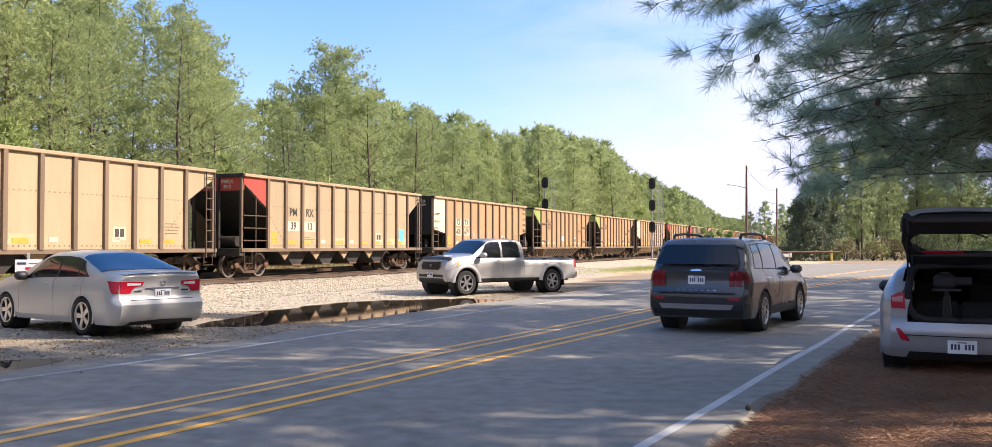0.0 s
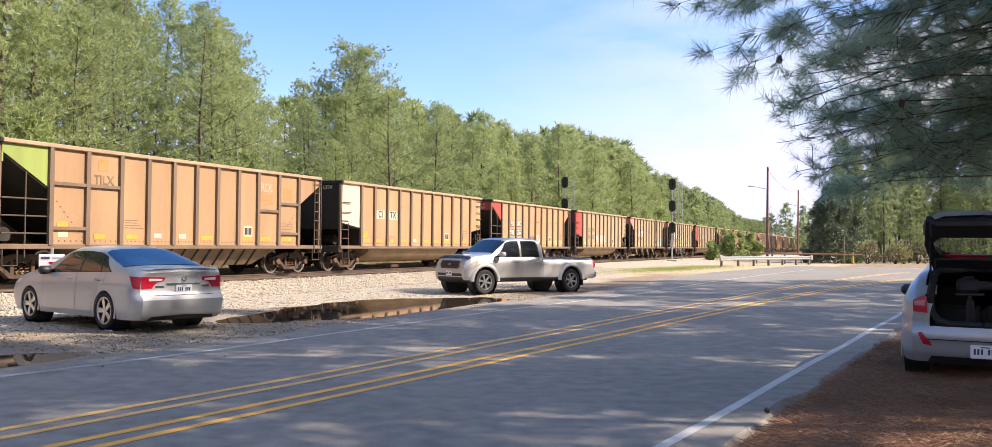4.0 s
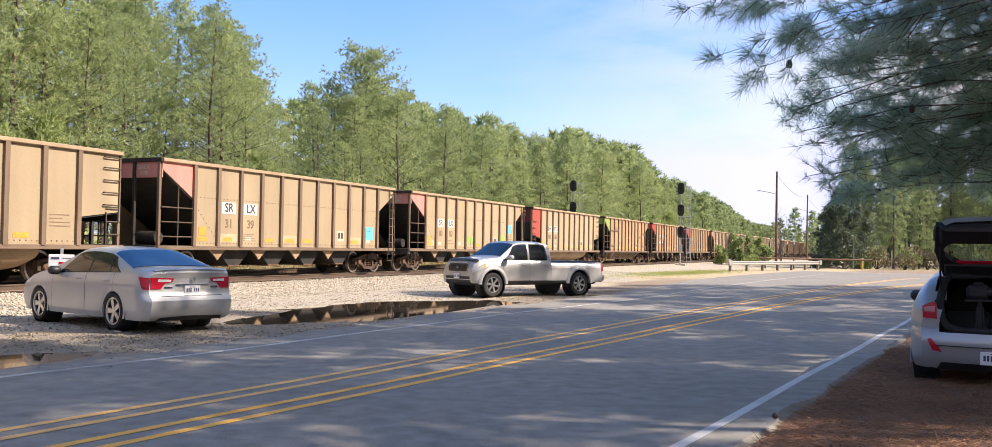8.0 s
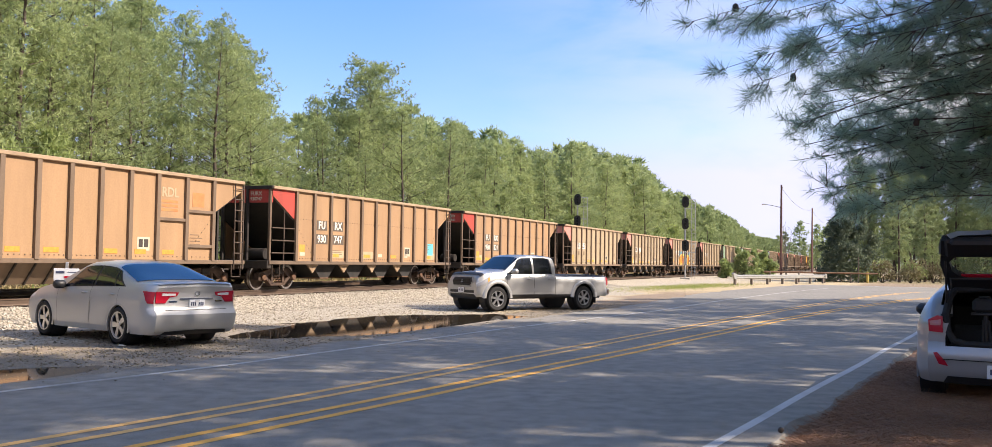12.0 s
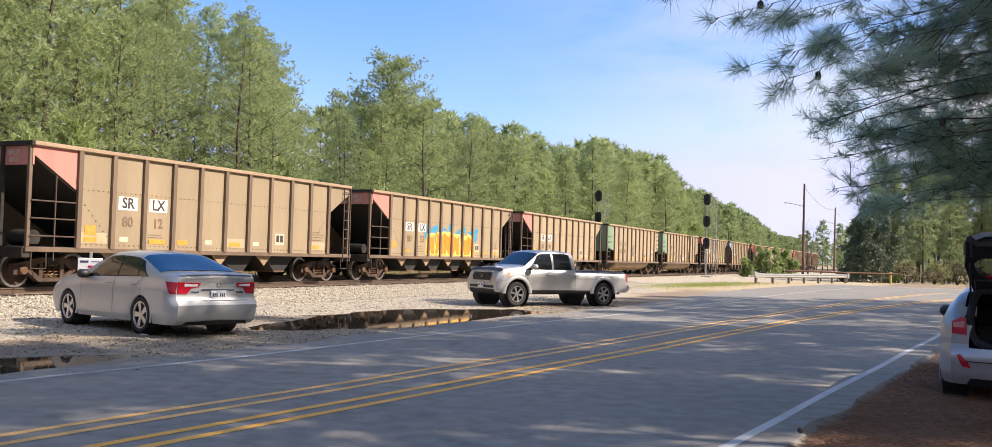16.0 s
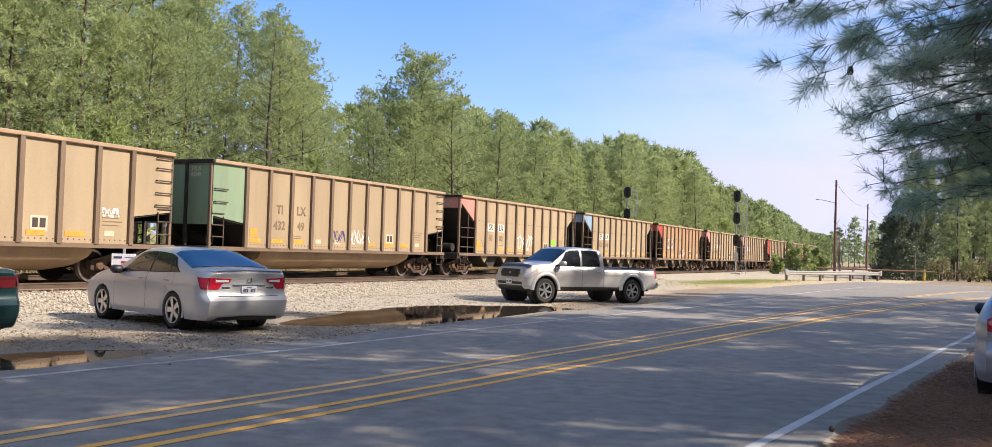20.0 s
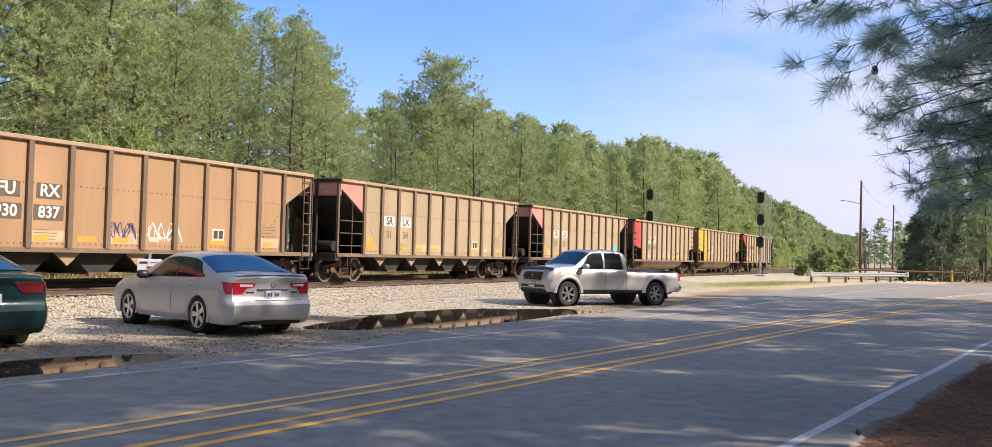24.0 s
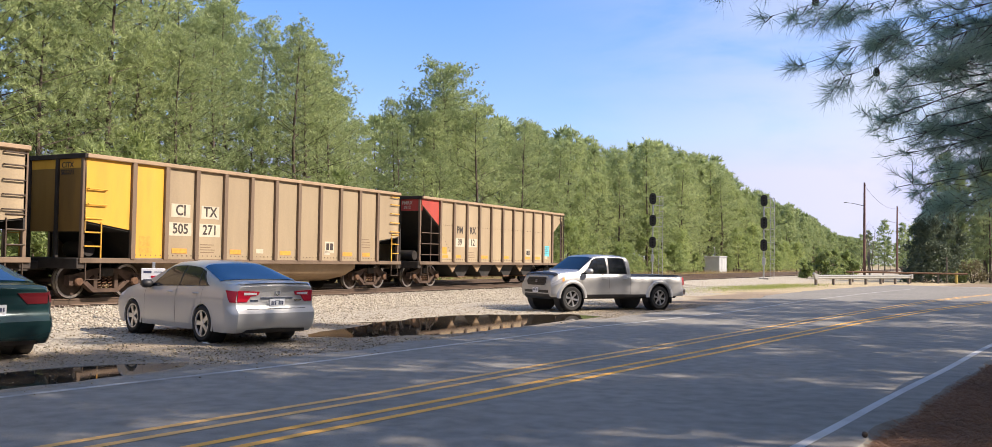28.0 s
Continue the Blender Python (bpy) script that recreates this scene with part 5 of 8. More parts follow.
    # wood on the near side of the road, out beyond the roadside pines: unseen, added to block the low sky
    for k in range(46):
        p = rd(-34 + k * 2.1 + g.uniform(-1, 1), 21 + g.uniform(0, 12))
        far_plant(sparse[k % 3] if k % 2 else low[k % 3], p.x, p.y, g.uniform(0, 6.28), g.uniform(0.8, 1.1))
    # unseen undergrowth added to darken reflections and the low sky on this side
    for k in range(60):
        p = rd(-20 + k * 1.25 + g.uniform(-0.6, 0.6), 16.5 + g.uniform(-1.2, 2.5))
        far_plant(low[k % 3], p.x, p.y, g.uniform(0, 6.28), g.uniform(1.1, 1.7))
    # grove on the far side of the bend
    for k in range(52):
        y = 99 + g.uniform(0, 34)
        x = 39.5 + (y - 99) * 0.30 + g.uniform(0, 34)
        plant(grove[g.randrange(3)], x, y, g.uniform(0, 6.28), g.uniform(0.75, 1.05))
    build_far()
    for root in tall + deep + sparse + low + grove + [lone]:
        for ob in [*root.children_recursive, root]:
            bpy.data.objects.remove(ob)


build_wood()


def build_near_pines():
    """Unseen pines added on the near roadside: they shade the road and hang over the parked car."""
    shade = [pine_tree("roadside_pine", 90 + i, h, c, r, 44, 16, 8, 0.42, 0.075, PINE_DARK, "unseen tall roadside pine, added to shade the road", group="pines along the near roadside") for i, (h, c, r) in
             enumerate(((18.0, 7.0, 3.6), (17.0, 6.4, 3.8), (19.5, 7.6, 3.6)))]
    g = random.Random(12)
    for u, o in ((-16, 4.5), (-7, 4.0), (-3, 8.0), (4, 9.5), (8, 7.4), (21, 11.5), (27, 12), (6, 14), (0, 13), (25, 6.5), (29, 9.0), (33, 6.8), (37, 10), (41, 8), (22, 14), (32, 14), (36, 4.6), (40, 5.0), (44, 5.6), (48, 6.2), (52, 9.0), (50, 12), (52, 17), (47, 17), (43, 13), (22.8, 5.2), (26.5, 8.4)):
        p = rd(u, o)
        plant(shade[g.randrange(3)], p.x, p.y, g.uniform(0, 6.28), g.uniform(0.9, 1.1))
    # more unseen pines, with high crowns, added to throw shade across the road
    high = pine_tree("roadside_pine", 97, 19.5, 11.0, 3.7, 46, 18, 10, 0.40, 0.07, PINE_DARK, "unseen tall roadside pine with a high crown, added to shade the road", group="pines along the near roadside")
    for u, o in ((13, 9.8), (17, 8.6), (11.5, 13.5), (16, 13), (9, 11.2), (20.5, 7.6), (5, 10.5), (22, 12), (7.5, 8.8), (10.5, 7.6), (3, 7.6), (14.5, 7.4)):
        p = rd(u, o)
        plant(high, p.x, p.y, g.uniform(0, 6.28), g.uniform(0.95, 1.05))
    for root in [*shade, high]:
        for ob in [*root.children_recursive, root]:
            bpy.data.objects.remove(ob)


build_near_pines()


# ---- vehicles: x forward from the rear axle, y to the car's left, z up ----
def at_axle(x, y, yaw):
    return Matrix.LocRotScale((x, y, 0), Euler((0, 0, yaw)), None)


def car_paint(name, color, metal=0.55, rough=0.28, dust=(0.3, 0.26, 0.22)):
    return surface(name, color, rough, metal, spread=0.04, scale=1.2, fine=300, bump=0.0, coat=0.35, dirt=dust, dirt_amount=0.10)


SILVER = car_paint("silver_car_paint", (0.50, 0.495, 0.485), 0.25, 0.34)
TRUCK_SILVER = car_paint("bright_silver_car_paint", (0.42, 0.415, 0.405), 0.35, 0.33)
GREY = car_paint("steel_grey_car_paint", (0.085, 0.087, 0.09), 0.35, 0.26)
HATCH_SILVER = car_paint("hatch_silver_car_paint", (0.40, 0.405, 0.42), 0.35, 0.32)
DARK_GREEN = car_paint("dark_green_car_paint", (0.010, 0.035, 0.038), 0.3, 0.2)
# the blue reflection of the sky is put into this glass colour
SKY_BLUE_GLASS = glass("rear_glass", (0.015, 0.035, 0.075))
TINTED_GLASS = surface("tinted_privacy_glass", (0.012, 0.014, 0.018), 0.05, spread=0.1, bump=0.0, spec=0.6)
GREY_LAMP = lamp_plastic("grey_lamp_glass", (0.25, 0.25, 0.26))
SEAT_CLOTH = surface("dark_seat_cloth", (0.03, 0.03, 0.032), 0.9, spread=0.2, fine=200)
SEAM = surface("dark_door_seam", (0.02, 0.02, 0.02), 0.7, spread=0.1, bump=0.0)


class Body:
    """A car's skin, lofted through cross-sections; v runs 0 to 11 from the sill to the middle of the roof."""

    def __init__(self, top, belt, rear, front, half, roof_half, sill, arches, arch_r, hub, roof_z, corner=0.42, pinch=0.15, crown=0.10, bulge=0.05):
        self.top, self.belt, self.rear, self.front, self.half, self.roof_half = top, belt, rear, front, half, roof_half
        self.sill, self.arches, self.arch_r, self.hub, self.roof_z = sill, arches, arch_r, hub, roof_z
        self.corner, self.pinch, self.crown, self.bulge = corner, pinch, crown, bulge
        self.tail_edge = []
        self.x0, self.x1 = min(x for _, x in rear), max(x for _, x in front)

    def low(self, x):
        z = self.sill
        for a in self.arches:
            d = abs(x - a)
            if d < self.arch_r:
                z = max(z, self.hub + math.sqrt(self.arch_r ** 2 - d * d))
        return z

    def wide(self, x):
        f = 1.0
        for d in (x - self.x0, self.x1 - x):
            if d < self.corner:
                f -= self.pinch * (1 - max(0, d) / self.corner) ** 2.4
        return f

    def side(self, f):
        """Half-width over the height of the flank: tucked sill, full middle, crease, rounded shoulder."""
        return 1 - 0.035 * max(0.0, (0.28 - f) / 0.28) ** 2 - 0.06 * max(0.0, (f - 0.72) / 0.28) ** 2 + 0.007 * math.exp(-((f - 0.73) / 0.035) ** 2)

    def section(self, x):
        zb, zt, w = along(self.belt, x), along(self.top, x), self.half * self.wide(x)
        c = min(1.0, max(0.0, (zt - zb - 0.08) / (self.roof_z - zb - 0.08)))
        wu, zu = (1 - c) * w * 0.90 + c * min(self.roof_half, w), zt - 0.035 * (1 - c) - self.crown * c
        pts = [(w * 0.94, zb)]
        for t in (0.25, 0.5, 0.75):
            pts.append((pts[0][0] + (wu - pts[0][0]) * t + 0.03 * c * math.sin(math.pi * t), zb + (zu - zb) * t))
        return pts + [(wu, zu), (wu * 0.86, zt - 0.35 * (zt - zu)), (wu * 0.5, zt - 0.08 * (zt - zu)), (0, zt)]

    def at(self, x, v, out=0.0):
        if v < 4:
            zb, w = along(self.belt, x), self.half * self.wide(x)
            f = float(np.interp(v, (0, 1, 2, 3, 4), (0, 0.26, 0.62, 0.88, 1)))
            zl = min(self.sill, zb - 0.06)
            y, z = w * self.side(f) + out, max(zl + f * (zb - zl), min(self.low(x), zb - 0.05))
        else:
            p = self.section(x)
            i = min(6, int(v - 4))
            f = v - 4 - i
            y, z = p[i][0] * (1 - f) + p[i + 1][0] * f, p[i][1] * (1 - f) + p[i + 1][1] * f
            dy, dz = p[i + 1][0] - p[i][0], p[i + 1][1] - p[i][1]
            ln = math.hypot(dy, dz) + 1e-9
            y, z = y + out * dz / ln, z - out * dy / ln
        kr = 1 - min(1, max(0, (x - self.x0) / 0.7))
        kf = 1 - min(1, max(0, (self.x1 - x) / 0.7))
        xx = x + kr * (along(self.rear, z) - self.x0) + kf * (along(self.front, z) - self.x1)
        if out:
            xx += -out * (kr > 0.55) + out * (kf > 0.55)
        return (xx, y, z)

    def edge(self, z):
        """Half-width of the tail at a height."""
        if not self.tail_edge:
            for v in np.arange(0, 10.6, 0.25):
                _, y, h = self.at(self.x0, v)
                self.tail_edge.append((h + v * 1e-5, max(y, 0.1)))
        return along(self.tail_edge, z)

    def tail(self, y, z):
        """The tail's rounded plan."""
        return along(self.rear, z) - self.bulge * max(0.0, 1 - (y / self.edge(z)) ** 2)

    def skin(self, out=0.0, rear_cap=True, step=0.03, v_from=0, hole=None):
        s = Shape()
        n = int((self.x1 - self.x0) / step)
        xs = [self.x0 + (self.x1 - self.x0) * i / n for i in range(n + 1)]
        vs = [v for v in (*np.arange(0, 4, 0.2), *np.arange(4, 8, 0.5), *np.arange(8, 11.01, 0.5)) if v >= v_from]
        rows = []
        for x in xs:
            left = [self.at(x, v, out) for v in vs]
            rows.append(left + [(a, -b, c) for a, b, c in left[-2::-1]])
        s.grid(rows)
        w = len(rows[0])
        if hole:
            s.f = [f for f in s.f if not hole(sum(s.v[i][0] for i in f) / 4, sum(s.v[i][2] for i in f) / 4, abs(sum(s.v[i][1] for i in f) / 4))]
        if rear_cap:
            cap = []
            for v in np.arange(v_from, 11.01, 0.25):
                _, y, z = self.at(self.x0, v, out)
                cap.append([(along(self.rear, z) - self.bulge * (1 - (k / 12) ** 2), y * k / 12, z) for k in range(-12, 13)])
            c = Shape().grid(cap)
            if hole:
                c.f = [f for f in c.f if not hole(sum(c.v[i][0] for i in f) / 4, sum(c.v[i][2] for i in f) / 4, abs(sum(c.v[i][1] for i in f) / 4))]
            s.join(c)
        s.f.append(tuple(range(len(rows) * w - w, len(rows) * w)))
        return s

    def panel(self, xa, xb, va, vb, out=0.004, nx=14, nv=6, mirror=1, across=False):
        """A piece of skin set proud; xa and xb may be functions of v."""
        s = Shape()
        rows = []
        for j in range(nv + 1):
            v = va + (vb - va) * j / nv
            a, b = (xa(v) if callable(xa) else xa), (xb(v) if callable(xb) else xb)
            row = [self.at(a + (b - a) * i / nx, v, out) for i in range(nx + 1)]
            rows.append([(x, y * mirror, z) for x, y, z in row])
        if across:
            rows = rows + [[(x, -y, z) for x, y, z in r] for r in rows[-2::-1]]
        return s.grid(rows)

    def rear_plate(self, outline, out=0.006, thick=0.02, at=None):
        """A flat outline of (y, z) laid on the tail."""
        f = at or self.tail
        ys = sorted({round(y, 4) for y, _ in outline} | {round(min(y for y, _ in outline) + (max(y for y, _ in outline) - min(y for y, _ in outline)) * k / 10, 4) for k in range(11)})
        lows, highs = [], []
        for y in ys:
            zs = []
            for (ya, za), (yb, zb) in zip(outline, outline[1:] + outline[:1]):
                if abs(yb - ya) < 1e-6:
                    if abs(y - ya) < 1e-6:
                        zs += [za, zb]
                elif min(ya, yb) - 1e-6 <= y <= max(ya, yb) + 1e-6:
                    zs.append(za + (zb - za) * (y - ya) / (yb - ya))
            lows.append((y, min(zs)))
            highs.append((y, max(zs)))
        m = len(ys)
        ring = [lows, [(a[0], a[1] + (b[1] - a[1]) / 3) for a, b in zip(lows, highs)], [(a[0], a[1] + (b[1] - a[1]) * 2 / 3) for a, b in zip(lows, highs)], highs]
        s = Shape().grid([[(f(y, z) - out, y, z) for y, z in r] for r in ring]).grid([[(f(y, z) + thick, y, z) for y, z in r] for r in ring])
        k = 4 * m
        for i in range(m - 1):
            s.f += [(i, i + 1, k + i + 1, k + i), (3 * m + i, 3 * m + i + 1, k + 3 * m + i + 1, k + 3 * m + i)]
        for i in range(3):
            s.f += [(i * m, (i + 1) * m, k + (i + 1) * m, k + i * m), (i * m + m - 1, (i + 1) * m + m - 1, k + (i + 1) * m + m - 1, k + i * m + m - 1)]
        return s


def slant(a, b):
    """x as a straight function of v between (v, x) pairs."""
    return lambda v: a[1] + (b[1] - a[1]) * (v - a[0]) / (b[0] - a[0])


def add_wheel(car, x, y, r, wide, side, style="five", rim_r=None, rim_mat=None):
    """A tyre with its rim; side 1 is the left."""
    rim_r = rim_r or r * 0.735
    h = wide / 2
    tyre = Shape().lathe([(rim_r, -h), (rim_r + 0.02, -h - 0.006), (r - 0.03, -h - 0.01), (r - 0.006, -h + 0.02), (r, -h + 0.045), (r, h - 0.045), (r - 0.006, h - 0.02), (r - 0.03, h + 0.01), (rim_r + 0.02, h + 0.006), (rim_r, h)], 36)
    w = part("wheel", tyre, BLACK_RUBBER, car, "black tyre", smooth=45, m=pose(x, y, r))
    d = side * (h - 0.02)
    rim = Shape().lathe([(rim_r, d + side * 0.02), (rim_r - 0.012, d + side * 0.022), (rim_r - 0.03, d - side * 0.01), (rim_r - 0.035, d - side * 0.09), (0.0, d - side * 0.10)], 36)
    part("rim_barrel", rim, BLACK_PLASTIC if style != "steel" else rim_mat or ALLOY, w, smooth=45)
    sp = Shape()
    n = {"five": 5, "six": 6, "ten": 10, "steel": 9}[style]
    for k in range(n):
        a = 2 * math.pi * k / n + 0.3
        wid = {"five": 0.034, "six": 0.025, "ten": 0.016, "steel": 0.02}[style]
        o = [(-wid, 0.04), (wid, 0.04), (wid * 1.45, rim_r - 0.012), (-wid * 1.45, rim_r - 0.012)]
        b = Shape().prism(o, "y", d - side * 0.03, d + side * 0.008)
        sp.join(b, Matrix.Rotation(a, 4, "Y"))
    sp.lathe([(0.0, d + side * 0.016), (0.05, d + side * 0.014), (0.06, d - side * 0.01)], 18)
    sp.lathe([(rim_r - 0.002, d + side * 0.023), (rim_r - 0.022, d + side * 0.022), (rim_r - 0.028, d + side * 0.0)], 36)
    part("rim", sp, rim_mat or ALLOY, w, "alloy wheel rim", smooth=35)
    return w


def number_plate(car, x, y, z, yaw, tilt=0.0):
    """A plate with plain bars for its characters."""
    m = pose(x, y, z, 0, tilt, yaw)
    p = part("number_plate", Shape().box(-0.008, 0.008, -0.155, 0.155, -0.077, 0.077, 0.004), PLATE_WHITE, car, "white plate with dark bars", m=m)
    s = Shape()
    for k in range(7):
        if k != 3:
            s.box(-0.011, -0.007, -0.125 + k * 0.037, -0.125 + k * 0.037 + 0.024, -0.03, 0.035)
    s.box(-0.011, -0.007, -0.05, 0.05, 0.048, 0.06)
    part("plate_bars", s, PLATE_BARS, p)


def interior(car, b, x_seats, roof=None):
    """Dark cabin seen through the glass: seats and a wheel."""
    for x in x_seats:
        for y in (-0.36, 0.36):
            s = Shape().box(x - 0.08, x + 0.06, y - 0.24, y + 0.24, 0.55, 1.12, 0.05)
            part("seat_back", s, SEAT_CLOTH, car)
            part("headrest", Shape().box(x - 0.07, x + 0.02, y - 0.12, y + 0.12, 1.15, 1.32, 0.04), SEAT_CLOTH, car)


def mirrors(car, x, y, z, mat):
    for s in (-1, 1):
        mir = Shape().box(x - 0.09, x + 0.10, s * y - 0.11, s * y + 0.11, z - 0.075, z + 0.085, 0.05)
        mir.box(x - 0.03, x + 0.05, s * (y - 0.2) - 0.08, s * (y - 0.2) + 0.1, z - 0.06, z - 0.02, 0.015)
        part("side_mirror", mir, mat, car, smooth=60)


def arch_lips(car, b, paint):
    """Rolled lips round the wheel arches."""
    for a in b.arches:
        for s in (-1, 1):
            y = b.half * b.wide(a)
            lip = Shape().grid([[(a + r * math.cos(t), s * (y + d), b.hub + r * math.sin(t)) for r, d in ((b.arch_r - 0.012, -0.05), (b.arch_r - 0.012, 0.004), (b.arch_r + 0.006, 0.009), (b.arch_r + 0.03, -0.002))]
                                for t in (-0.32 + (math.pi + 0.64) * k / 28 for k in range(29))])
            part("arch_lip", lip, paint, car, smooth=50)


def underside(car, b, z=0.2):
    part("underbody", Shape().box(b.x0 + 0.25, b.x1 - 0.25, -b.half + 0.12, b.half - 0.12, z, z + 0.22, 0.06), BLACK_PLASTIC, car)
    for a in b.arches:
        for s in (-1, 1):
            part("wheel_well", Shape().lathe([(b.arch_r + 0.02, s * (b.half - 0.03)), (b.arch_r + 0.02, s * (b.half - 0.32)), (0.0, s * (b.half - 0.32))], 24).moved(pose(a, 0, b.hub)), BLACK_PLASTIC, car)


def build_sedan(name, m, paint, label, wheel_style="five", modern=True):
    b = Body(top=((-1.07, 1.045), (-1.03, 1.085), (-0.80, 1.10), (-0.48, 1.115), (0.30, 1.385), (0.48, 1.435), (0.85, 1.465), (1.15, 1.47), (1.45, 1.452), (1.66, 1.405), (2.42, 1.06), (2.8, 1.0), (3.35, 0.90), (3.65, 0.78), (3.75, 0.68)),
             belt=((-1.07, 0.985), (-0.6, 1.015), (0.0, 1.005), (1.5, 0.965), (2.35, 0.925), (3.0, 0.86), (3.6, 0.74), (3.75, 0.62)),
             rear=((0.18, -0.90), (0.26, -0.995), (0.38, -1.045), (0.52, -1.07), (0.585, -1.06), (0.62, -1.005), (0.66, -0.975), (0.80, -0.97), (0.92, -0.985), (1.02, -1.02), (1.1, -1.03)),
             front=((0.18, 3.50), (0.4, 3.63), (0.55, 3.66), (0.7, 3.62), (0.85, 3.50)), half=0.91, roof_half=0.645, sill=0.20, arches=(0.0, 2.776), arch_r=0.362, hub=0.33, roof_z=1.47, corner=0.36, pinch=0.13, crown=0.085)
    car = thing(name, m, label, "car", "parked cars")
    part("body", b.skin(), paint, car, smooth=38)
    arch_lips(car, b, paint)
    underside(car, b)
    interior(car, b, (0.35, 1.25))
    part("windscreen", b.panel(1.66, 2.33, 8.25, 11, 0.005, 10, 5, across=True), TINTED_GLASS, car, smooth=60)
    part("rear_window", b.panel(-0.45, 0.36, 8.1, 11, 0.014, 10, 6, across=True), SKY_BLUE_GLASS, car, "rear glass with the blue sky reflection put into its colour", smooth=60)
    for s in (-1, 1):
        part("front_window", b.panel(slant((4.2, 0.98), (7.7, 0.98)), slant((4.2, 2.12), (7.7, 1.58)), 4.2, 7.7, 0.004, mirror=s), TINTED_GLASS, car, smooth=60)
        part("rear_side_window", b.panel(slant((4.2, -0.10), (7.7, 0.26)), slant((4.2, 0.92), (7.7, 0.92)), 4.2, 7.7, 0.004, mirror=s), TINTED_GLASS, car, smooth=60)
        part("window_surround", b.panel(slant((4.08, -0.17), (7.82, 0.21)), slant((4.08, 2.20), (7.82, 1.60)), 4.08, 7.82, 0.0015, 24, 8, mirror=s), BLACK_PLASTIC, car, smooth=60)
        part("quarter_bar", b.panel(slant((4.2, 0.20), (7.7, 0.30)), slant((4.2, 0.225), (7.7, 0.325)), 4.2, 7.7, 0.007, 2, 6, mirror=s), BLACK_PLASTIC, car)
        part("window_trim", b.panel(-0.06, 2.2, 4.04, 4.16, 0.008, mirror=s), BLACK_PLASTIC, car)
        part("front_door", b.panel(slant((0.5, 1.02), (4, 1.0)), slant((0.5, 2.24), (4, 2.26)), 0.5, 4.0, 0.006, 20, 8, mirror=s), paint, car, smooth=60)
        part("rear_door", b.panel(slant((0.9, 0.42), (4, 0.02)), slant((0.5, 0.995), (4, 0.975)), 0.5, 4.0, 0.006, 16, 8, mirror=s), paint, car, smooth=60)
        for x in (2.255, 1.0, 0.2):
            part("door_seam", b.panel(x - 0.0035 - (0.18 if x < 0.5 else 0), x + 0.0035 - (0.18 if x < 0.5 else 0), 1.6 if x < 0.5 else 0.5, 4.0, 0.0085, 1, 8, mirror=s), SEAM, car)
        for x in (1.12, 0.14):
            y = b.at(x, 3.3)
            h = Shape().tube([(x, y[1] * s, 0.865), (x + 0.03, (y[1] + 0.035) * s, 0.87), (x + 0.17, (y[1] + 0.035) * s, 0.87), (x + 0.2, y[1] * s, 0.865)], 0.016, 8)
            part("door_handle", h, paint, car, smooth=60)
        part("sill_moulding", b.panel(0.44, 2.33, 0.02, 0.5, 0.012, 12, 2, mirror=s), paint, car, smooth=60)
        part("headlamp", b.panel(3.25, 3.66, 3.0, 4.6, 0.006, 8, 4, mirror=s), WHITE_LAMP, car, smooth=60)
        # tail lamp wrapping the corner
        lamp = b.panel(b.x0, slant((2.2, b.x0 + 0.10), (3.5, b.x0 + 0.27)), 2.25, 3.5, 0.010, 8, 6, mirror=s) if modern else b.panel(b.x0, b.x0 + 0.22, 2.6, 3.85, 0.008, 8, 4, mirror=s)
        lampob = part("tail_lamp", lamp, RED_LAMP if modern else DARK_RED_LAMP, car, "red tail lamp", smooth=60)
        inner = 0.36 if modern else 0.30
        part("tail_lamp_inner", b.rear_plate([(s * 0.77, 0.745), (s * 0.77, 0.945), (s * inner, 0.93), (s * (inner + 0.03), 0.865), (s * (inner + 0.16), 0.845), (s * (inner + 0.24), 0.745)] if modern else [(s * 0.765, 0.80), (s * 0.765, 0.965), (s * inner, 0.96), (s * (inner + 0.16), 0.80)], 0.014), RED_LAMP if modern else DARK_RED_LAMP, lampob, smooth=None)
        if modern:
            part("reversing_lamp", b.rear_plate([(s * 0.66, 0.868), (s * 0.66, 0.915), (s * 0.42, 0.907), (s * 0.42, 0.872)], 0.020), WHITE_LAMP, lampob)
    if modern:
        part("spoiler", b.panel(b.x0 + 0.02, b.x0 + 0.16, 8.3, 11, 0.018, 3, 5, across=True), paint, car, smooth=60)
        part("boot_trim", b.rear_plate([(-0.33, 0.80), (0.33, 0.80), (0.33, 0.828), (-0.33, 0.828)], 0.018), CHROME, car, "chrome strip")
        part("badge", Shape().lathe([(0.05, 0.0), (0.052, 0.008), (0.036, 0.01), (0.034, 0.0)], 18, "x").moved(pose(-1.05, 0, 0.905)), CHROME, car)
        part("boot_seam", b.rear_plate([(-0.60, 0.618), (0.60, 0.618), (0.62, 0.626), (0.62, 0.634), (-0.62, 0.634), (-0.62, 0.626)], 0.006), SEAM, car)
        for s in (-1, 1):
            part("letter_badge", b.rear_plate([(s * 0.38, 0.755), (s * 0.53, 0.755), (s * 0.53, 0.785), (s * 0.38, 0.785)], 0.006), CHROME, car)
    part("bumper_valance", b.rear_plate([(-0.66, 0.19), (0.66, 0.19), (0.60, 0.255), (0.0, 0.275), (-0.60, 0.255)], 0.012, 0.05), BLACK_PLASTIC, car)
    number_plate(car, b.tail(0, 0.72) - 0.014, 0, 0.72, 0, -3)
    mirrors(car, 2.05, 0.97, 0.99, BLACK_PLASTIC)
    for x in (0.0, 2.776):
        for s in (-1, 1):
            add_wheel(car, x, s * 0.80, 0.33, 0.21, s, wheel_style)
    return car


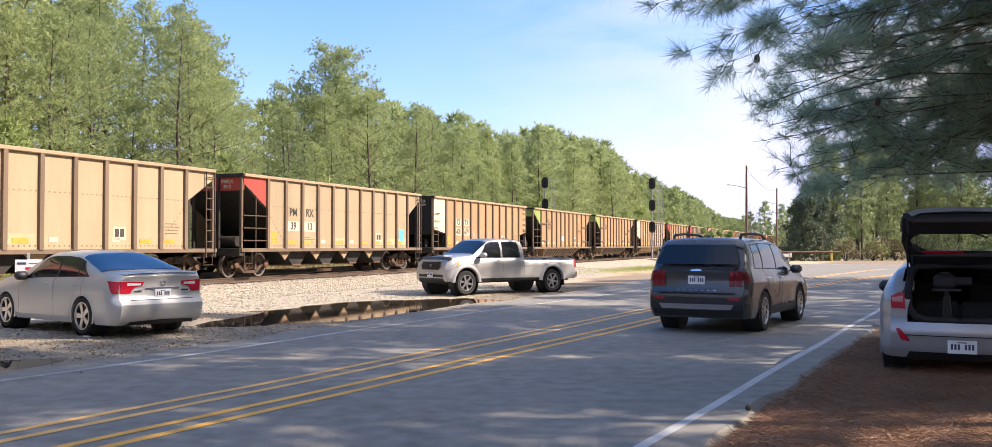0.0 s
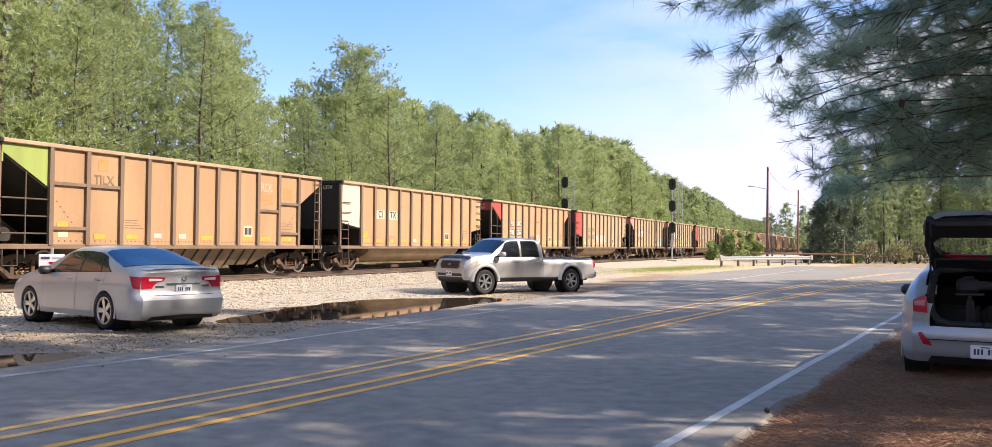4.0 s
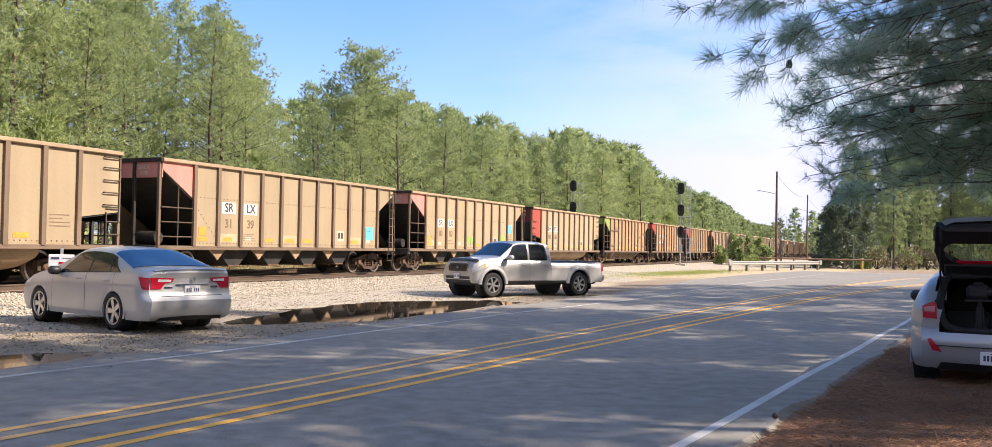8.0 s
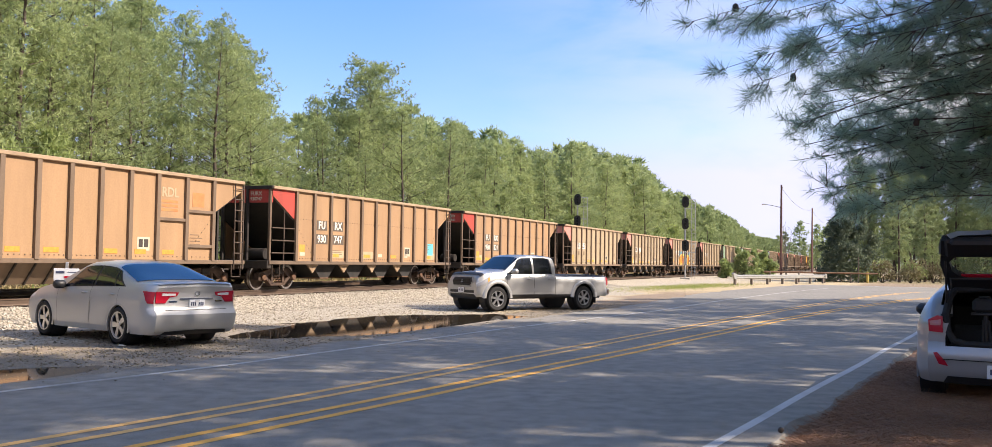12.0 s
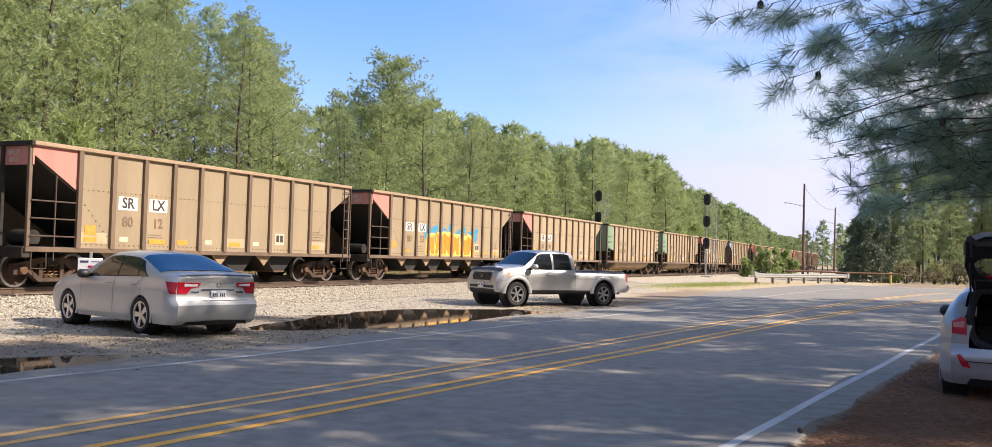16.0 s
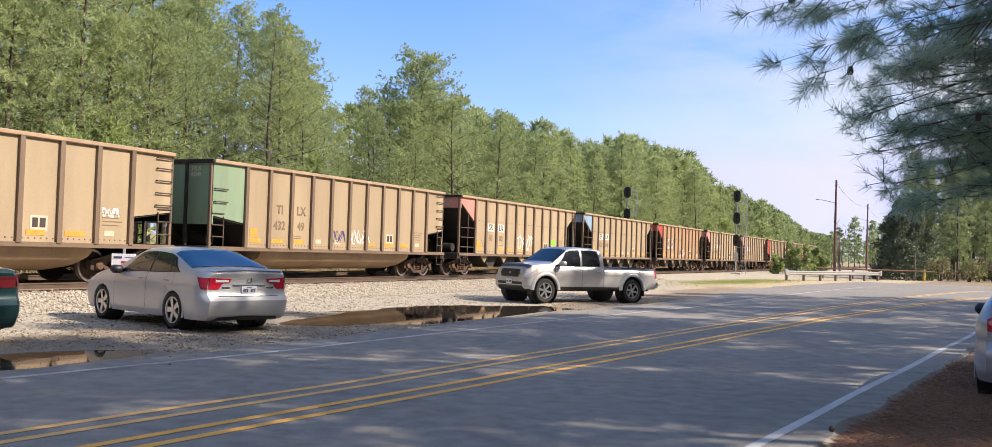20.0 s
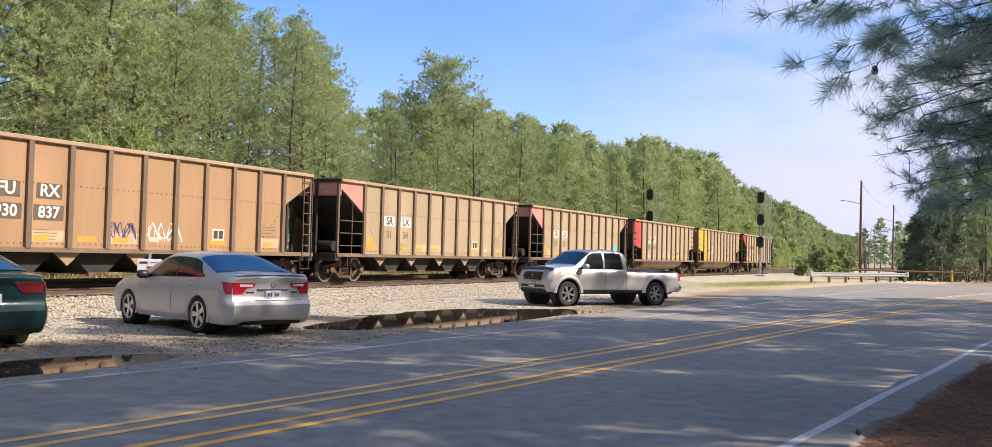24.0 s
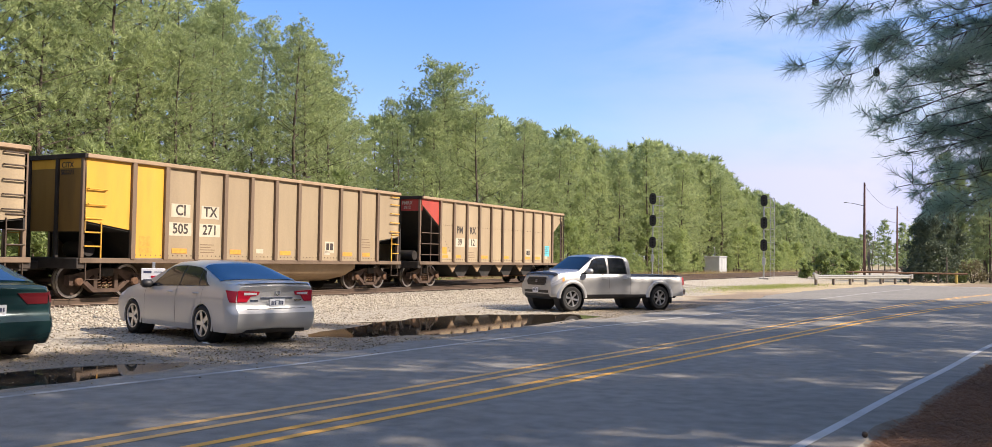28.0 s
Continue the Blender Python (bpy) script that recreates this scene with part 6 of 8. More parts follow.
build_sedan("sedan", at_axle(-6.14, 17.229, 2.4566), SILVER, "silver four-door sedan with alloy wheels parked on gravel")
build_sedan("sedan", at_axle(-9.16, 13.52, 2.52), DARK_GREEN, "dark green older sedan parked on gravel by a puddle", "steel", False)


def build_pickup():
    b = Body(top=((-1.18, 1.12), (1.18, 1.13), (1.205, 1.62), (1.27, 1.725), (1.6, 1.775), (2.2, 1.785), (2.52, 1.765), (2.66, 1.72), (3.26, 1.28), (3.36, 1.25), (3.85, 1.215), (4.12, 1.18), (4.23, 1.14), (4.29, 1.06), (4.31, 0.95)),
             belt=((-1.18, 1.06), (1.2, 1.08), (1.3, 1.14), (3.3, 1.14), (3.85, 1.10), (4.30, 0.86)),
             rear=((0.3, -1.05), (0.45, -1.14), (0.65, -1.14), (0.68, -1.10), (1.2, -1.10), (1.8, -1.10)), front=((0.35, 4.20), (0.5, 4.30), (0.75, 4.31), (0.95, 4.29), (1.1, 4.22)),
             half=0.925, roof_half=0.735, sill=0.43, arches=(0.0, 3.57), arch_r=0.47, hub=0.40, roof_z=1.78, corner=0.26, pinch=0.11, crown=0.07, bulge=0.0)
    car = thing("pickup_truck", at_axle(2.29, 32.334, 3.7695), "silver four-door pickup truck parked on the sandy lot", "pickup truck", "parked cars")
    p = TRUCK_SILVER
    part("body", b.skin(), p, car, smooth=38)
    underside(car, b, 0.36)
    interior(car, b, (1.6, 2.35))
    part("windscreen", b.panel(2.69, 3.22, 8.2, 11, 0.006, 10, 5, across=True), TINTED_GLASS, car, smooth=60)
    part("bed", Shape().box(-1.0, 1.12, -0.72, 0.72, 1.10, 1.136), BLACK_PLASTIC, car)
    part("cab_window", b.rear_plate([(-0.5, 1.25), (0.5, 1.25), (0.45, 1.6), (-0.45, 1.6)], 0.006, 0.02, at=lambda y, z: 1.21), TINTED_GLASS, car)
    for s in (-1, 1):
        part("window_surround", b.panel(slant((4.12, 1.345), (7.85, 1.41)), slant((4.12, 3.22), (7.85, 2.74)), 4.12, 7.85, 0.002, 24, 8, mirror=s), BLACK_PLASTIC, car, smooth=60)
        part("door_pillar", b.panel(2.10, 2.17, 4.0, 7.85, 0.006, 2, 8, mirror=s), p, car, smooth=60)
        part("front_window", b.panel(slant((4.25, 2.18), (7.7, 2.18)), slant((4.25, 3.14), (7.7, 2.72)), 4.25, 7.7, 0.005, mirror=s), TINTED_GLASS, car, smooth=60)
        part("rear_side_window", b.panel(slant((4.25, 1.40), (7.7, 1.46)), slant((4.25, 2.08), (7.7, 2.08)), 4.25, 7.7, 0.005, mirror=s), TINTED_GLASS, car, smooth=60)
        part("front_door", b.panel(2.13, slant((0.5, 3.05), (4, 3.25)), 0.5, 4.0, 0.006, 20, 8, mirror=s), p, car, smooth=60)
        part("rear_door", b.panel(slant((0.5, 1.28), (4, 1.26)), 2.11, 0.5, 4.0, 0.006, 16, 8, mirror=s), p, car, smooth=60)
        for x in (1.235, 2.12, 3.2):
            part("door_seam", b.panel(x - 0.005, x + 0.005, 0.1, 4.0 if x > 1.3 else 4.05, 0.0085, 1, 8, mirror=s), SEAM, car)
        for x in (2.22, 1.36):
            y = b.at(x, 3.2)
            part("door_handle", Shape().tube([(x, y[1] * s, 1.0), (x + 0.03, (y[1] + 0.04) * s, 1.0), (x + 0.18, (y[1] + 0.04) * s, 1.0), (x + 0.21, y[1] * s, 1.0)], 0.018, 8), p, car, smooth=60)
        part("rocker_panel", b.panel(0.52, 3.06, -0.0, 0.4, 0.004, 12, 2, mirror=s), BLACK_PLASTIC, car)
        part("bed_rail", b.panel(-1.1, 1.16, 4.3, 7.6, 0.012, 10, 3, mirror=s), BLACK_PLASTIC, car, "black bed rail cap")
        part("side_moulding", b.panel(1.3, 3.05, 0.9, 1.3, 0.012, 12, 2, mirror=s), p, car)
        for a in (0.0, 3.57):
            fl = Shape()
            fl.grid([[(a + r * math.cos(t), s * y, 0.40 + r * math.sin(t)) for r, y in ((0.455, 0.88), (0.46, 0.965), (0.475, 0.972), (0.555, 0.962), (0.58, 0.918))] for t in (math.pi * k / 13 for k in range(14))])
            part("wheel_flare", fl, p, car, smooth=60)
        part("mud_flap", Shape().box(-0.52, -0.50, s * 0.84 - 0.12, s * 0.84 + 0.1, 0.2, 0.6), BLACK_PLASTIC, car)
        lamp = part("headlamp", b.panel(3.92, 4.30, 2.5, 3.75, 0.010, 8, 5, mirror=s), GREY_LAMP, car, "clear headlamp", smooth=60)
        part("indicator", b.panel(3.88, 3.96, 2.6, 3.6, 0.013, 4, 4, mirror=s), AMBER_LAMP, lamp, smooth=60)
        part("tail_lamp", b.panel(-1.18, -1.06, 1.9, 3.9, 0.008, 4, 4, mirror=s), RED_LAMP, car, smooth=60)
        part("fog_lamp", Shape().lathe([(0.0, 0.02), (0.05, 0.015), (0.06, 0.0)], 14, "x").moved(pose(4.28, s * 0.66, 0.58)), WHITE_LAMP, car)
    f = lambda z: along(b.front, z)

    def nose(name, outline, mat, out=0.01, label=""):
        n = len(outline)
        a = [(f(z) + out, y, z) for y, z in outline]
        c = [(f(z) - 0.05, y, z) for y, z in outline]
        return part(name, Shape().add(a + c, [tuple(range(n)), tuple(range(2 * n - 1, n - 1, -1))] + [(i, i + n, (i + 1) % n + n, (i + 1) % n) for i in range(n)]), mat, car, label)
    nose("grille", [(-0.46, 0.79), (0.46, 0.79), (0.53, 0.92), (0.48, 1.04), (-0.48, 1.04), (-0.53, 0.92)], BLACK_PLASTIC, 0.02, "dark grille with a silver surround")
    nose("grille_surround", [(-0.50, 0.74), (0.50, 0.74), (0.59, 0.92), (0.53, 1.085), (-0.53, 1.085), (-0.59, 0.92)], p, 0.012)
    for z in (0.87, 0.92, 0.97):
        nose("grille_bar", [(-0.41, z - 0.008), (0.41, z - 0.008), (0.41, z + 0.008), (-0.41, z + 0.008)], DARK_IRON, 0.026)
    nose("badge", [(-0.06, 0.90), (0.0, 0.875), (0.06, 0.90), (0.06, 0.94), (0.0, 0.965), (-0.06, 0.94)], GREY_LAMP, 0.024)
    nose("lower_intake", [(-0.70, 0.44), (0.70, 0.44), (0.66, 0.64), (-0.66, 0.64)], BLACK_PLASTIC, 0.016)
    nose("skid_plate", [(-0.7, 0.36), (0.7, 0.36), (0.74, 0.45), (-0.74, 0.45)], BLACK_PLASTIC, 0.012)
    number_plate(car, 4.34, 0, 0.64, 180)
    part("hood_deflector", b.panel(4.10, 4.24, 7.4, 11, 0.022, 5, 8, across=True), BLACK_PLASTIC, car, "dark bonnet deflector", smooth=60)
    part("hood_scoop", Shape().box(3.55, 3.95, -0.22, 0.22, 1.16, 1.24, 0.03), p, car)
    part("rear_bumper", Shape().box(-1.24, -1.08, -0.84, 0.84, 0.47, 0.68, 0.03), CHROME, car, "steel step bumper")
    mirrors(car, 2.98, 1.04, 1.24, p)
    for x in (0.0, 3.57):
        for s in (-1, 1):
            add_wheel(car, x, s * 0.80, 0.38, 0.25, s, "six", 0.252)
    part("antenna", Shape().tube([(3.45, -0.6, 1.2), (3.40, -0.6, 1.9)], 0.004, 5), BLACK_PLASTIC, car)
    return car


build_pickup()


SUV_LAMP = lamp_plastic("deep_red_lamp", (0.24, 0.008, 0.015))


def build_suv():
    b = Body(top=((-1.07, 1.13), (-1.0, 1.20), (-0.95, 1.25), (-0.74, 1.60), (-0.58, 1.665), (0.3, 1.705), (1.2, 1.695), (1.6, 1.64), (1.75, 1.59), (2.48, 1.18), (2.8, 1.11), (3.4, 1.03), (3.66, 0.9), (3.74, 0.75)),
             belt=((-1.07, 1.07), (-0.8, 1.13), (0.0, 1.12), (2.4, 1.04), (3.2, 0.95), (3.74, 0.70)),
             rear=((0.25, -0.95), (0.40, -1.04), (0.55, -1.07), (0.72, -1.07), (0.76, -1.0), (0.95, -0.97), (1.08, -1.01), (1.2, -0.98), (1.7, -0.98)), front=((0.25, 3.55), (0.5, 3.74), (0.8, 3.7), (1.0, 3.55)),
             half=0.945, roof_half=0.73, sill=0.27, arches=(0.0, 2.815), arch_r=0.41, hub=0.37, roof_z=1.705, corner=0.3, pinch=0.12, crown=0.075)
    car = thing("suv", Matrix.Identity(4), "steel grey sport utility car driving away along the road", "car")
    part("body", b.skin(), GREY, car, smooth=38)
    arch_lips(car, b, BLACK_PLASTIC)
    underside(car, b, 0.25)
    interior(car, b, (0.5, 1.4))
    part("windscreen", b.panel(1.78, 2.44, 8.2, 11, 0.006, 10, 5, across=True), TINTED_GLASS, car, smooth=60)
    slope = lambda y, z: -0.965 + (z - 1.235) * 0.58 - 0.05 * (1 - (y / 0.8) ** 2) - 0.012
    part("rear_window", b.rear_plate([(-0.76, 1.225), (0.76, 1.225), (0.645, 1.57), (-0.645, 1.57)], 0.012, 0.02, at=slope), TINTED_GLASS, car, "dark tinted rear window")
    part("badge_band", b.rear_plate([(-0.60, 1.07), (0.60, 1.07), (0.74, 1.17), (-0.74, 1.17)], 0.008, 0.02), BLACK_PLASTIC, car, "black band under the rear window")
    part("roof_spoiler", b.panel(-0.78, -0.52, 8.2, 11, 0.03, 3, 5, across=True), GREY, car, smooth=60)
    for s in (-1, 1):
        part("window_surround", b.panel(slant((4.1, -0.56), (7.75, -0.40)), slant((4.1, 2.30), (7.75, 1.73)), 4.1, 7.75, 0.002, 24, 8, mirror=s), BLACK_PLASTIC, car, smooth=60)
        part("front_window", b.panel(slant((4.2, 1.08), (7.6, 1.08)), slant((4.2, 2.26), (7.6, 1.72)), 4.2, 7.6, 0.005, mirror=s), TINTED_GLASS, car, smooth=60)
        part("rear_side_window", b.panel(slant((4.2, 0.10), (7.6, 0.14)), slant((4.2, 1.0), (7.6, 1.0)), 4.2, 7.6, 0.005, mirror=s), TINTED_GLASS, car, smooth=60)
        part("quarter_window", b.panel(slant((4.2, -0.52), (7.6, -0.36)), slant((4.2, 0.02), (7.6, 0.06)), 4.2, 7.6, 0.005, mirror=s), TINTED_GLASS, car, smooth=60)
        part("front_door", b.panel(1.06, slant((0.9, 2.3), (4, 2.38)), 0.9, 4.0, 0.006, 16, 8, mirror=s), GREY, car, smooth=60)
        part("rear_door", b.panel(slant((0.9, 0.45), (4, 0.02)), 1.045, 0.9, 4.0, 0.006, 16, 8, mirror=s), GREY, car, smooth=60)
        part("sill_cladding", b.panel(0.42, 2.39, 0.02, 0.8, 0.015, 12, 2, mirror=s), BLACK_PLASTIC, car)
        for x in (1.16, 0.16):
            y = b.at(x, 3.2)
            part("door_handle", Shape().tube([(x, y[1] * s, 0.95), (x + 0.03, (y[1] + 0.04) * s, 0.95), (x + 0.18, (y[1] + 0.04) * s, 0.95), (x + 0.21, y[1] * s, 0.95)], 0.016, 8), CHROME, car)
        lamp = part("tail_lamp", b.panel(-1.07, -0.95, 2.55, 3.95, 0.012, 5, 5, mirror=s), DARK_RED_LAMP, car, "dark red tail lamp", smooth=60)
        for y in (0.755, 0.635):
            part("lamp_bar", b.rear_plate([(s * (y + 0.05), 0.84), (s * (y + 0.05), 1.10), (s * (y - 0.05), 1.12), (s * (y - 0.05), 0.84)], 0.022, 0.04), SUV_LAMP, lamp)
        part("reflector", b.rear_plate([(s * 0.78, 0.60), (s * 0.58, 0.60), (s * 0.58, 0.635), (s * 0.78, 0.635)], 0.016), RED_LAMP, car)
        rail = Shape().tube([(-0.45, s * 0.62, 1.66), (-0.38, s * 0.62, 1.745), (0.2, s * 0.63, 1.775), (1.0, s * 0.62, 1.76), (1.3, s * 0.6, 1.69)], 0.026, 8)
        part("roof_rail", rail, BLACK_PLASTIC, car, smooth=60)
        part("headlamp", b.panel(3.35, 3.66, 3.2, 4.5, 0.006, 8, 4, mirror=s), WHITE_LAMP, car)
    part("bumper_cladding", b.rear_plate([(-0.80, 0.30), (0.80, 0.30), (0.84, 0.45), (0.84, 0.64), (-0.84, 0.64), (-0.84, 0.45)], 0.012, 0.06), BLACK_PLASTIC, car, "black lower bumper")
    part("skid_strip", b.rear_plate([(-0.62, 0.43), (0.62, 0.43), (0.68, 0.52), (-0.68, 0.52)], 0.022, 0.03), GREY_LAMP, car)
    part("tailgate_seam", b.rear_plate([(-0.7, 0.715), (0.7, 0.715), (0.7, 0.725), (-0.7, 0.725)], 0.005), SEAM, car)
    part("badge", b.rear_plate([(-0.10, 1.10), (0.10, 1.10), (0.10, 1.135), (-0.10, 1.135)], 0.01), CHROME, car)
    letters = Shape()
    for k in range(7):
        y = -0.33 + k * 0.11
        letters.join(b.rear_plate([(y - 0.02, 0.745), (y + 0.02, 0.745), (y + 0.02, 0.765), (y - 0.02, 0.765)], 0.006))
    part("badge_bars", letters, CHROME, car)
    number_plate(car, b.tail(0, 0.94) - 0.014, 0, 0.94, 0)
    mirrors(car, 2.1, 1.03, 1.08, GREY)
    part("antenna_fin", Shape().prism([(-0.3, 1.68), (-0.12, 1.685), (-0.22, 1.75), (-0.27, 1.75)], "y", -0.02, 0.02), GREY, car)
    for k, x in enumerate((0.0, 2.815)):
        for s in (-1, 1):
            add_wheel(car, x, s * 0.83, 0.37, 0.23, s, "ten", 0.25)
    return car


SUV = build_suv()
SUV_WAY = ((0.0, 4.60, 17.45, 58.0), (0.5, 9.40, 25.15, 58.0), (1.0, 14.95, 34.25, 57.5), (1.5, 21.0, 43.7, 55.5), (2.0, 27.8, 52.2, 50.0), (2.5, 35.4, 59.5, 41.0), (3.0, 44.0, 65.3, 30.0),
           (3.5, 53.4, 69.4, 18.0), (4.5, 73.0, 73.0, 6.0), (6.0, 103.0, 75.0, 3.0), (12.0, 220.0, 80.0, 3.0), (28.0, 540.0, 96.0, 3.0))


LAMP_HIGHLIGHT = lamp_plastic("pale_red_highlight", (0.55, 0.22, 0.22))


def build_hatchback():
    b = Body(top=((-0.80, 0.93), (-0.72, 1.0), (-0.60, 1.22), (-0.46, 1.32), (-0.2, 1.39), (0.6, 1.46), (1.2, 1.455), (1.5, 1.41), (2.3, 1.03), (2.7, 0.97), (3.2, 0.88), (3.45, 0.74), (3.5, 0.65)),
             belt=((-0.80, 0.90), (-0.4, 1.02), (0.0, 1.0), (1.5, 0.94), (2.3, 0.90), (3.0, 0.84), (3.5, 0.60)),
             rear=((0.18, -0.66), (0.32, -0.76), (0.50, -0.80), (0.62, -0.79), (0.66, -0.74), (0.9, -0.76), (1.1, -0.74), (1.4, -0.74)), front=((0.2, 3.35), (0.5, 3.5), (0.8, 3.35)),
             half=0.905, roof_half=0.62, sill=0.2, arches=(0.0, 2.65), arch_r=0.355, hub=0.32, roof_z=1.46, corner=0.5, pinch=0.16, bulge=0.07)
    car = thing("hatchback", at_axle(6.17, 11.62, radians(62.0)), "silver hatchback with its tailgate open parked on pine needles", "car", "parked cars")
    p = HATCH_SILVER
    gap = lambda x, z, y: x < -0.43 and z > 0.63 and y < 0.56
    part("body", b.skin(0.0, True, hole=gap), p, car, smooth=38)
    part("cabin_lining", b.skin(-0.035, False, hole=gap), BLACK_PLASTIC, car, "black cargo lining", smooth=38)
    arch_lips(car, b, p)
    underside(car, b)
    # tail: bumper below the opening, pillars beside it
    part("bumper_valance", b.rear_plate([(-0.6, 0.19), (0.6, 0.19), (0.55, 0.28), (-0.55, 0.28)], 0.03, 0.05), BLACK_PLASTIC, car)
    part("bumper_crease", b.rear_plate([(-0.6, 0.475), (0.6, 0.475), (0.6, 0.485), (-0.6, 0.485)], 0.024, 0.03), SEAM, car)
    part("load_sill", Shape().box(-0.72, -0.5, -0.52, 0.52, 0.62, 0.67, 0.02), BLACK_PLASTIC, car)
    for s in (-1, 1):
        part("opening_seal", Shape().tube([(-0.77, s * 0.02, 0.655), (-0.765, s * 0.36, 0.66), (-0.755, s * 0.48, 0.70), (-0.745, s * 0.545, 0.8), (-0.73, s * 0.565, 1.0), (-0.60, s * 0.53, 1.21), (-0.50, s * 0.46, 1.30), (-0.46, 0, 1.325)], 0.045, 8), BLACK_RUBBER, car)
        lamp = part("tail_lamp", b.rear_plate([(s * 0.75, 0.80), (s * 0.755, 0.94), (s * 0.66, 0.99), (s * 0.60, 0.98), (s * 0.595, 0.79)], 0.030, 0.12), RED_LAMP, car, "red tail lamp")
        # pale pink piece: the highlight on the red lamp is painted as colour
        part("tail_lamp_clear", b.rear_plate([(s * 0.735, 0.875), (s * 0.74, 0.925), (s * 0.62, 0.945), (s * 0.62, 0.875)], 0.036, 0.03), LAMP_HIGHLIGHT, lamp, "pale highlight painted on the lamp")
        part("reflector", b.rear_plate([(s * 0.70, 0.55), (s * 0.66, 0.56), (s * 0.58, 0.47), (s * 0.54, 0.40), (s * 0.64, 0.42)], 0.016, 0.02), RED_LAMP, car, "red fog lamp")
        part("front_window", b.panel(slant((4.2, 0.95), (7.6, 0.95)), slant((4.2, 2.05), (7.6, 1.5)), 4.2, 7.6, 0.005, mirror=s), DARK_GLASS, car, smooth=60)
        part("rear_side_window", b.panel(slant((4.2, 0.05), (7.6, 0.1)), slant((4.2, 0.88), (7.6, 0.88)), 4.2, 7.6, 0.005, mirror=s), DARK_GLASS, car, smooth=60)
        part("front_door", b.panel(0.92, 2.2, 0.6, 4.0, 0.006, 16, 8, mirror=s), p, car, smooth=60)
        part("rear_door", b.panel(slant((0.9, 0.42), (4, 0.05)), 0.905, 0.6, 4.0, 0.006, 16, 8, mirror=s), p, car, smooth=60)
        part("rear_seat", Shape().box(0.05, 0.25, min(0, s * 0.55), max(0, s * 0.55), 0.4, 0.84, 0.05), SEAT_CLOTH, car, "dark folded rear seat back")
        part("front_seat", Shape().box(0.95, 1.12, s * 0.36 - 0.24, s * 0.36 + 0.24, 0.5, 1.1, 0.06).box(0.97, 1.07, s * 0.36 - 0.12, s * 0.36 + 0.12, 1.12, 1.32, 0.04), SEAT_CLOTH, car)
        part("strut", Shape().tube([(-0.66, s * 0.56, 1.10), (-0.92, s * 0.56, 1.64)], 0.012, 6), BLACK_PLASTIC, car)
    part("windscreen", b.panel(1.56, 2.26, 8.2, 11, 0.006, 10, 5, across=True), glass("clear_windscreen", (0.8, 0.85, 0.85), 0.01, 1.0), car, smooth=60)
    part("cargo_floor", Shape().box(-0.7, 0.1, -0.6, 0.6, 0.54, 0.6, 0.02), SEAT_CLOTH, car)
    number_plate(car, b.tail(0, 0.36) - 0.035, -0.02, 0.36, 0)
    # the tailgate, swung up on its hinges
    gate = part("tailgate", gate_frame(), BLACK_PLASTIC, car, "raised tailgate, black lining, silver skin", m=pose(-0.44, 0, 1.31, 0, 0, 0) @ pose(0, 0, 0, 0, 37, 0))
    part("gate_skin", gate_skin(), p, gate, smooth=50)
    part("gate_glass", Shape().add([(-0.115, -0.46, 0.02), (-0.115, 0.46, 0.02), (-0.67, 0.545, 0.05), (-0.67, -0.545, 0.05)], [(0, 1, 2, 3)]), glass("gate_glass", (0.75, 0.8, 0.8), 0.01, 0.9), gate)
    part("gate_brake_lamp", Shape().box(-0.30, -0.26, -0.05, 0.4, -0.02, 0.0), RED_LAMP, gate)
    part("wiper", Shape().tube([(-0.62, 0.0, 0.09), (-0.45, -0.3, 0.085)], 0.012, 6), BLACK_PLASTIC, gate)
    mirrors(car, 1.95, 0.97, 0.95, BLACK_PLASTIC)
    for x in (0.0, 2.65):
        for s in (-1, 1):
            add_wheel(car, x, s * 0.775, 0.32, 0.205, s, "ten")
    return car


def gate_frame():
    """The gate lies along -x from its hinge; a rounded frame round the window and a deep lower panel."""
    s = Shape()
    s.box(-0.27, 0.02, -0.54, 0.54, -0.04, 0.05, 0.03)
    for y in (-1, 1):
        s.prism([(-0.26, y * 0.58), (-0.26, y * 0.36), (-0.31, y * 0.44), (-0.40, y * 0.50), (-0.40, y * 0.58)], "z", -0.03, 0.05)
        s.prism([(-0.69, y * 0.60), (-0.69, y * 0.34), (-0.65, y * 0.46), (-0.55, y * 0.53), (-0.55, y * 0.60)], "z", -0.03, 0.05)
    for y in (-1, 1):
        s.prism([(0.02, y * 0.54), (-0.5, y * 0.62), (-0.95, y * 0.59), (-0.99, y * 0.48), (-0.66, y * 0.54), (-0.12, y * 0.46)], "z", -0.02, 0.06)
    s.box(-0.98, -0.66, -0.56, 0.56, -0.05, 0.06, 0.03)
    s.box(-1.0, -0.92, -0.5, 0.5, -0.09, 0.02, 0.03)
    return s


def gate_skin():
    rows = []
    for x, w, z in ((-0.64, 0.63, 0.075), (-0.74, 0.63, 0.10), (-0.88, 0.61, 0.11), (-1.0, 0.54, 0.085), (-1.03, 0.49, 0.0)):
        rows.append([(x, -w, z - 0.05), (x, -w * 0.8, z), (x, 0, z + 0.02), (x, w * 0.8, z), (x, w, z - 0.05)])
    return Shape().grid(rows)



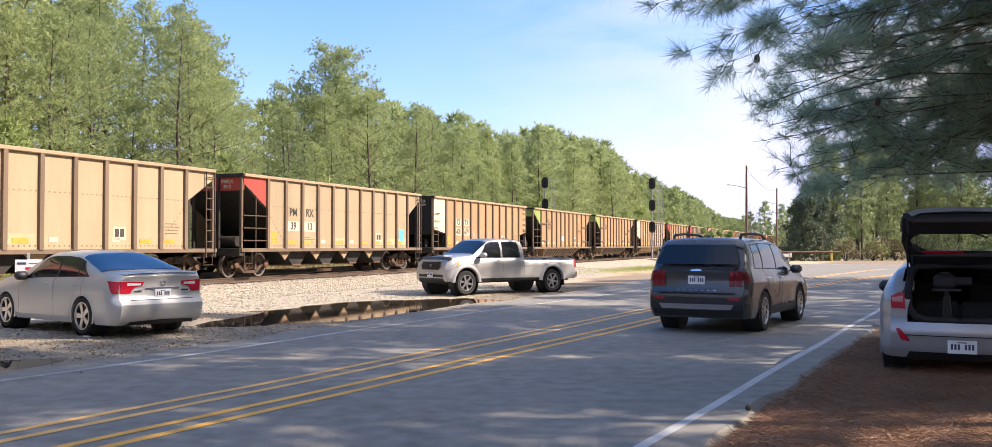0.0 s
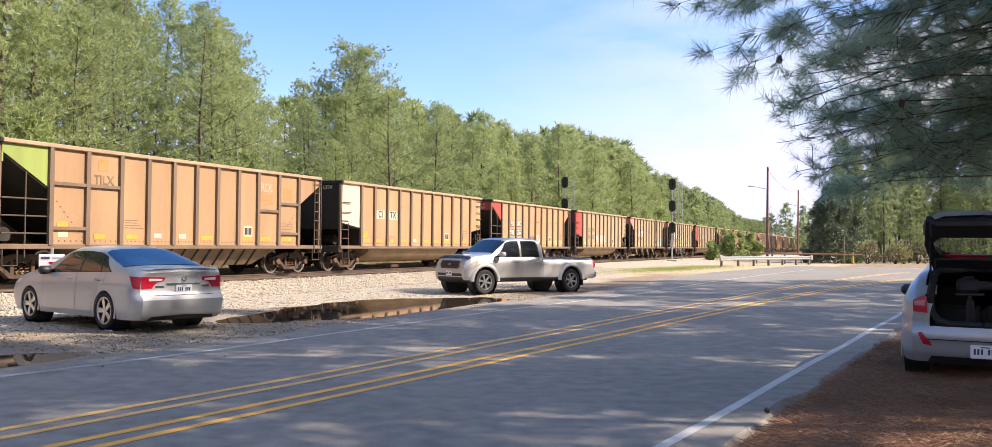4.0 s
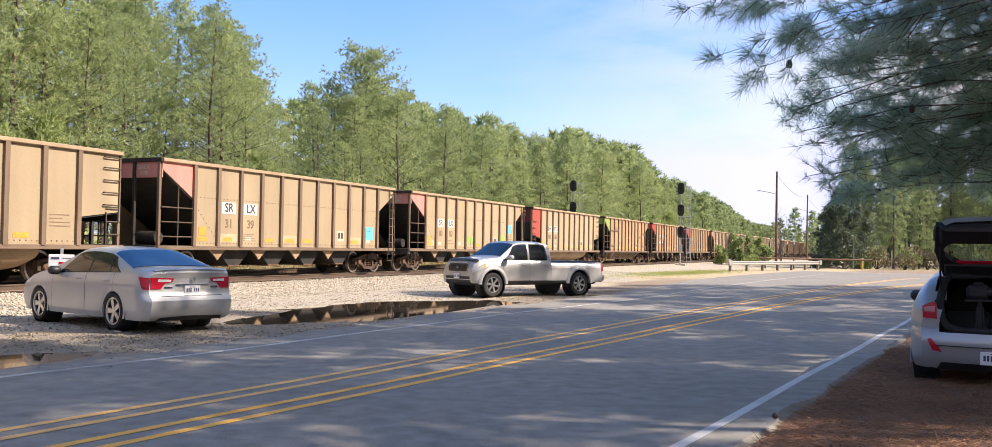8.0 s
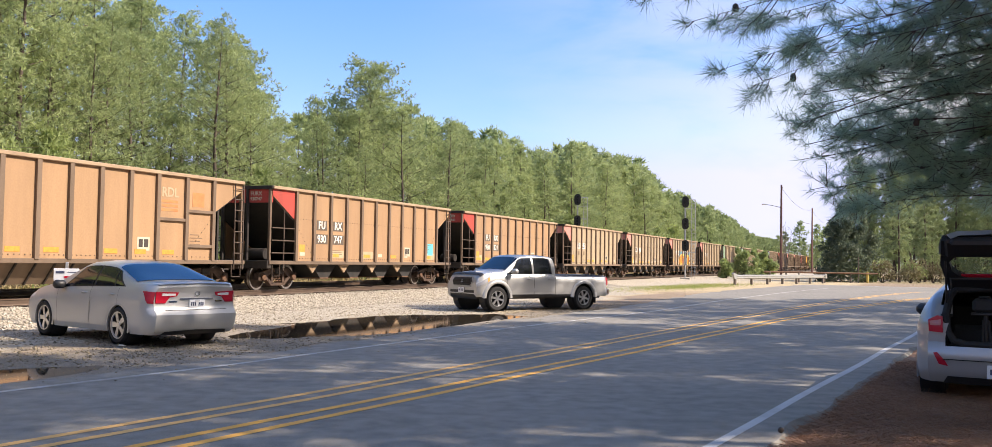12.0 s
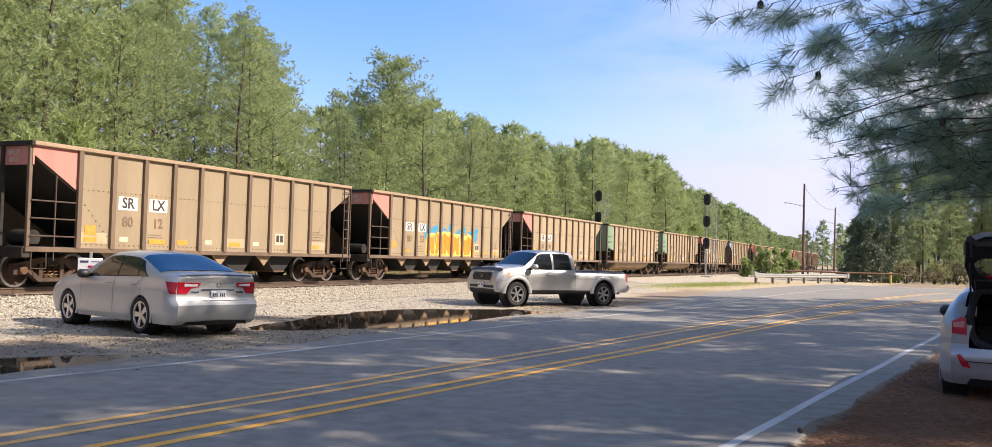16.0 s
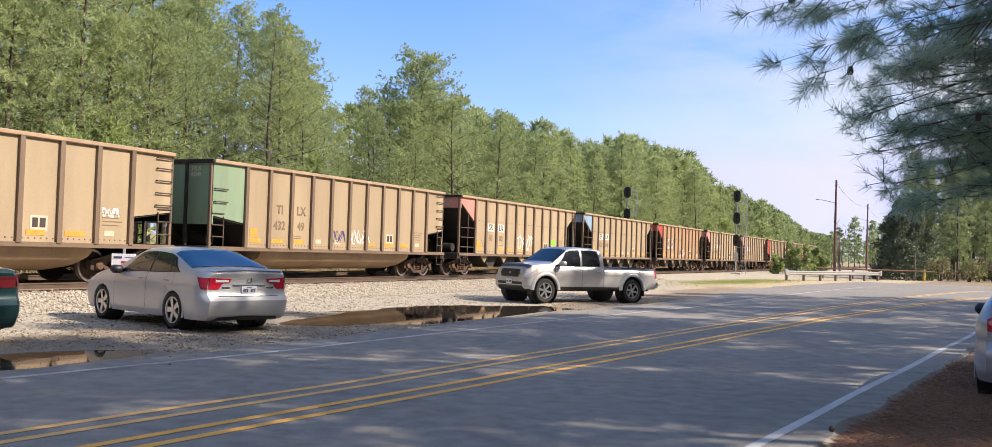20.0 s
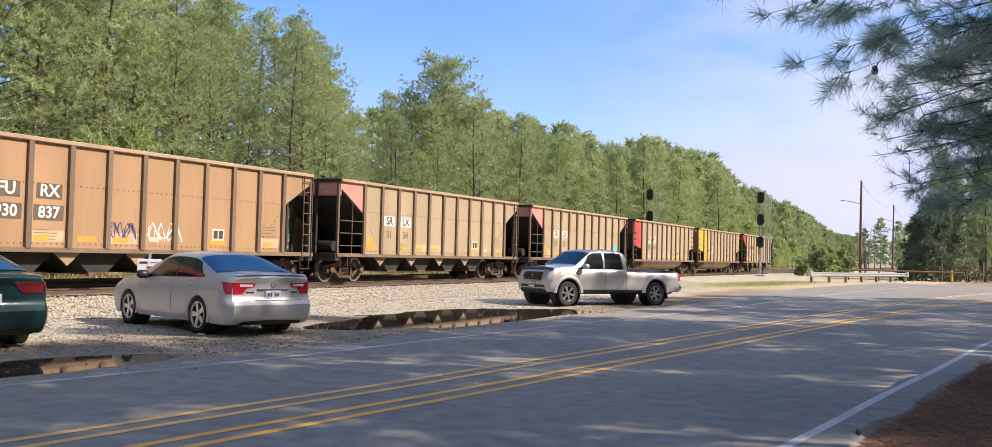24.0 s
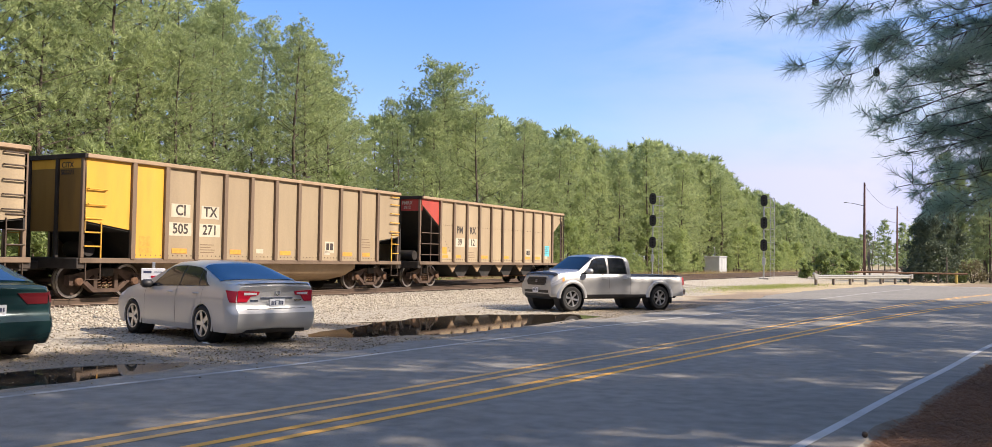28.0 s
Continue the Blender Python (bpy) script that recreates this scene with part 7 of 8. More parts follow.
def build_camera_stand(m):
    """A black camera on a short folded tripod, standing in the open boot."""
    cam_stand = thing("camera_tripod", m, "black camera on a folded tripod standing in the open car boot", "tripod")
    part("column", Shape().tube([(0, 0, 0.0), (0, 0, 0.33)], 0.028, 8), BLACK_PLASTIC, cam_stand)
    for k in range(3):
        a = k * 2.094
        part("leg", Shape().tube([(0.05 * math.cos(a), 0.05 * math.sin(a), 0.0), (0.035 * math.cos(a), 0.035 * math.sin(a), 0.27)], 0.014, 6), BLACK_PLASTIC, cam_stand)
    part("head_plate", Shape().box(-0.06, 0.06, -0.16, 0.16, 0.33, 0.36, 0.008), BLACK_PLASTIC, cam_stand)
    part("camera_body", Shape().box(-0.06, 0.06, -0.11, 0.15, 0.36, 0.53, 0.04).box(-0.05, 0.05, -0.05, 0.08, 0.52, 0.56, 0.02), BLACK_RUBBER, cam_stand)
    part("lens_barrel", Shape().lathe([(0.0, -0.1), (0.05, -0.1), (0.055, 0.0), (0.06, 0.1), (0.0, 0.1)], 12).moved(pose(0, -0.17, 0.45)), BLACK_RUBBER, cam_stand, smooth=40)


build_hatchback()
build_camera_stand(at_axle(6.17, 11.62, radians(62.0)) @ pose(-0.60, 0.14, 0.672))


# ---- near pine boughs over the parked car ----
BOUGH = foliage("shaded_pine_needles", (0.46, 0.62, 0.46), (0.28, 0.41, 0.31), 0.7)
TWIG = surface("dark_pine_twig", (0.07, 0.05, 0.042), 0.9, spread=0.4, fine=30, bump=0.4)
CONE = surface("pine_cone", (0.05, 0.035, 0.028), 0.85, spread=0.4, fine=60)


def toward(bearing, rise, d):
    b, e = radians(bearing), radians(rise)
    return Vector((math.sin(b) * math.cos(e), math.cos(b) * math.cos(e), math.sin(e))) * d + Vector((0, 0, EYE))


# tips of the boughs: compass bearing and rise from the standing place, distance, fullness
BOUGH_TIPS = ((7.6, 15.6, 9.2, 0.22), (10.6, 14.6, 9.5, 0.4), (13.0, 11.4, 9.7, 0.6), (14.9, 10.4, 9.8, 0.6), (12.4, 13.4, 9.8, 0.4), (15.2, 13.4, 10.2, 0.5), (14.4, 15.2, 10.0, 0.4), (16.6, 12.2, 10.5, 0.5), (17.6, 10.4, 10.8, 0.6), (17.8, 13.4, 10.6, 0.6),
              (17.2, 8.4, 11.4, 0.9), (17.6, 9.6, 11.2, 0.9), (18.2, 7.2, 11.8, 0.9), (17.2, 15.2, 10.6, 0.6), (18.6, 12.0, 11.0, 0.7), (18.6, 6.0, 12.0, 0.95), (19.4, 4.6, 12.6, 0.95), (20.2, 3.2, 13.2, 0.95), (19.6, 7.4, 12.2, 1.1), (19.2, 9.4, 11.8, 1.1), (19.0, 11.0, 11.4, 0.9), (20.0, 8.6, 11.6, 0.9), (20.6, 10.6, 11.2, 1.0),
              (21.0, 13.4, 11.0, 1.0), (22.2, 6.6, 12.6, 1.2), (22.6, 9.0, 12.0, 1.2), (23.2, 4.6, 13.0, 1.2), (23.6, 11.6, 11.6, 1.2), (24.4, 7.2, 12.6, 1.3), (24.8, 14.0, 11.2, 1.2), (25.4, 5.0, 13.4, 1.2),
              (25.6, 9.6, 12.2, 1.4), (26.6, 7.4, 12.8, 1.4), (27.0, 12.0, 11.8, 1.4), (27.6, 4.4, 13.4, 1.2), (28.2, 9.4, 12.4, 1.4), (29.0, 6.6, 13.0, 1.4), (29.6, 13.0, 11.6, 1.3), (30.4, 10.0, 12.2, 1.3), (31.0, 5.4, 13.2, 1.2),
              (31.6, 8.0, 12.8, 1.2), (33.0, 11.0, 12.0, 1.2), (26.0, 15.6, 11.2, 1.2), (22.4, 15.6, 10.8, 1.0), (19.0, 16.0, 10.4, 0.6), (30.6, 16.0, 11.2, 1.2),
              (20.9, 5.6, 12.8, 1.2), (21.8, 8.0, 12.4, 1.2), (22.9, 13.0, 11.4, 1.2), (24.0, 5.8, 13.2, 1.2), (25.0, 11.2, 12.2, 1.2), (26.4, 5.8, 13.4, 1.2),
              (27.4, 8.4, 13.0, 1.2), (28.4, 11.0, 12.4, 1.2), (29.4, 8.2, 13.0, 1.2), (30.6, 7.0, 13.4, 1.2), (31.8, 13.2, 12.0, 1.2), (32.4, 9.6, 12.8, 1.2), (23.6, 15.8, 11.2, 1.3))


def build_overhang():
    tree = thing("overhanging_pine", Matrix.Identity(4), "roadside pine whose long dark boughs hang over the parked car", "pine tree", "pines along the near roadside")
    base = rd(13.5, 9.0, -0.02)
    trunk = [base + Vector((0.1 * math.sin(h), 0.1 * math.cos(h * 0.7), h)) for h in (0, 1.5, 3, 5, 7, 9, 11, 13, 15)]
    part("trunk", Shape().tube(trunk, [0.24, 0.2, 0.19, 0.17, 0.15, 0.12, 0.09, 0.06, 0.03], 12), BARK, tree, "brown scaly trunk", smooth=60)
    g = random.Random(21)
    for bearing, rise, d, full in BOUGH_TIPS:
        tip = toward(bearing, rise, d)
        root = base + Vector((0, 0, min(12.5, max(2.6, tip.z + (g.uniform(0.6, 2.0) if full > 0.8 else g.uniform(2.6, 3.8))))))
        mid = root.lerp(tip, 0.5) + Vector((g.uniform(-0.3, 0.3), g.uniform(-0.3, 0.3), 0.55))
        path = []
        for k in range(11):
            t = k / 10
            p = root * (1 - t) ** 2 + mid * 2 * t * (1 - t) + tip * t * t
            path.append(p + Vector((g.uniform(-0.09, 0.09), g.uniform(-0.09, 0.09), g.uniform(-0.09, 0.09) - 0.25 * math.sin(math.pi * t) ** 2)))
        wood = Shape().tube(path, [(0.028 if full > 0.8 else 0.014) * (1 - 0.85 * k / 10) for k in range(11)], 6)
        cs, ws = [], []
        n = int(12 + 30 * full * (0.80 if full > 0.8 else 1.3))
        for j in range(n):
            t = 1 - (g.random() ** 1.25) * (0.55 if full < 0.8 else 0.60)
            i = min(9, int(t * 10))
            p = path[i].lerp(path[i + 1], t * 10 - i)
            ahead = (path[i + 1] - path[i]).normalized()
            side = Vector((ahead.y, -ahead.x, 0)) * g.choice((-1, 1))
            way = (ahead * g.uniform(0.4, 1.0) + side * g.uniform(0.2, 1.0) + Vector((0, 0, g.uniform(-0.45, 0.45) if full > 0.8 else g.uniform(-0.8, 0.3)))).normalized()
            ln = (g.uniform(0.2, 0.55) if full > 0.8 else g.uniform(0.15, 0.42)) * (1.15 - 0.5 * (t > 0.93))
            q1, q2 = p + way * ln * 0.55 + Vector((0, 0, -0.03)), p + way * ln + Vector((0, 0, g.uniform(-0.04, 0.1)))
            wood.tube([p, q1, q2], [0.006, 0.005, 0.004], 3, caps=False)
            for c, w in ((q2, way), (q1.lerp(q2, 0.6), way), (q1, way)) if full > 0.8 else ((q2, way), (q1.lerp(q2, 0.5), way)):
                cs.append(tuple(c + Vector((g.gauss(0, 0.03), g.gauss(0, 0.03), g.gauss(0, 0.03)))))
                ws.append(tuple((w + Vector((0, 0, 0.25))).normalized()))
            if full > 0.9:
                for _ in range(5):
                    off = Vector((g.gauss(0, 0.19), g.gauss(0, 0.19), g.gauss(0.02, 0.12)))
                    wood.tube([q1, q1 + off], 0.004, 3, caps=False)
                    cs.append(tuple(q1 + off))
                    ws.append(tuple((way + off * 2).normalized()))
        limb = part("bough", wood, TWIG, tree)
        v, f = tufts(cs, ws, 46 if full < 0.8 else 24, 0.20 if full < 0.8 else 0.17, 0.0042 if full < 0.8 else 0.0062, int(bearing * 10 + rise), 0.95 if full < 0.8 else 1.15, 0.12)
        part("needles", fast_mesh("needles", v, f, BOUGH), BOUGH, limb)
    for bearing, rise, d in ((17.3, 10.9, 10.6), (23.9, 8.1, 11.6), (14.0, 15.0, 9.9)):
        s = Shape().lathe([(0.0, -0.05), (0.028, -0.04), (0.036, -0.01), (0.028, 0.03), (0.0, 0.055)], 8, "z")
        part("pine_cone", s.moved(Matrix.Translation(toward(bearing, rise, d))), CONE, tree)


build_overhang()


# ---- signals, poles, barrier, huts ----
SIGNAL_BLACK = surface("signal_black", (0.012, 0.012, 0.013), 0.55, spread=0.2)
ALU = surface("aluminium_mast", (0.45, 0.46, 0.47), 0.4, 0.7, spread=0.15, fine=40)
POLE_WOOD = surface("reddish_utility_pole", (0.17, 0.085, 0.07), 0.85, spread=0.35, scale=1.5, fine=20, streak=True, bump=0.2)
HUT_GREY = surface("pale_grey_steel_hut", (0.50, 0.51, 0.52), 0.5, 0.2, spread=0.12, scale=2)
GUARD = surface("galvanised_guardrail", (0.40, 0.40, 0.385), 0.4, 0.5, spread=0.15, scale=2, dirt=(0.35, 0.32, 0.28), dirt_amount=0.3)
POST_WOOD = surface("grey_treated_post", (0.17, 0.14, 0.115), 0.9, spread=0.35, fine=30, streak=True)
YELLOW_POST = surface("yellow_bollard", (0.45, 0.33, 0.08), 0.7, spread=0.3, dirt=(0.2, 0.15, 0.08), dirt_amount=0.5)


def build_signal(x, y, z, yaw, label):
    """A colour-light signal: three oval heads on a mast, a ladder and cage beside it."""
    sig = thing("railway_signal", pose(x, y, z, 0, 0, yaw), label, "railway signal", "railway signals")
    part("base", Shape().box(-0.45, 0.45, -0.45, 0.45, -0.3, 0.12, 0.04), surface("concrete_footing", (0.36, 0.34, 0.31), 0.9), sig)
    part("mast", Shape().tube([(0, 0, 0.1), (0, 0, 7.9)], 0.085, 10), ALU, sig, smooth=60)
    part("equipment_box", Shape().box(-0.16, 0.16, -0.32, -0.10, 1.35, 2.05, 0.02), ALU, sig)
    for h in (3.25, 5.4, 7.55):
        n = 20
        oval = [(0.33 * math.cos(a), h + (0.24 if math.sin(a) > 0 else -0.24) + 0.33 * math.sin(a)) for a in (2 * math.pi * k / n for k in range(n))]
        head = part("signal_head", Shape().prism(oval, "y", -0.30, -0.26), SIGNAL_BLACK, sig, "black oval backboard")
        part("lamp_case", Shape().box(-0.15, 0.15, -0.26, -0.06, h - 0.42, h + 0.42, 0.04), SIGNAL_BLACK, head)
        for d in (-0.28, 0.0, 0.28):
            hood = Shape()
            rows = []
            for yy in (-0.30, -0.55):
                rows.append([(0.115 * math.cos(a), yy, h + d + 0.115 * math.sin(a)) for a in (math.pi * (-0.15 + 1.3 * k / 10) for k in range(11))])
            part("hood", hood.grid(rows), SIGNAL_BLACK, head)
            part("lens", Shape().lathe([(0.0, -0.325), (0.06, -0.32), (0.09, -0.305)], 14).moved(pose(0, 0, h + d)), surface("dark_lens", (0.02, 0.02, 0.022), 0.15), head)
    lad = Shape()
    for yy in (0.62, 0.98):
        lad.tube([(yy, 0.15, 0.0), (yy, 0.15, 7.7)], 0.03, 6)
    part("ladder_rail", lad, ALU, sig)
    for k in range(20):
        part("rung", Shape().tube([(0.62, 0.15, 0.4 + 0.37 * k), (0.98, 0.15, 0.4 + 0.37 * k)], 0.018, 5), ALU, sig)
    for h in (2.6, 4.8, 6.9):
        part("platform", Shape().box(-0.1, 1.0, -0.1, 0.4, h - 0.02, h + 0.02), ALU, sig)
        cage = Shape()
        cage.tube([(0.1, -0.1, h + 0.9), (1.0, -0.1, h + 0.9), (1.0, 0.4, h + 0.9), (0.1, 0.4, h + 0.9)], 0.02, 5).tube([(1.0, -0.1, h), (1.0, -0.1, h + 0.9)], 0.02, 5).tube([(1.0, 0.4, h), (1.0, 0.4, h + 0.9)], 0.02, 5)
        part("cage", cage, ALU, sig)
    return sig


build_signal(18.22, 92.55, 0.12, -8, "three-head black railway signal on a silver mast by the track")
build_signal(7.68, 93.76, 0.28, -5, "three-head railway signal on a ladder mast behind the tracks")


def build_hut():
    p, q = Vector((17.96, 122.32, 0)), Vector((21.6, 130.0, 0))
    m = Matrix.LocRotScale((18.6, 126.0, 0.1), Euler((0, 0, radians(65))), None)
    hut = thing("signal_hut", m, "pale grey steel signal equipment hut beside the track", "equipment hut")
    part("walls", Shape().box(-1.7, 1.7, -1.0, 1.0, 0, 2.25, 0.03), HUT_GREY, hut)
    part("roof", Shape().box(-1.8, 1.8, -1.1, 1.1, 2.25, 2.38, 0.04), HUT_GREY, hut)
    part("door", Shape().box(-0.5, 0.45, -1.03, -0.99, 0.1, 2.05, 0.01), HUT_GREY, hut)
    for k in range(5):
        part("wall_rib", Shape().box(-1.5 + k * 0.75, -1.45 + k * 0.75, -1.02, -0.99, 0.05, 2.2), HUT_GREY, hut)
    part("vent_pipe", Shape().tube([(0.6, 0.3, 2.3), (0.6, 0.3, 3.2), (0.4, 0.3, 3.5), (0.1, 0.3, 3.6)], 0.05, 6), ALU, hut)


build_hut()


def build_pole(x, y, height, arm, turn):
    pole = thing("utility_pole", pose(x, y, 0, 0, 0, turn), "tall reddish wooden utility pole with a street lamp arm", "utility pole", "utility poles")
    part("shaft", Shape().tube([(0, 0, -0.3), (0, 0, height * 0.5), (0.03, 0, height)], [0.21, 0.18, 0.13], 10), POLE_WOOD, pole, smooth=60)
    z = height - 3.4
    part("lamp_arm", Shape().tube([(0, 0, z), (-arm * 0.6, 0, z + 0.35), (-arm, 0, z + 0.5)], 0.045, 6), ALU, pole)
    part("lamp_head", Shape().box(-arm - 0.5, -arm + 0.05, -0.13, 0.13, z + 0.44, z + 0.58, 0.04), ALU, pole)
    part("insulator", Shape().lathe([(0.0, -0.1), (0.05, -0.08), (0.06, 0.0), (0.03, 0.1), (0, 0.12)], 8, "z").moved(pose(0.15, 0, height - 0.4)), SIGNAL_BLACK, pole)
    return pole


POLES = ((41.9, 140.1), (64.9, 195.5), (86.6, 247.3))
for x, y in POLES:
    build_pole(x, y, 13.6, 2.3, -14)
wires = Shape()
for (x0, y0), (x1, y1) in zip(POLES, POLES[1:]):
    wires.tube([(x0 + (x1 - x0) * k / 12, y0 + (y1 - y0) * k / 12, 13.2 - 4.5 * (k / 12) * (1 - k / 12)) for k in range(13)], 0.02, 4)
solo("overhead_wire", wires, SIGNAL_BLACK, "thin dark wire sagging between the utility poles", "wire")


def build_guardrail():
    a, b = Vector((18.4, 73.8, 0)), Vector((30.2, 87.2, 0))
    yaw = math.atan2((b - a).y, (b - a).x)
    ln = (b - a).length
    rail = thing("guardrail", Matrix.LocRotScale(a, Euler((0, 0, yaw)), None), "galvanised steel guardrail on short posts beside the road bend", "guardrail")
    prof = [(-0.02, 0.78), (-0.075, 0.74), (-0.085, 0.70), (-0.02, 0.66), (0.0, 0.62), (-0.02, 0.58), (-0.085, 0.54), (-0.075, 0.50), (-0.02, 0.46)]
    rows = [[(x, y, z) for y, z in prof] for x in (0.25, ln * 0.35, ln * 0.7, ln - 0.2)]
    back = [[(x, y + 0.008, z) for x, y, z in r] for r in rows]
    s = Shape().grid(rows).grid(back)
    part("beam", s, GUARD, rail, smooth=30)
    for k in range(7):
        x = 0.35 + k * (ln - 0.7) / 6
        part("post", Shape().box(x - 0.09, x + 0.09, 0.02, 0.2, -0.4, 0.72, 0.015), POST_WOOD, rail)
    part("end_terminal", Shape().prism([(0.3, 0.42), (0.3, 0.82), (-0.25, 0.95), (-0.35, 0.85), (-0.1, 0.45)], "y", -0.12, 0.04), GUARD, rail)
    part("end_shoe", Shape().box(ln - 0.3, ln + 0.1, -0.12, 0.06, 0.42, 0.86, 0.02), GUARD, rail)


build_guardrail()


def build_barrier():
    bar = thing("wooden_barrier", pose(31.2, 90.6, 0, 0, 0, 12), "low rusty brown barrier rail on posts at the bend", "barrier")
    part("rail", Shape().tube([(-6, 0.5, 0.95), (0, 0, 0.92), (5.8, 0, 0.9)], 0.08, 8), RUST, bar)
    for x in (-5.5, -2.5, 0.2, 3.0):
        part("post", Shape().tube([(x, 0.2, -0.2), (x, 0.2, 0.95)], 0.08, 8), POST_WOOD, bar)
    solo("yellow_bollard", Shape().tube([(0, 0, -0.2), (0, 0, 1.05), (0, 0, 1.1)], [0.13, 0.13, 0.08], 10), YELLOW_POST, "short dirty yellow wooden bollard by the bend", "bollard", m=pose(36.1, 92.4, 0))
    solo("sign_post", Shape().tube([(0, 0, -0.2), (0, 0, 2.5)], 0.06, 8), POST_WOOD, "bare grey upright post by the bend", "post", m=pose(35.2, 92.3, 0))


build_barrier()


def build_gantry():
    gan = thing("signal_gantry", pose(108.9, 311.5, 0, 0, 0, 18), "distant grey signal gantry over the tracks", "signal gantry")
    for x in (-3.6, 3.6):
        part("leg", Shape().box(x - 0.25, x + 0.25, -0.25, 0.25, 0, 7.4), ALU, gan)
    for z in (7.2, 8.6):
        part("chord", Shape().box(-4, 9.0, -0.12, 0.12, z - 0.12, z + 0.12), ALU, gan)
    for k in range(9):
        x = -4 + k * 1.4
        part("brace", Shape().tube([(x, 0, 7.2), (x + 1.4, 0, 8.6)], 0.09, 4), ALU, gan)
    for x in (-2.6, 5.5):
        part("head", Shape().box(x - 0.4, x + 0.4, -0.3, 0.3, 9.2, 11.2, 0.1), SIGNAL_BLACK, gan)
        part("head_post", Shape().tube([(x, 0.3, 8.6), (x, 0.3, 11.3)], 0.08, 6), ALU, gan)


build_gantry()


def build_sign():
    sign = thing("trackside_sign", pose(-9.8, 21.2, -0.04, 0, 0, 12), "small white trackside notice on a steel post", "sign")
    part("post", Shape().box(-0.03, 0.03, 0.0, 0.03, 0, 1.42, 0.005), STEEL, sign)
    part("board", Shape().box(-0.27, 0.27, -0.02, 0.0, 1.0, 1.28, 0.008), PLATE_WHITE, sign)
    part("notice_bars", Shape().box(-0.22, -0.04, -0.025, -0.018, 1.17, 1.22).box(0.02, 0.2, -0.025, -0.018, 1.19, 1.205), PLATE_BARS, sign)
    part("notice_stripe", Shape().box(-0.05, 0.12, -0.026, -0.018, 1.06, 1.11), RED_LAMP, sign)


build_sign()


# ---- cedar, brush, bare sapling, grass ----
def leaf_cloud(name, seed, blobs, per, size, mat, label, category, m, stems=7, group=""):
    """A shrub of many small leaves on stems; blobs are (x, y, z, radius)."""
    g = np.random.default_rng(seed)
    ob = thing(name, m, label, category, group)
    wood = Shape()
    r = random.Random(seed)
    for k in range(stems):
        b = blobs[k % len(blobs)]
        wood.tube([(r.uniform(-0.1, 0.1), r.uniform(-0.1, 0.1), -0.1), (b[0] * 0.5, b[1] * 0.5, b[2] * 0.55), (b[0] + r.uniform(-0.2, 0.2), b[1], b[2] + b[3] * 0.6)], [0.035, 0.025, 0.01], 5)
    tagged(part("stems", wood, BARK, ob), kind="stuff")
    cs = []
    for x, y, z, rad in blobs:
        d = g.normal(0, 1, (per, 3))
        d /= np.linalg.norm(d, axis=1, keepdims=True)
        cs.append(np.array((x, y, z)) + d * rad * g.random((per, 1)) ** 0.35)
    c = np.concatenate(cs)
    w = g.normal(0, 1, c.shape) + np.array((0, 0, 0.6))
    w /= np.linalg.norm(w, axis=1, keepdims=True)
    v, f = tufts(c, w, 4, size, size * 0.4, seed)
    part("leaves", fast_mesh("leaves", v, f, mat), mat, ob)
    return ob


def build_cedar(x, y, h, rad, seed):
    g = random.Random(seed)
    blobs = []
    for k in range(26):
        f = k / 25
        for _ in range(3):
            a = g.uniform(0, 6.28)
            r = rad * (1 - f) ** 0.7 * g.uniform(0.45, 1.0)
            blobs.append((r * math.cos(a), r * math.sin(a), 0.4 + f * (h - 0.6), 0.35 + 0.5 * (1 - f)))
    leaf_cloud("cedar_tree", seed, blobs, 46, 0.34, CEDAR, "dense dark cedar tree at the road bend", "cedar tree", pose(x, y, -0.1), 9)


build_cedar(35.0, 96.0, 8.0, 2.9, 61)
build_cedar(37.4, 99.0, 9.0, 3.0, 62)
gg = random.Random(44)
for k in range(13):
    x, y = 37.5 + k * 1.9 + gg.uniform(-0.6, 0.6), 96.5 - 0.1 * k + gg.uniform(-1, 1)
    blobs = [(gg.uniform(-1.2, 1.2), gg.uniform(-0.6, 0.6), gg.uniform(0.4, 1.9), gg.uniform(0.45, 0.9)) for _ in range(7)]
    leaf_cloud("brush", 70 + k, blobs, 60, 0.24, BUSH if k % 3 else SHRUB, "tangled olive-green roadside brush under the pines", "bush", pose(x, y, 0), 8, "brush at the bend")
for x, y, s in ((28.4, 108.3, 1.0), (31.1, 109.7, 0.9), (25.9, 107.5, 0.55)):
    blobs = [(gg.uniform(-0.95, 0.95) * s, gg.uniform(-0.9, 0.9) * s, 0.4 + 3.0 * (k / 15) * s, (0.8 - 0.035 * k) * s) for k in range(15)]
    leaf_cloud("young_pine", 90 + int(x), blobs, 70, 0.34, SHRUB, "bright green bushy young pine behind the guardrail", "young pine", pose(x, y, 0), 9)


def build_sapling(x, y, h, seed):
    g = random.Random(seed)
    s = Shape()
    for k in range(5):
        a = g.uniform(0, 6.28)
        tip = Vector((math.cos(a) * 0.7, math.sin(a) * 0.7, h * g.uniform(0.7, 1.0)))
        s.tube([(0, 0, -0.1), tip * 0.5 + Vector((0, 0, 0.2)), tip], [0.07, 0.04, 0.012], 5)
        for j in range(12):
            p = tip * g.uniform(0.35, 1.0)
            d = Vector((g.gauss(0, 0.5), g.gauss(0, 0.5), g.uniform(0.3, 0.9)))
            s.tube([p, p + d], [0.016, 0.006], 3, caps=False)
    solo("bare_sapling", s, DEAD, "leafless grey sapling behind the guardrail", "sapling", m=pose(x, y, 0))


build_sapling(36.4, 119.6, 7.0, 5)
build_sapling(7.2, 128.0, 6.0, 6)


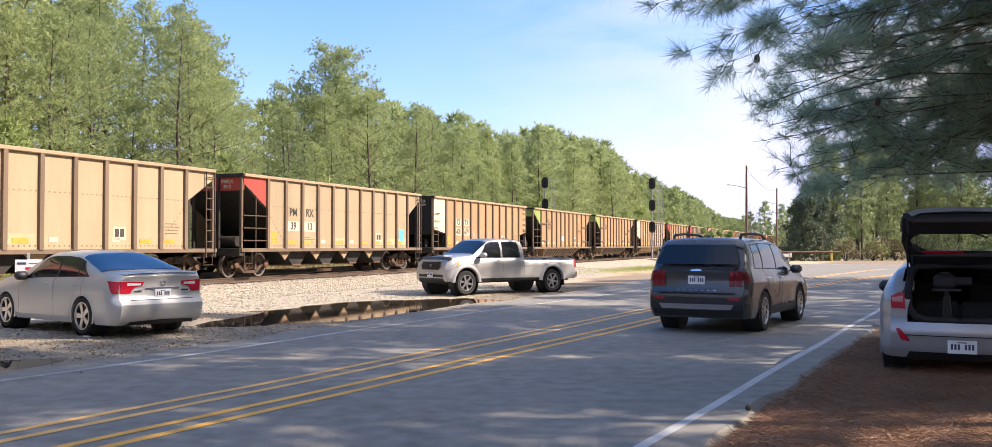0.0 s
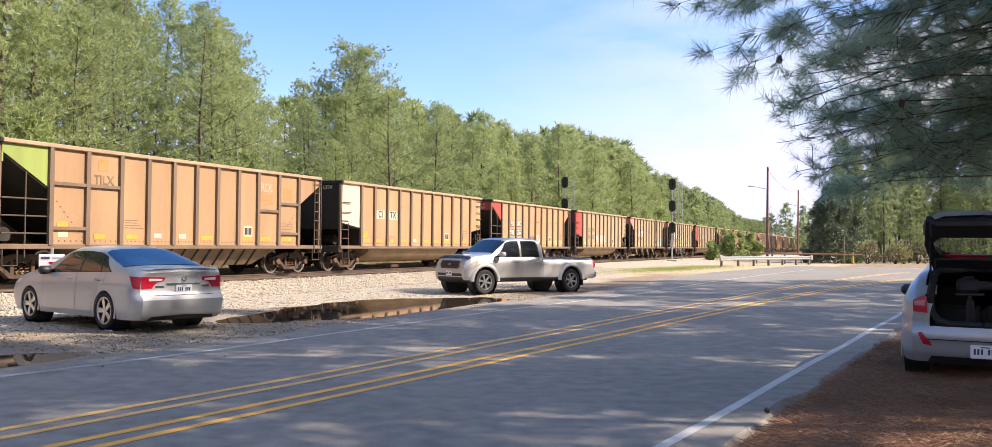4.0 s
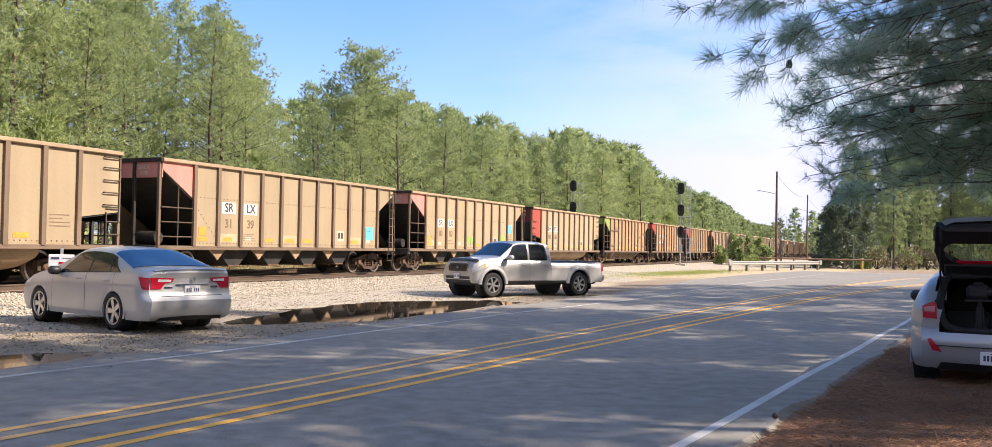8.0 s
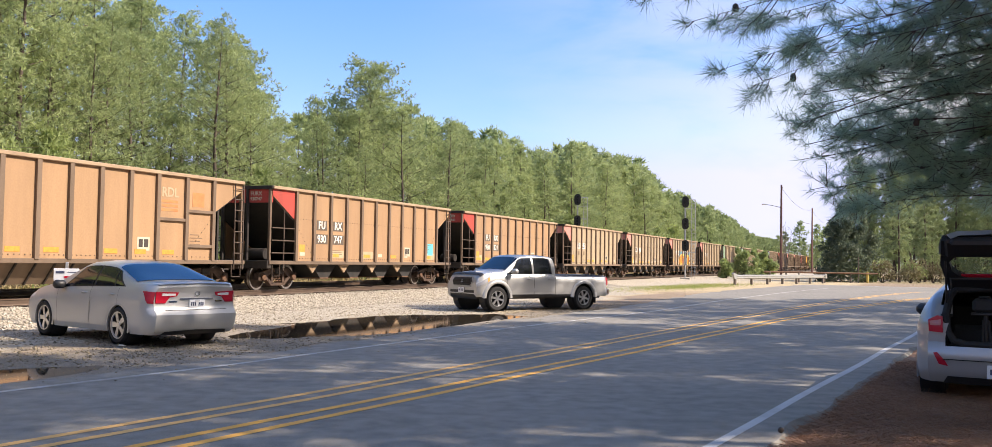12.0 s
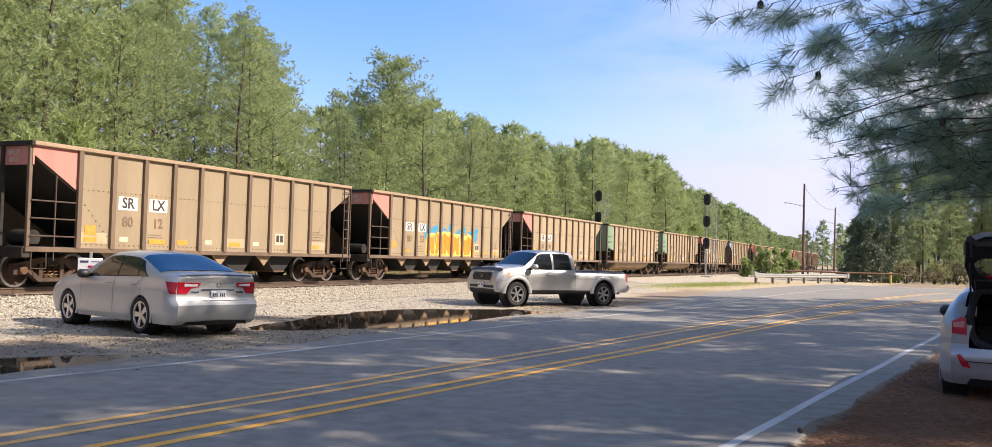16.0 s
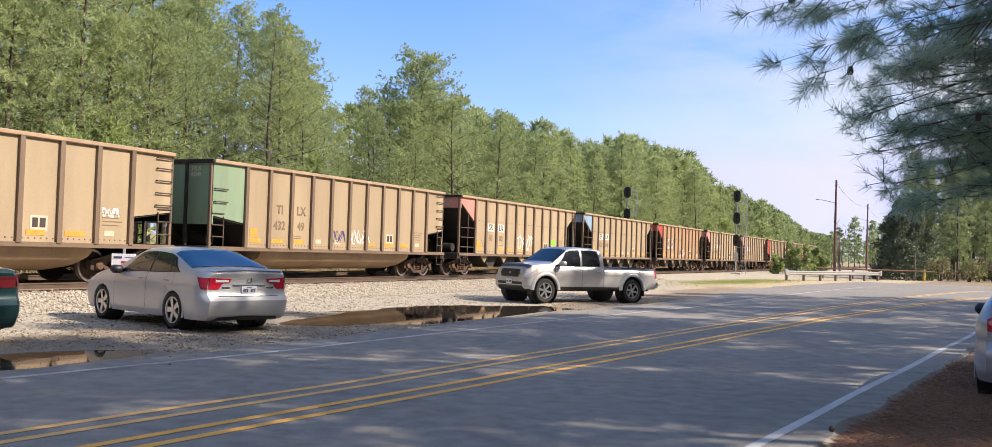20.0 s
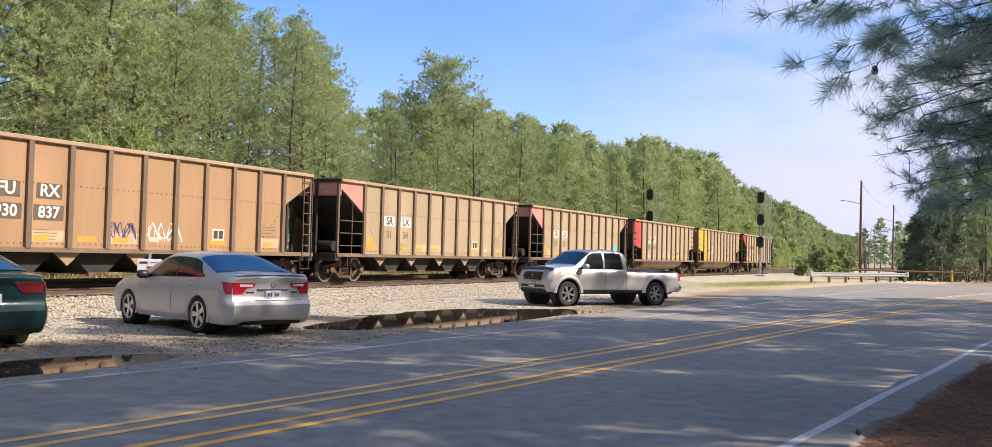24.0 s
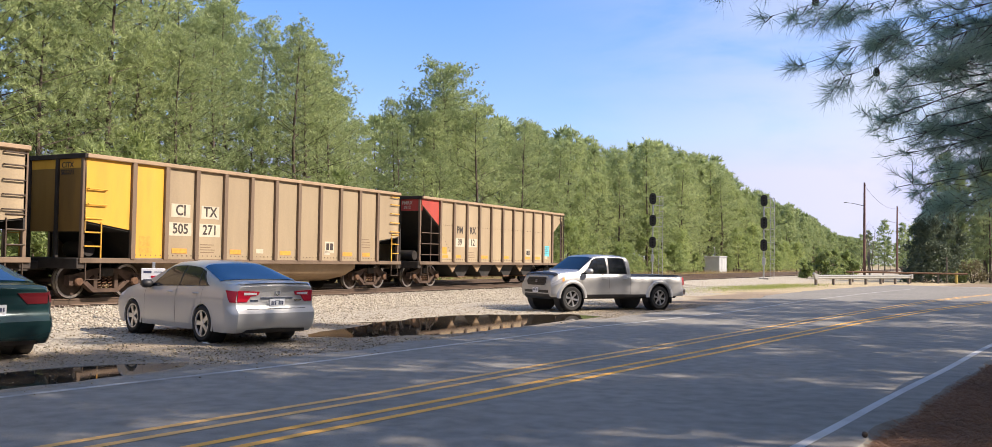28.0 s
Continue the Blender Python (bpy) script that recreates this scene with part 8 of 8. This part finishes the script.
def blades(name, label, pts, h, w, mat, seed, up=1.0):
    """Grass, straw or needles, too many to count, as one mesh."""
    g = np.random.default_rng(seed)
    p = np.asarray(pts)
    d = g.normal(0, 1, p.shape)
    d[:, 2] = np.abs(d[:, 2]) * up + 0.02
    d /= np.linalg.norm(d, axis=1, keepdims=True)
    side = np.cross(d, g.normal(0, 1, p.shape))
    side /= np.linalg.norm(side, axis=1, keepdims=True)
    ln = h * (0.5 + g.random((len(p), 1)))
    ww = w * (0.6 + 0.8 * g.random((len(p), 1)))
    v = np.stack([p - side * ww / 2, p + side * ww / 2, p + d * ln], 1).reshape(-1, 3)
    k = np.arange(len(p)) * 3
    me = fast_mesh(name, v, np.stack([k, k + 1, k + 2], 1), mat)
    return tagged(new(name, me), label, name.replace("_", " "), kind="stuff")


GRASS = foliage("verge_grass", (0.38, 0.42, 0.12), (0.18, 0.22, 0.06), 0.3)
STRAW = foliage("dry_straw", (0.48, 0.38, 0.20), (0.24, 0.18, 0.09), 0.2)
FALLEN = foliage("fallen_pine_needles", (0.36, 0.20, 0.12), (0.12, 0.062, 0.036), 0.1)


def on_ground(u, o, lift=0.0):
    x, y = u * RD.x + o * RR.x, u * RD.y + o * RR.y
    return np.stack([x, y, ground_height(x, y) + lift], 1)


gn = np.random.default_rng(5)
u = gn.normal(64, 7, 9000)
left = np.interp(u, [a for a, _ in LEFT_EDGE], [b for _, b in LEFT_EDGE])
blades("verge_grass", "patches of short green grass on the sandy verge", on_ground(u, left - 4.6 + gn.normal(0, 1.1, 9000) - 0.0), 0.10, 0.02, GRASS, 6, 1.6)
s_, l_ = gn.uniform(10, 170, 14000), gn.uniform(28.6, 31.5, 14000)
xx, yy = s_ * TD.x + l_ * TN.x, s_ * TD.y + l_ * TN.y
blades("dry_grass", "tall dry straw-coloured grass along the wood", np.stack([xx, yy, ground_height(xx, yy)], 1), 0.5, 0.03, STRAW, 7, 1.8)
u, o = gn.uniform(4.2, 17, 80000), -1.95 + np.abs(gn.normal(0, 1.0, 80000)) * 2.0 + gn.normal(0, 0.06, 80000)
blades("pine_needle_litter", "brown fallen pine needles covering the ground", on_ground(u, o, 0.004), 0.13, 0.0055, FALLEN, 8, 0.16)


# ---- loose stones ----
def stones(name, label, pts, lo, hi, mat, seed):
    g = np.random.default_rng(seed)
    n = len(pts)
    base = np.array([(1, 0, 0), (-1, 0, 0), (0, 1, 0), (0, -1, 0), (0, 0, 1), (0, 0, -1)], float)
    tri = np.array([(0, 2, 4), (2, 1, 4), (1, 3, 4), (3, 0, 4), (2, 0, 5), (1, 2, 5), (3, 1, 5), (0, 3, 5)])
    size = (lo + (hi - lo) * g.random((n, 1, 1)) ** 2.2)
    shape = base[None] * (0.65 + 0.6 * g.random((n, 6, 1))) * np.array([1, 1, 0.7]) + g.normal(0, 0.13, (n, 6, 3))
    a = g.uniform(0, 6.28, n)
    c, s = np.cos(a), np.sin(a)
    rot = np.zeros((n, 3, 3))
    rot[:, 0, 0], rot[:, 0, 1], rot[:, 1, 0], rot[:, 1, 1], rot[:, 2, 2] = c, -s, s, c, 1
    v = np.einsum("nij,nkj->nki", rot, shape) * size + np.asarray(pts)[:, None, :]
    f = (tri[None] + (np.arange(n) * 6)[:, None, None]).reshape(-1, 3)
    return tagged(new(name, fast_mesh(name, v.reshape(-1, 3), f, mat)), label, "gravel", kind="stuff")


def stone_material(name, a, b):
    m, n, l, bs = nodes_of(name)
    geo = n.new("ShaderNodeNewGeometry")
    x = n.new("ShaderNodeMix")
    x.data_type = "RGBA"
    x.inputs["A"].default_value, x.inputs["B"].default_value = (*a, 1), (*b, 1)
    l.new(geo.outputs["Random Per Island"], x.inputs["Factor"])
    l.new(x.outputs["Result"], bs.inputs["Base Color"])
    bs.inputs["Roughness"].default_value = 0.9
    return m


BALLAST = stone_material("pale_ballast_stone", (0.24, 0.21, 0.165), (0.58, 0.53, 0.44))
PEBBLE = stone_material("lot_pebbles", (0.13, 0.105, 0.073), (0.36, 0.30, 0.205))
s_, l_ = gn.uniform(8, 64, 40000), gn.uniform(16.6, 23.6, 40000)
xx, yy = s_ * TD.x + l_ * TN.x, s_ * TD.y + l_ * TN.y
stones("ballast", "pale grey broken ballast stones along the track", np.stack([xx, yy, ground_height(xx, yy) + 0.012], 1), 0.018, 0.052, BALLAST, 9)
u, o = gn.uniform(2, 34, 20000), -11.2 - np.abs(gn.normal(0, 1, 20000)) * 4.5
keep = puddle_depth(u, o) < 0.3
blim = np.interp(u, [a for a, _ in LEFT_EDGE], [b for _, b in LEFT_EDGE])
keep &= o < blim
stones("lot_gravel", "loose grey-brown gravel over the parking lot", on_ground(u[keep], o[keep], 0.004), 0.008, 0.034, PEBBLE, 10)
u, o = gn.uniform(2, 26, 700), gn.normal(-10.9, 0.5, 700)
stones("road_grit", "grit washed on the road edge", np.stack([u * RD.x + o * RR.x, u * RD.y + o * RR.y, np.full(700, 0.004)], 1), 0.006, 0.02, PEBBLE, 11)
for x, y, c in ((2.62, 8.75, (0.03, 0.025, 0.02)),):
    s = Shape().lathe([(0.0, -0.025), (0.02, -0.02), (0.03, 0.0), (0.02, 0.02), (0.0, 0.03)], 9, "z")
    solo("pine_cone", s, CONE, "dark fallen pine cone at the road edge", "pine cone", m=pose(x, y, 0.035, 70, 0, 20))
LITTER = surface("white_litter", (0.75, 0.75, 0.73), 0.7, spread=0.1)
for x, y, a in ((-6.55, 16.35, 20), (3.05, 11.2, 50)):
    solo("paper_litter", Shape().prism([(-0.06, -0.02), (0.05, -0.03), (0.07, 0.015), (0.0, 0.03), (-0.05, 0.02)], "z", 0.0, 0.012), LITTER, "crumpled scrap of white paper on the ground", "litter", "litter", m=pose(x, y, float(ground_height(np.array(x), np.array(y))) + 0.012, 4, 6, a))


def motions():
    """All that moves: the wagons and their rolling wheelsets, and the passing car with its wheels."""
    for k, car in WAGON_LIST:
        walk(car, [(t, wagon_pose(k, t)) for t in (0.0, 4.0, 8.0, 12.0, 16.0, 20.0, 24.0, 28.0)])
    keyed = {}
    for k, car in WAGON_LIST:
        for ob in car.children_recursive:
            if ob.name.startswith("wheelset"):
                x = round(ob.matrix_basis.translation.x, 2)
                if x not in keyed:
                    walk(ob, [(n / FPS, pose(x, 0, 0.46) @ Matrix.Rotation(-SPEED * n / FPS / 0.46, 4, "Y")) for n in range(28 * FPS + 1)])
                    keyed[x] = ob.animation_data
                else:
                    ob.rotation_mode = "QUATERNION"
                    ob.animation_data_create()
                    ob.animation_data.action, ob.animation_data.action_slot = keyed[x].action, keyed[x].action_slot
    walk(SUV, [(t, Matrix.LocRotScale((x, y, 0), Euler((0, 0, radians(a))), None)) for t, x, y, a in SUV_WAY])
    for ob in SUV.children:
        if ob.name.startswith("wheel") and not ob.name.startswith("wheel_well"):
            p = ob.matrix_basis.translation.copy()
            walk(ob, [(n / FPS, Matrix.Translation(p) @ Matrix.Rotation(16.0 * n / FPS / 0.37, 4, "Y")) for n in range(0, 28 * FPS + 1)])


motions()
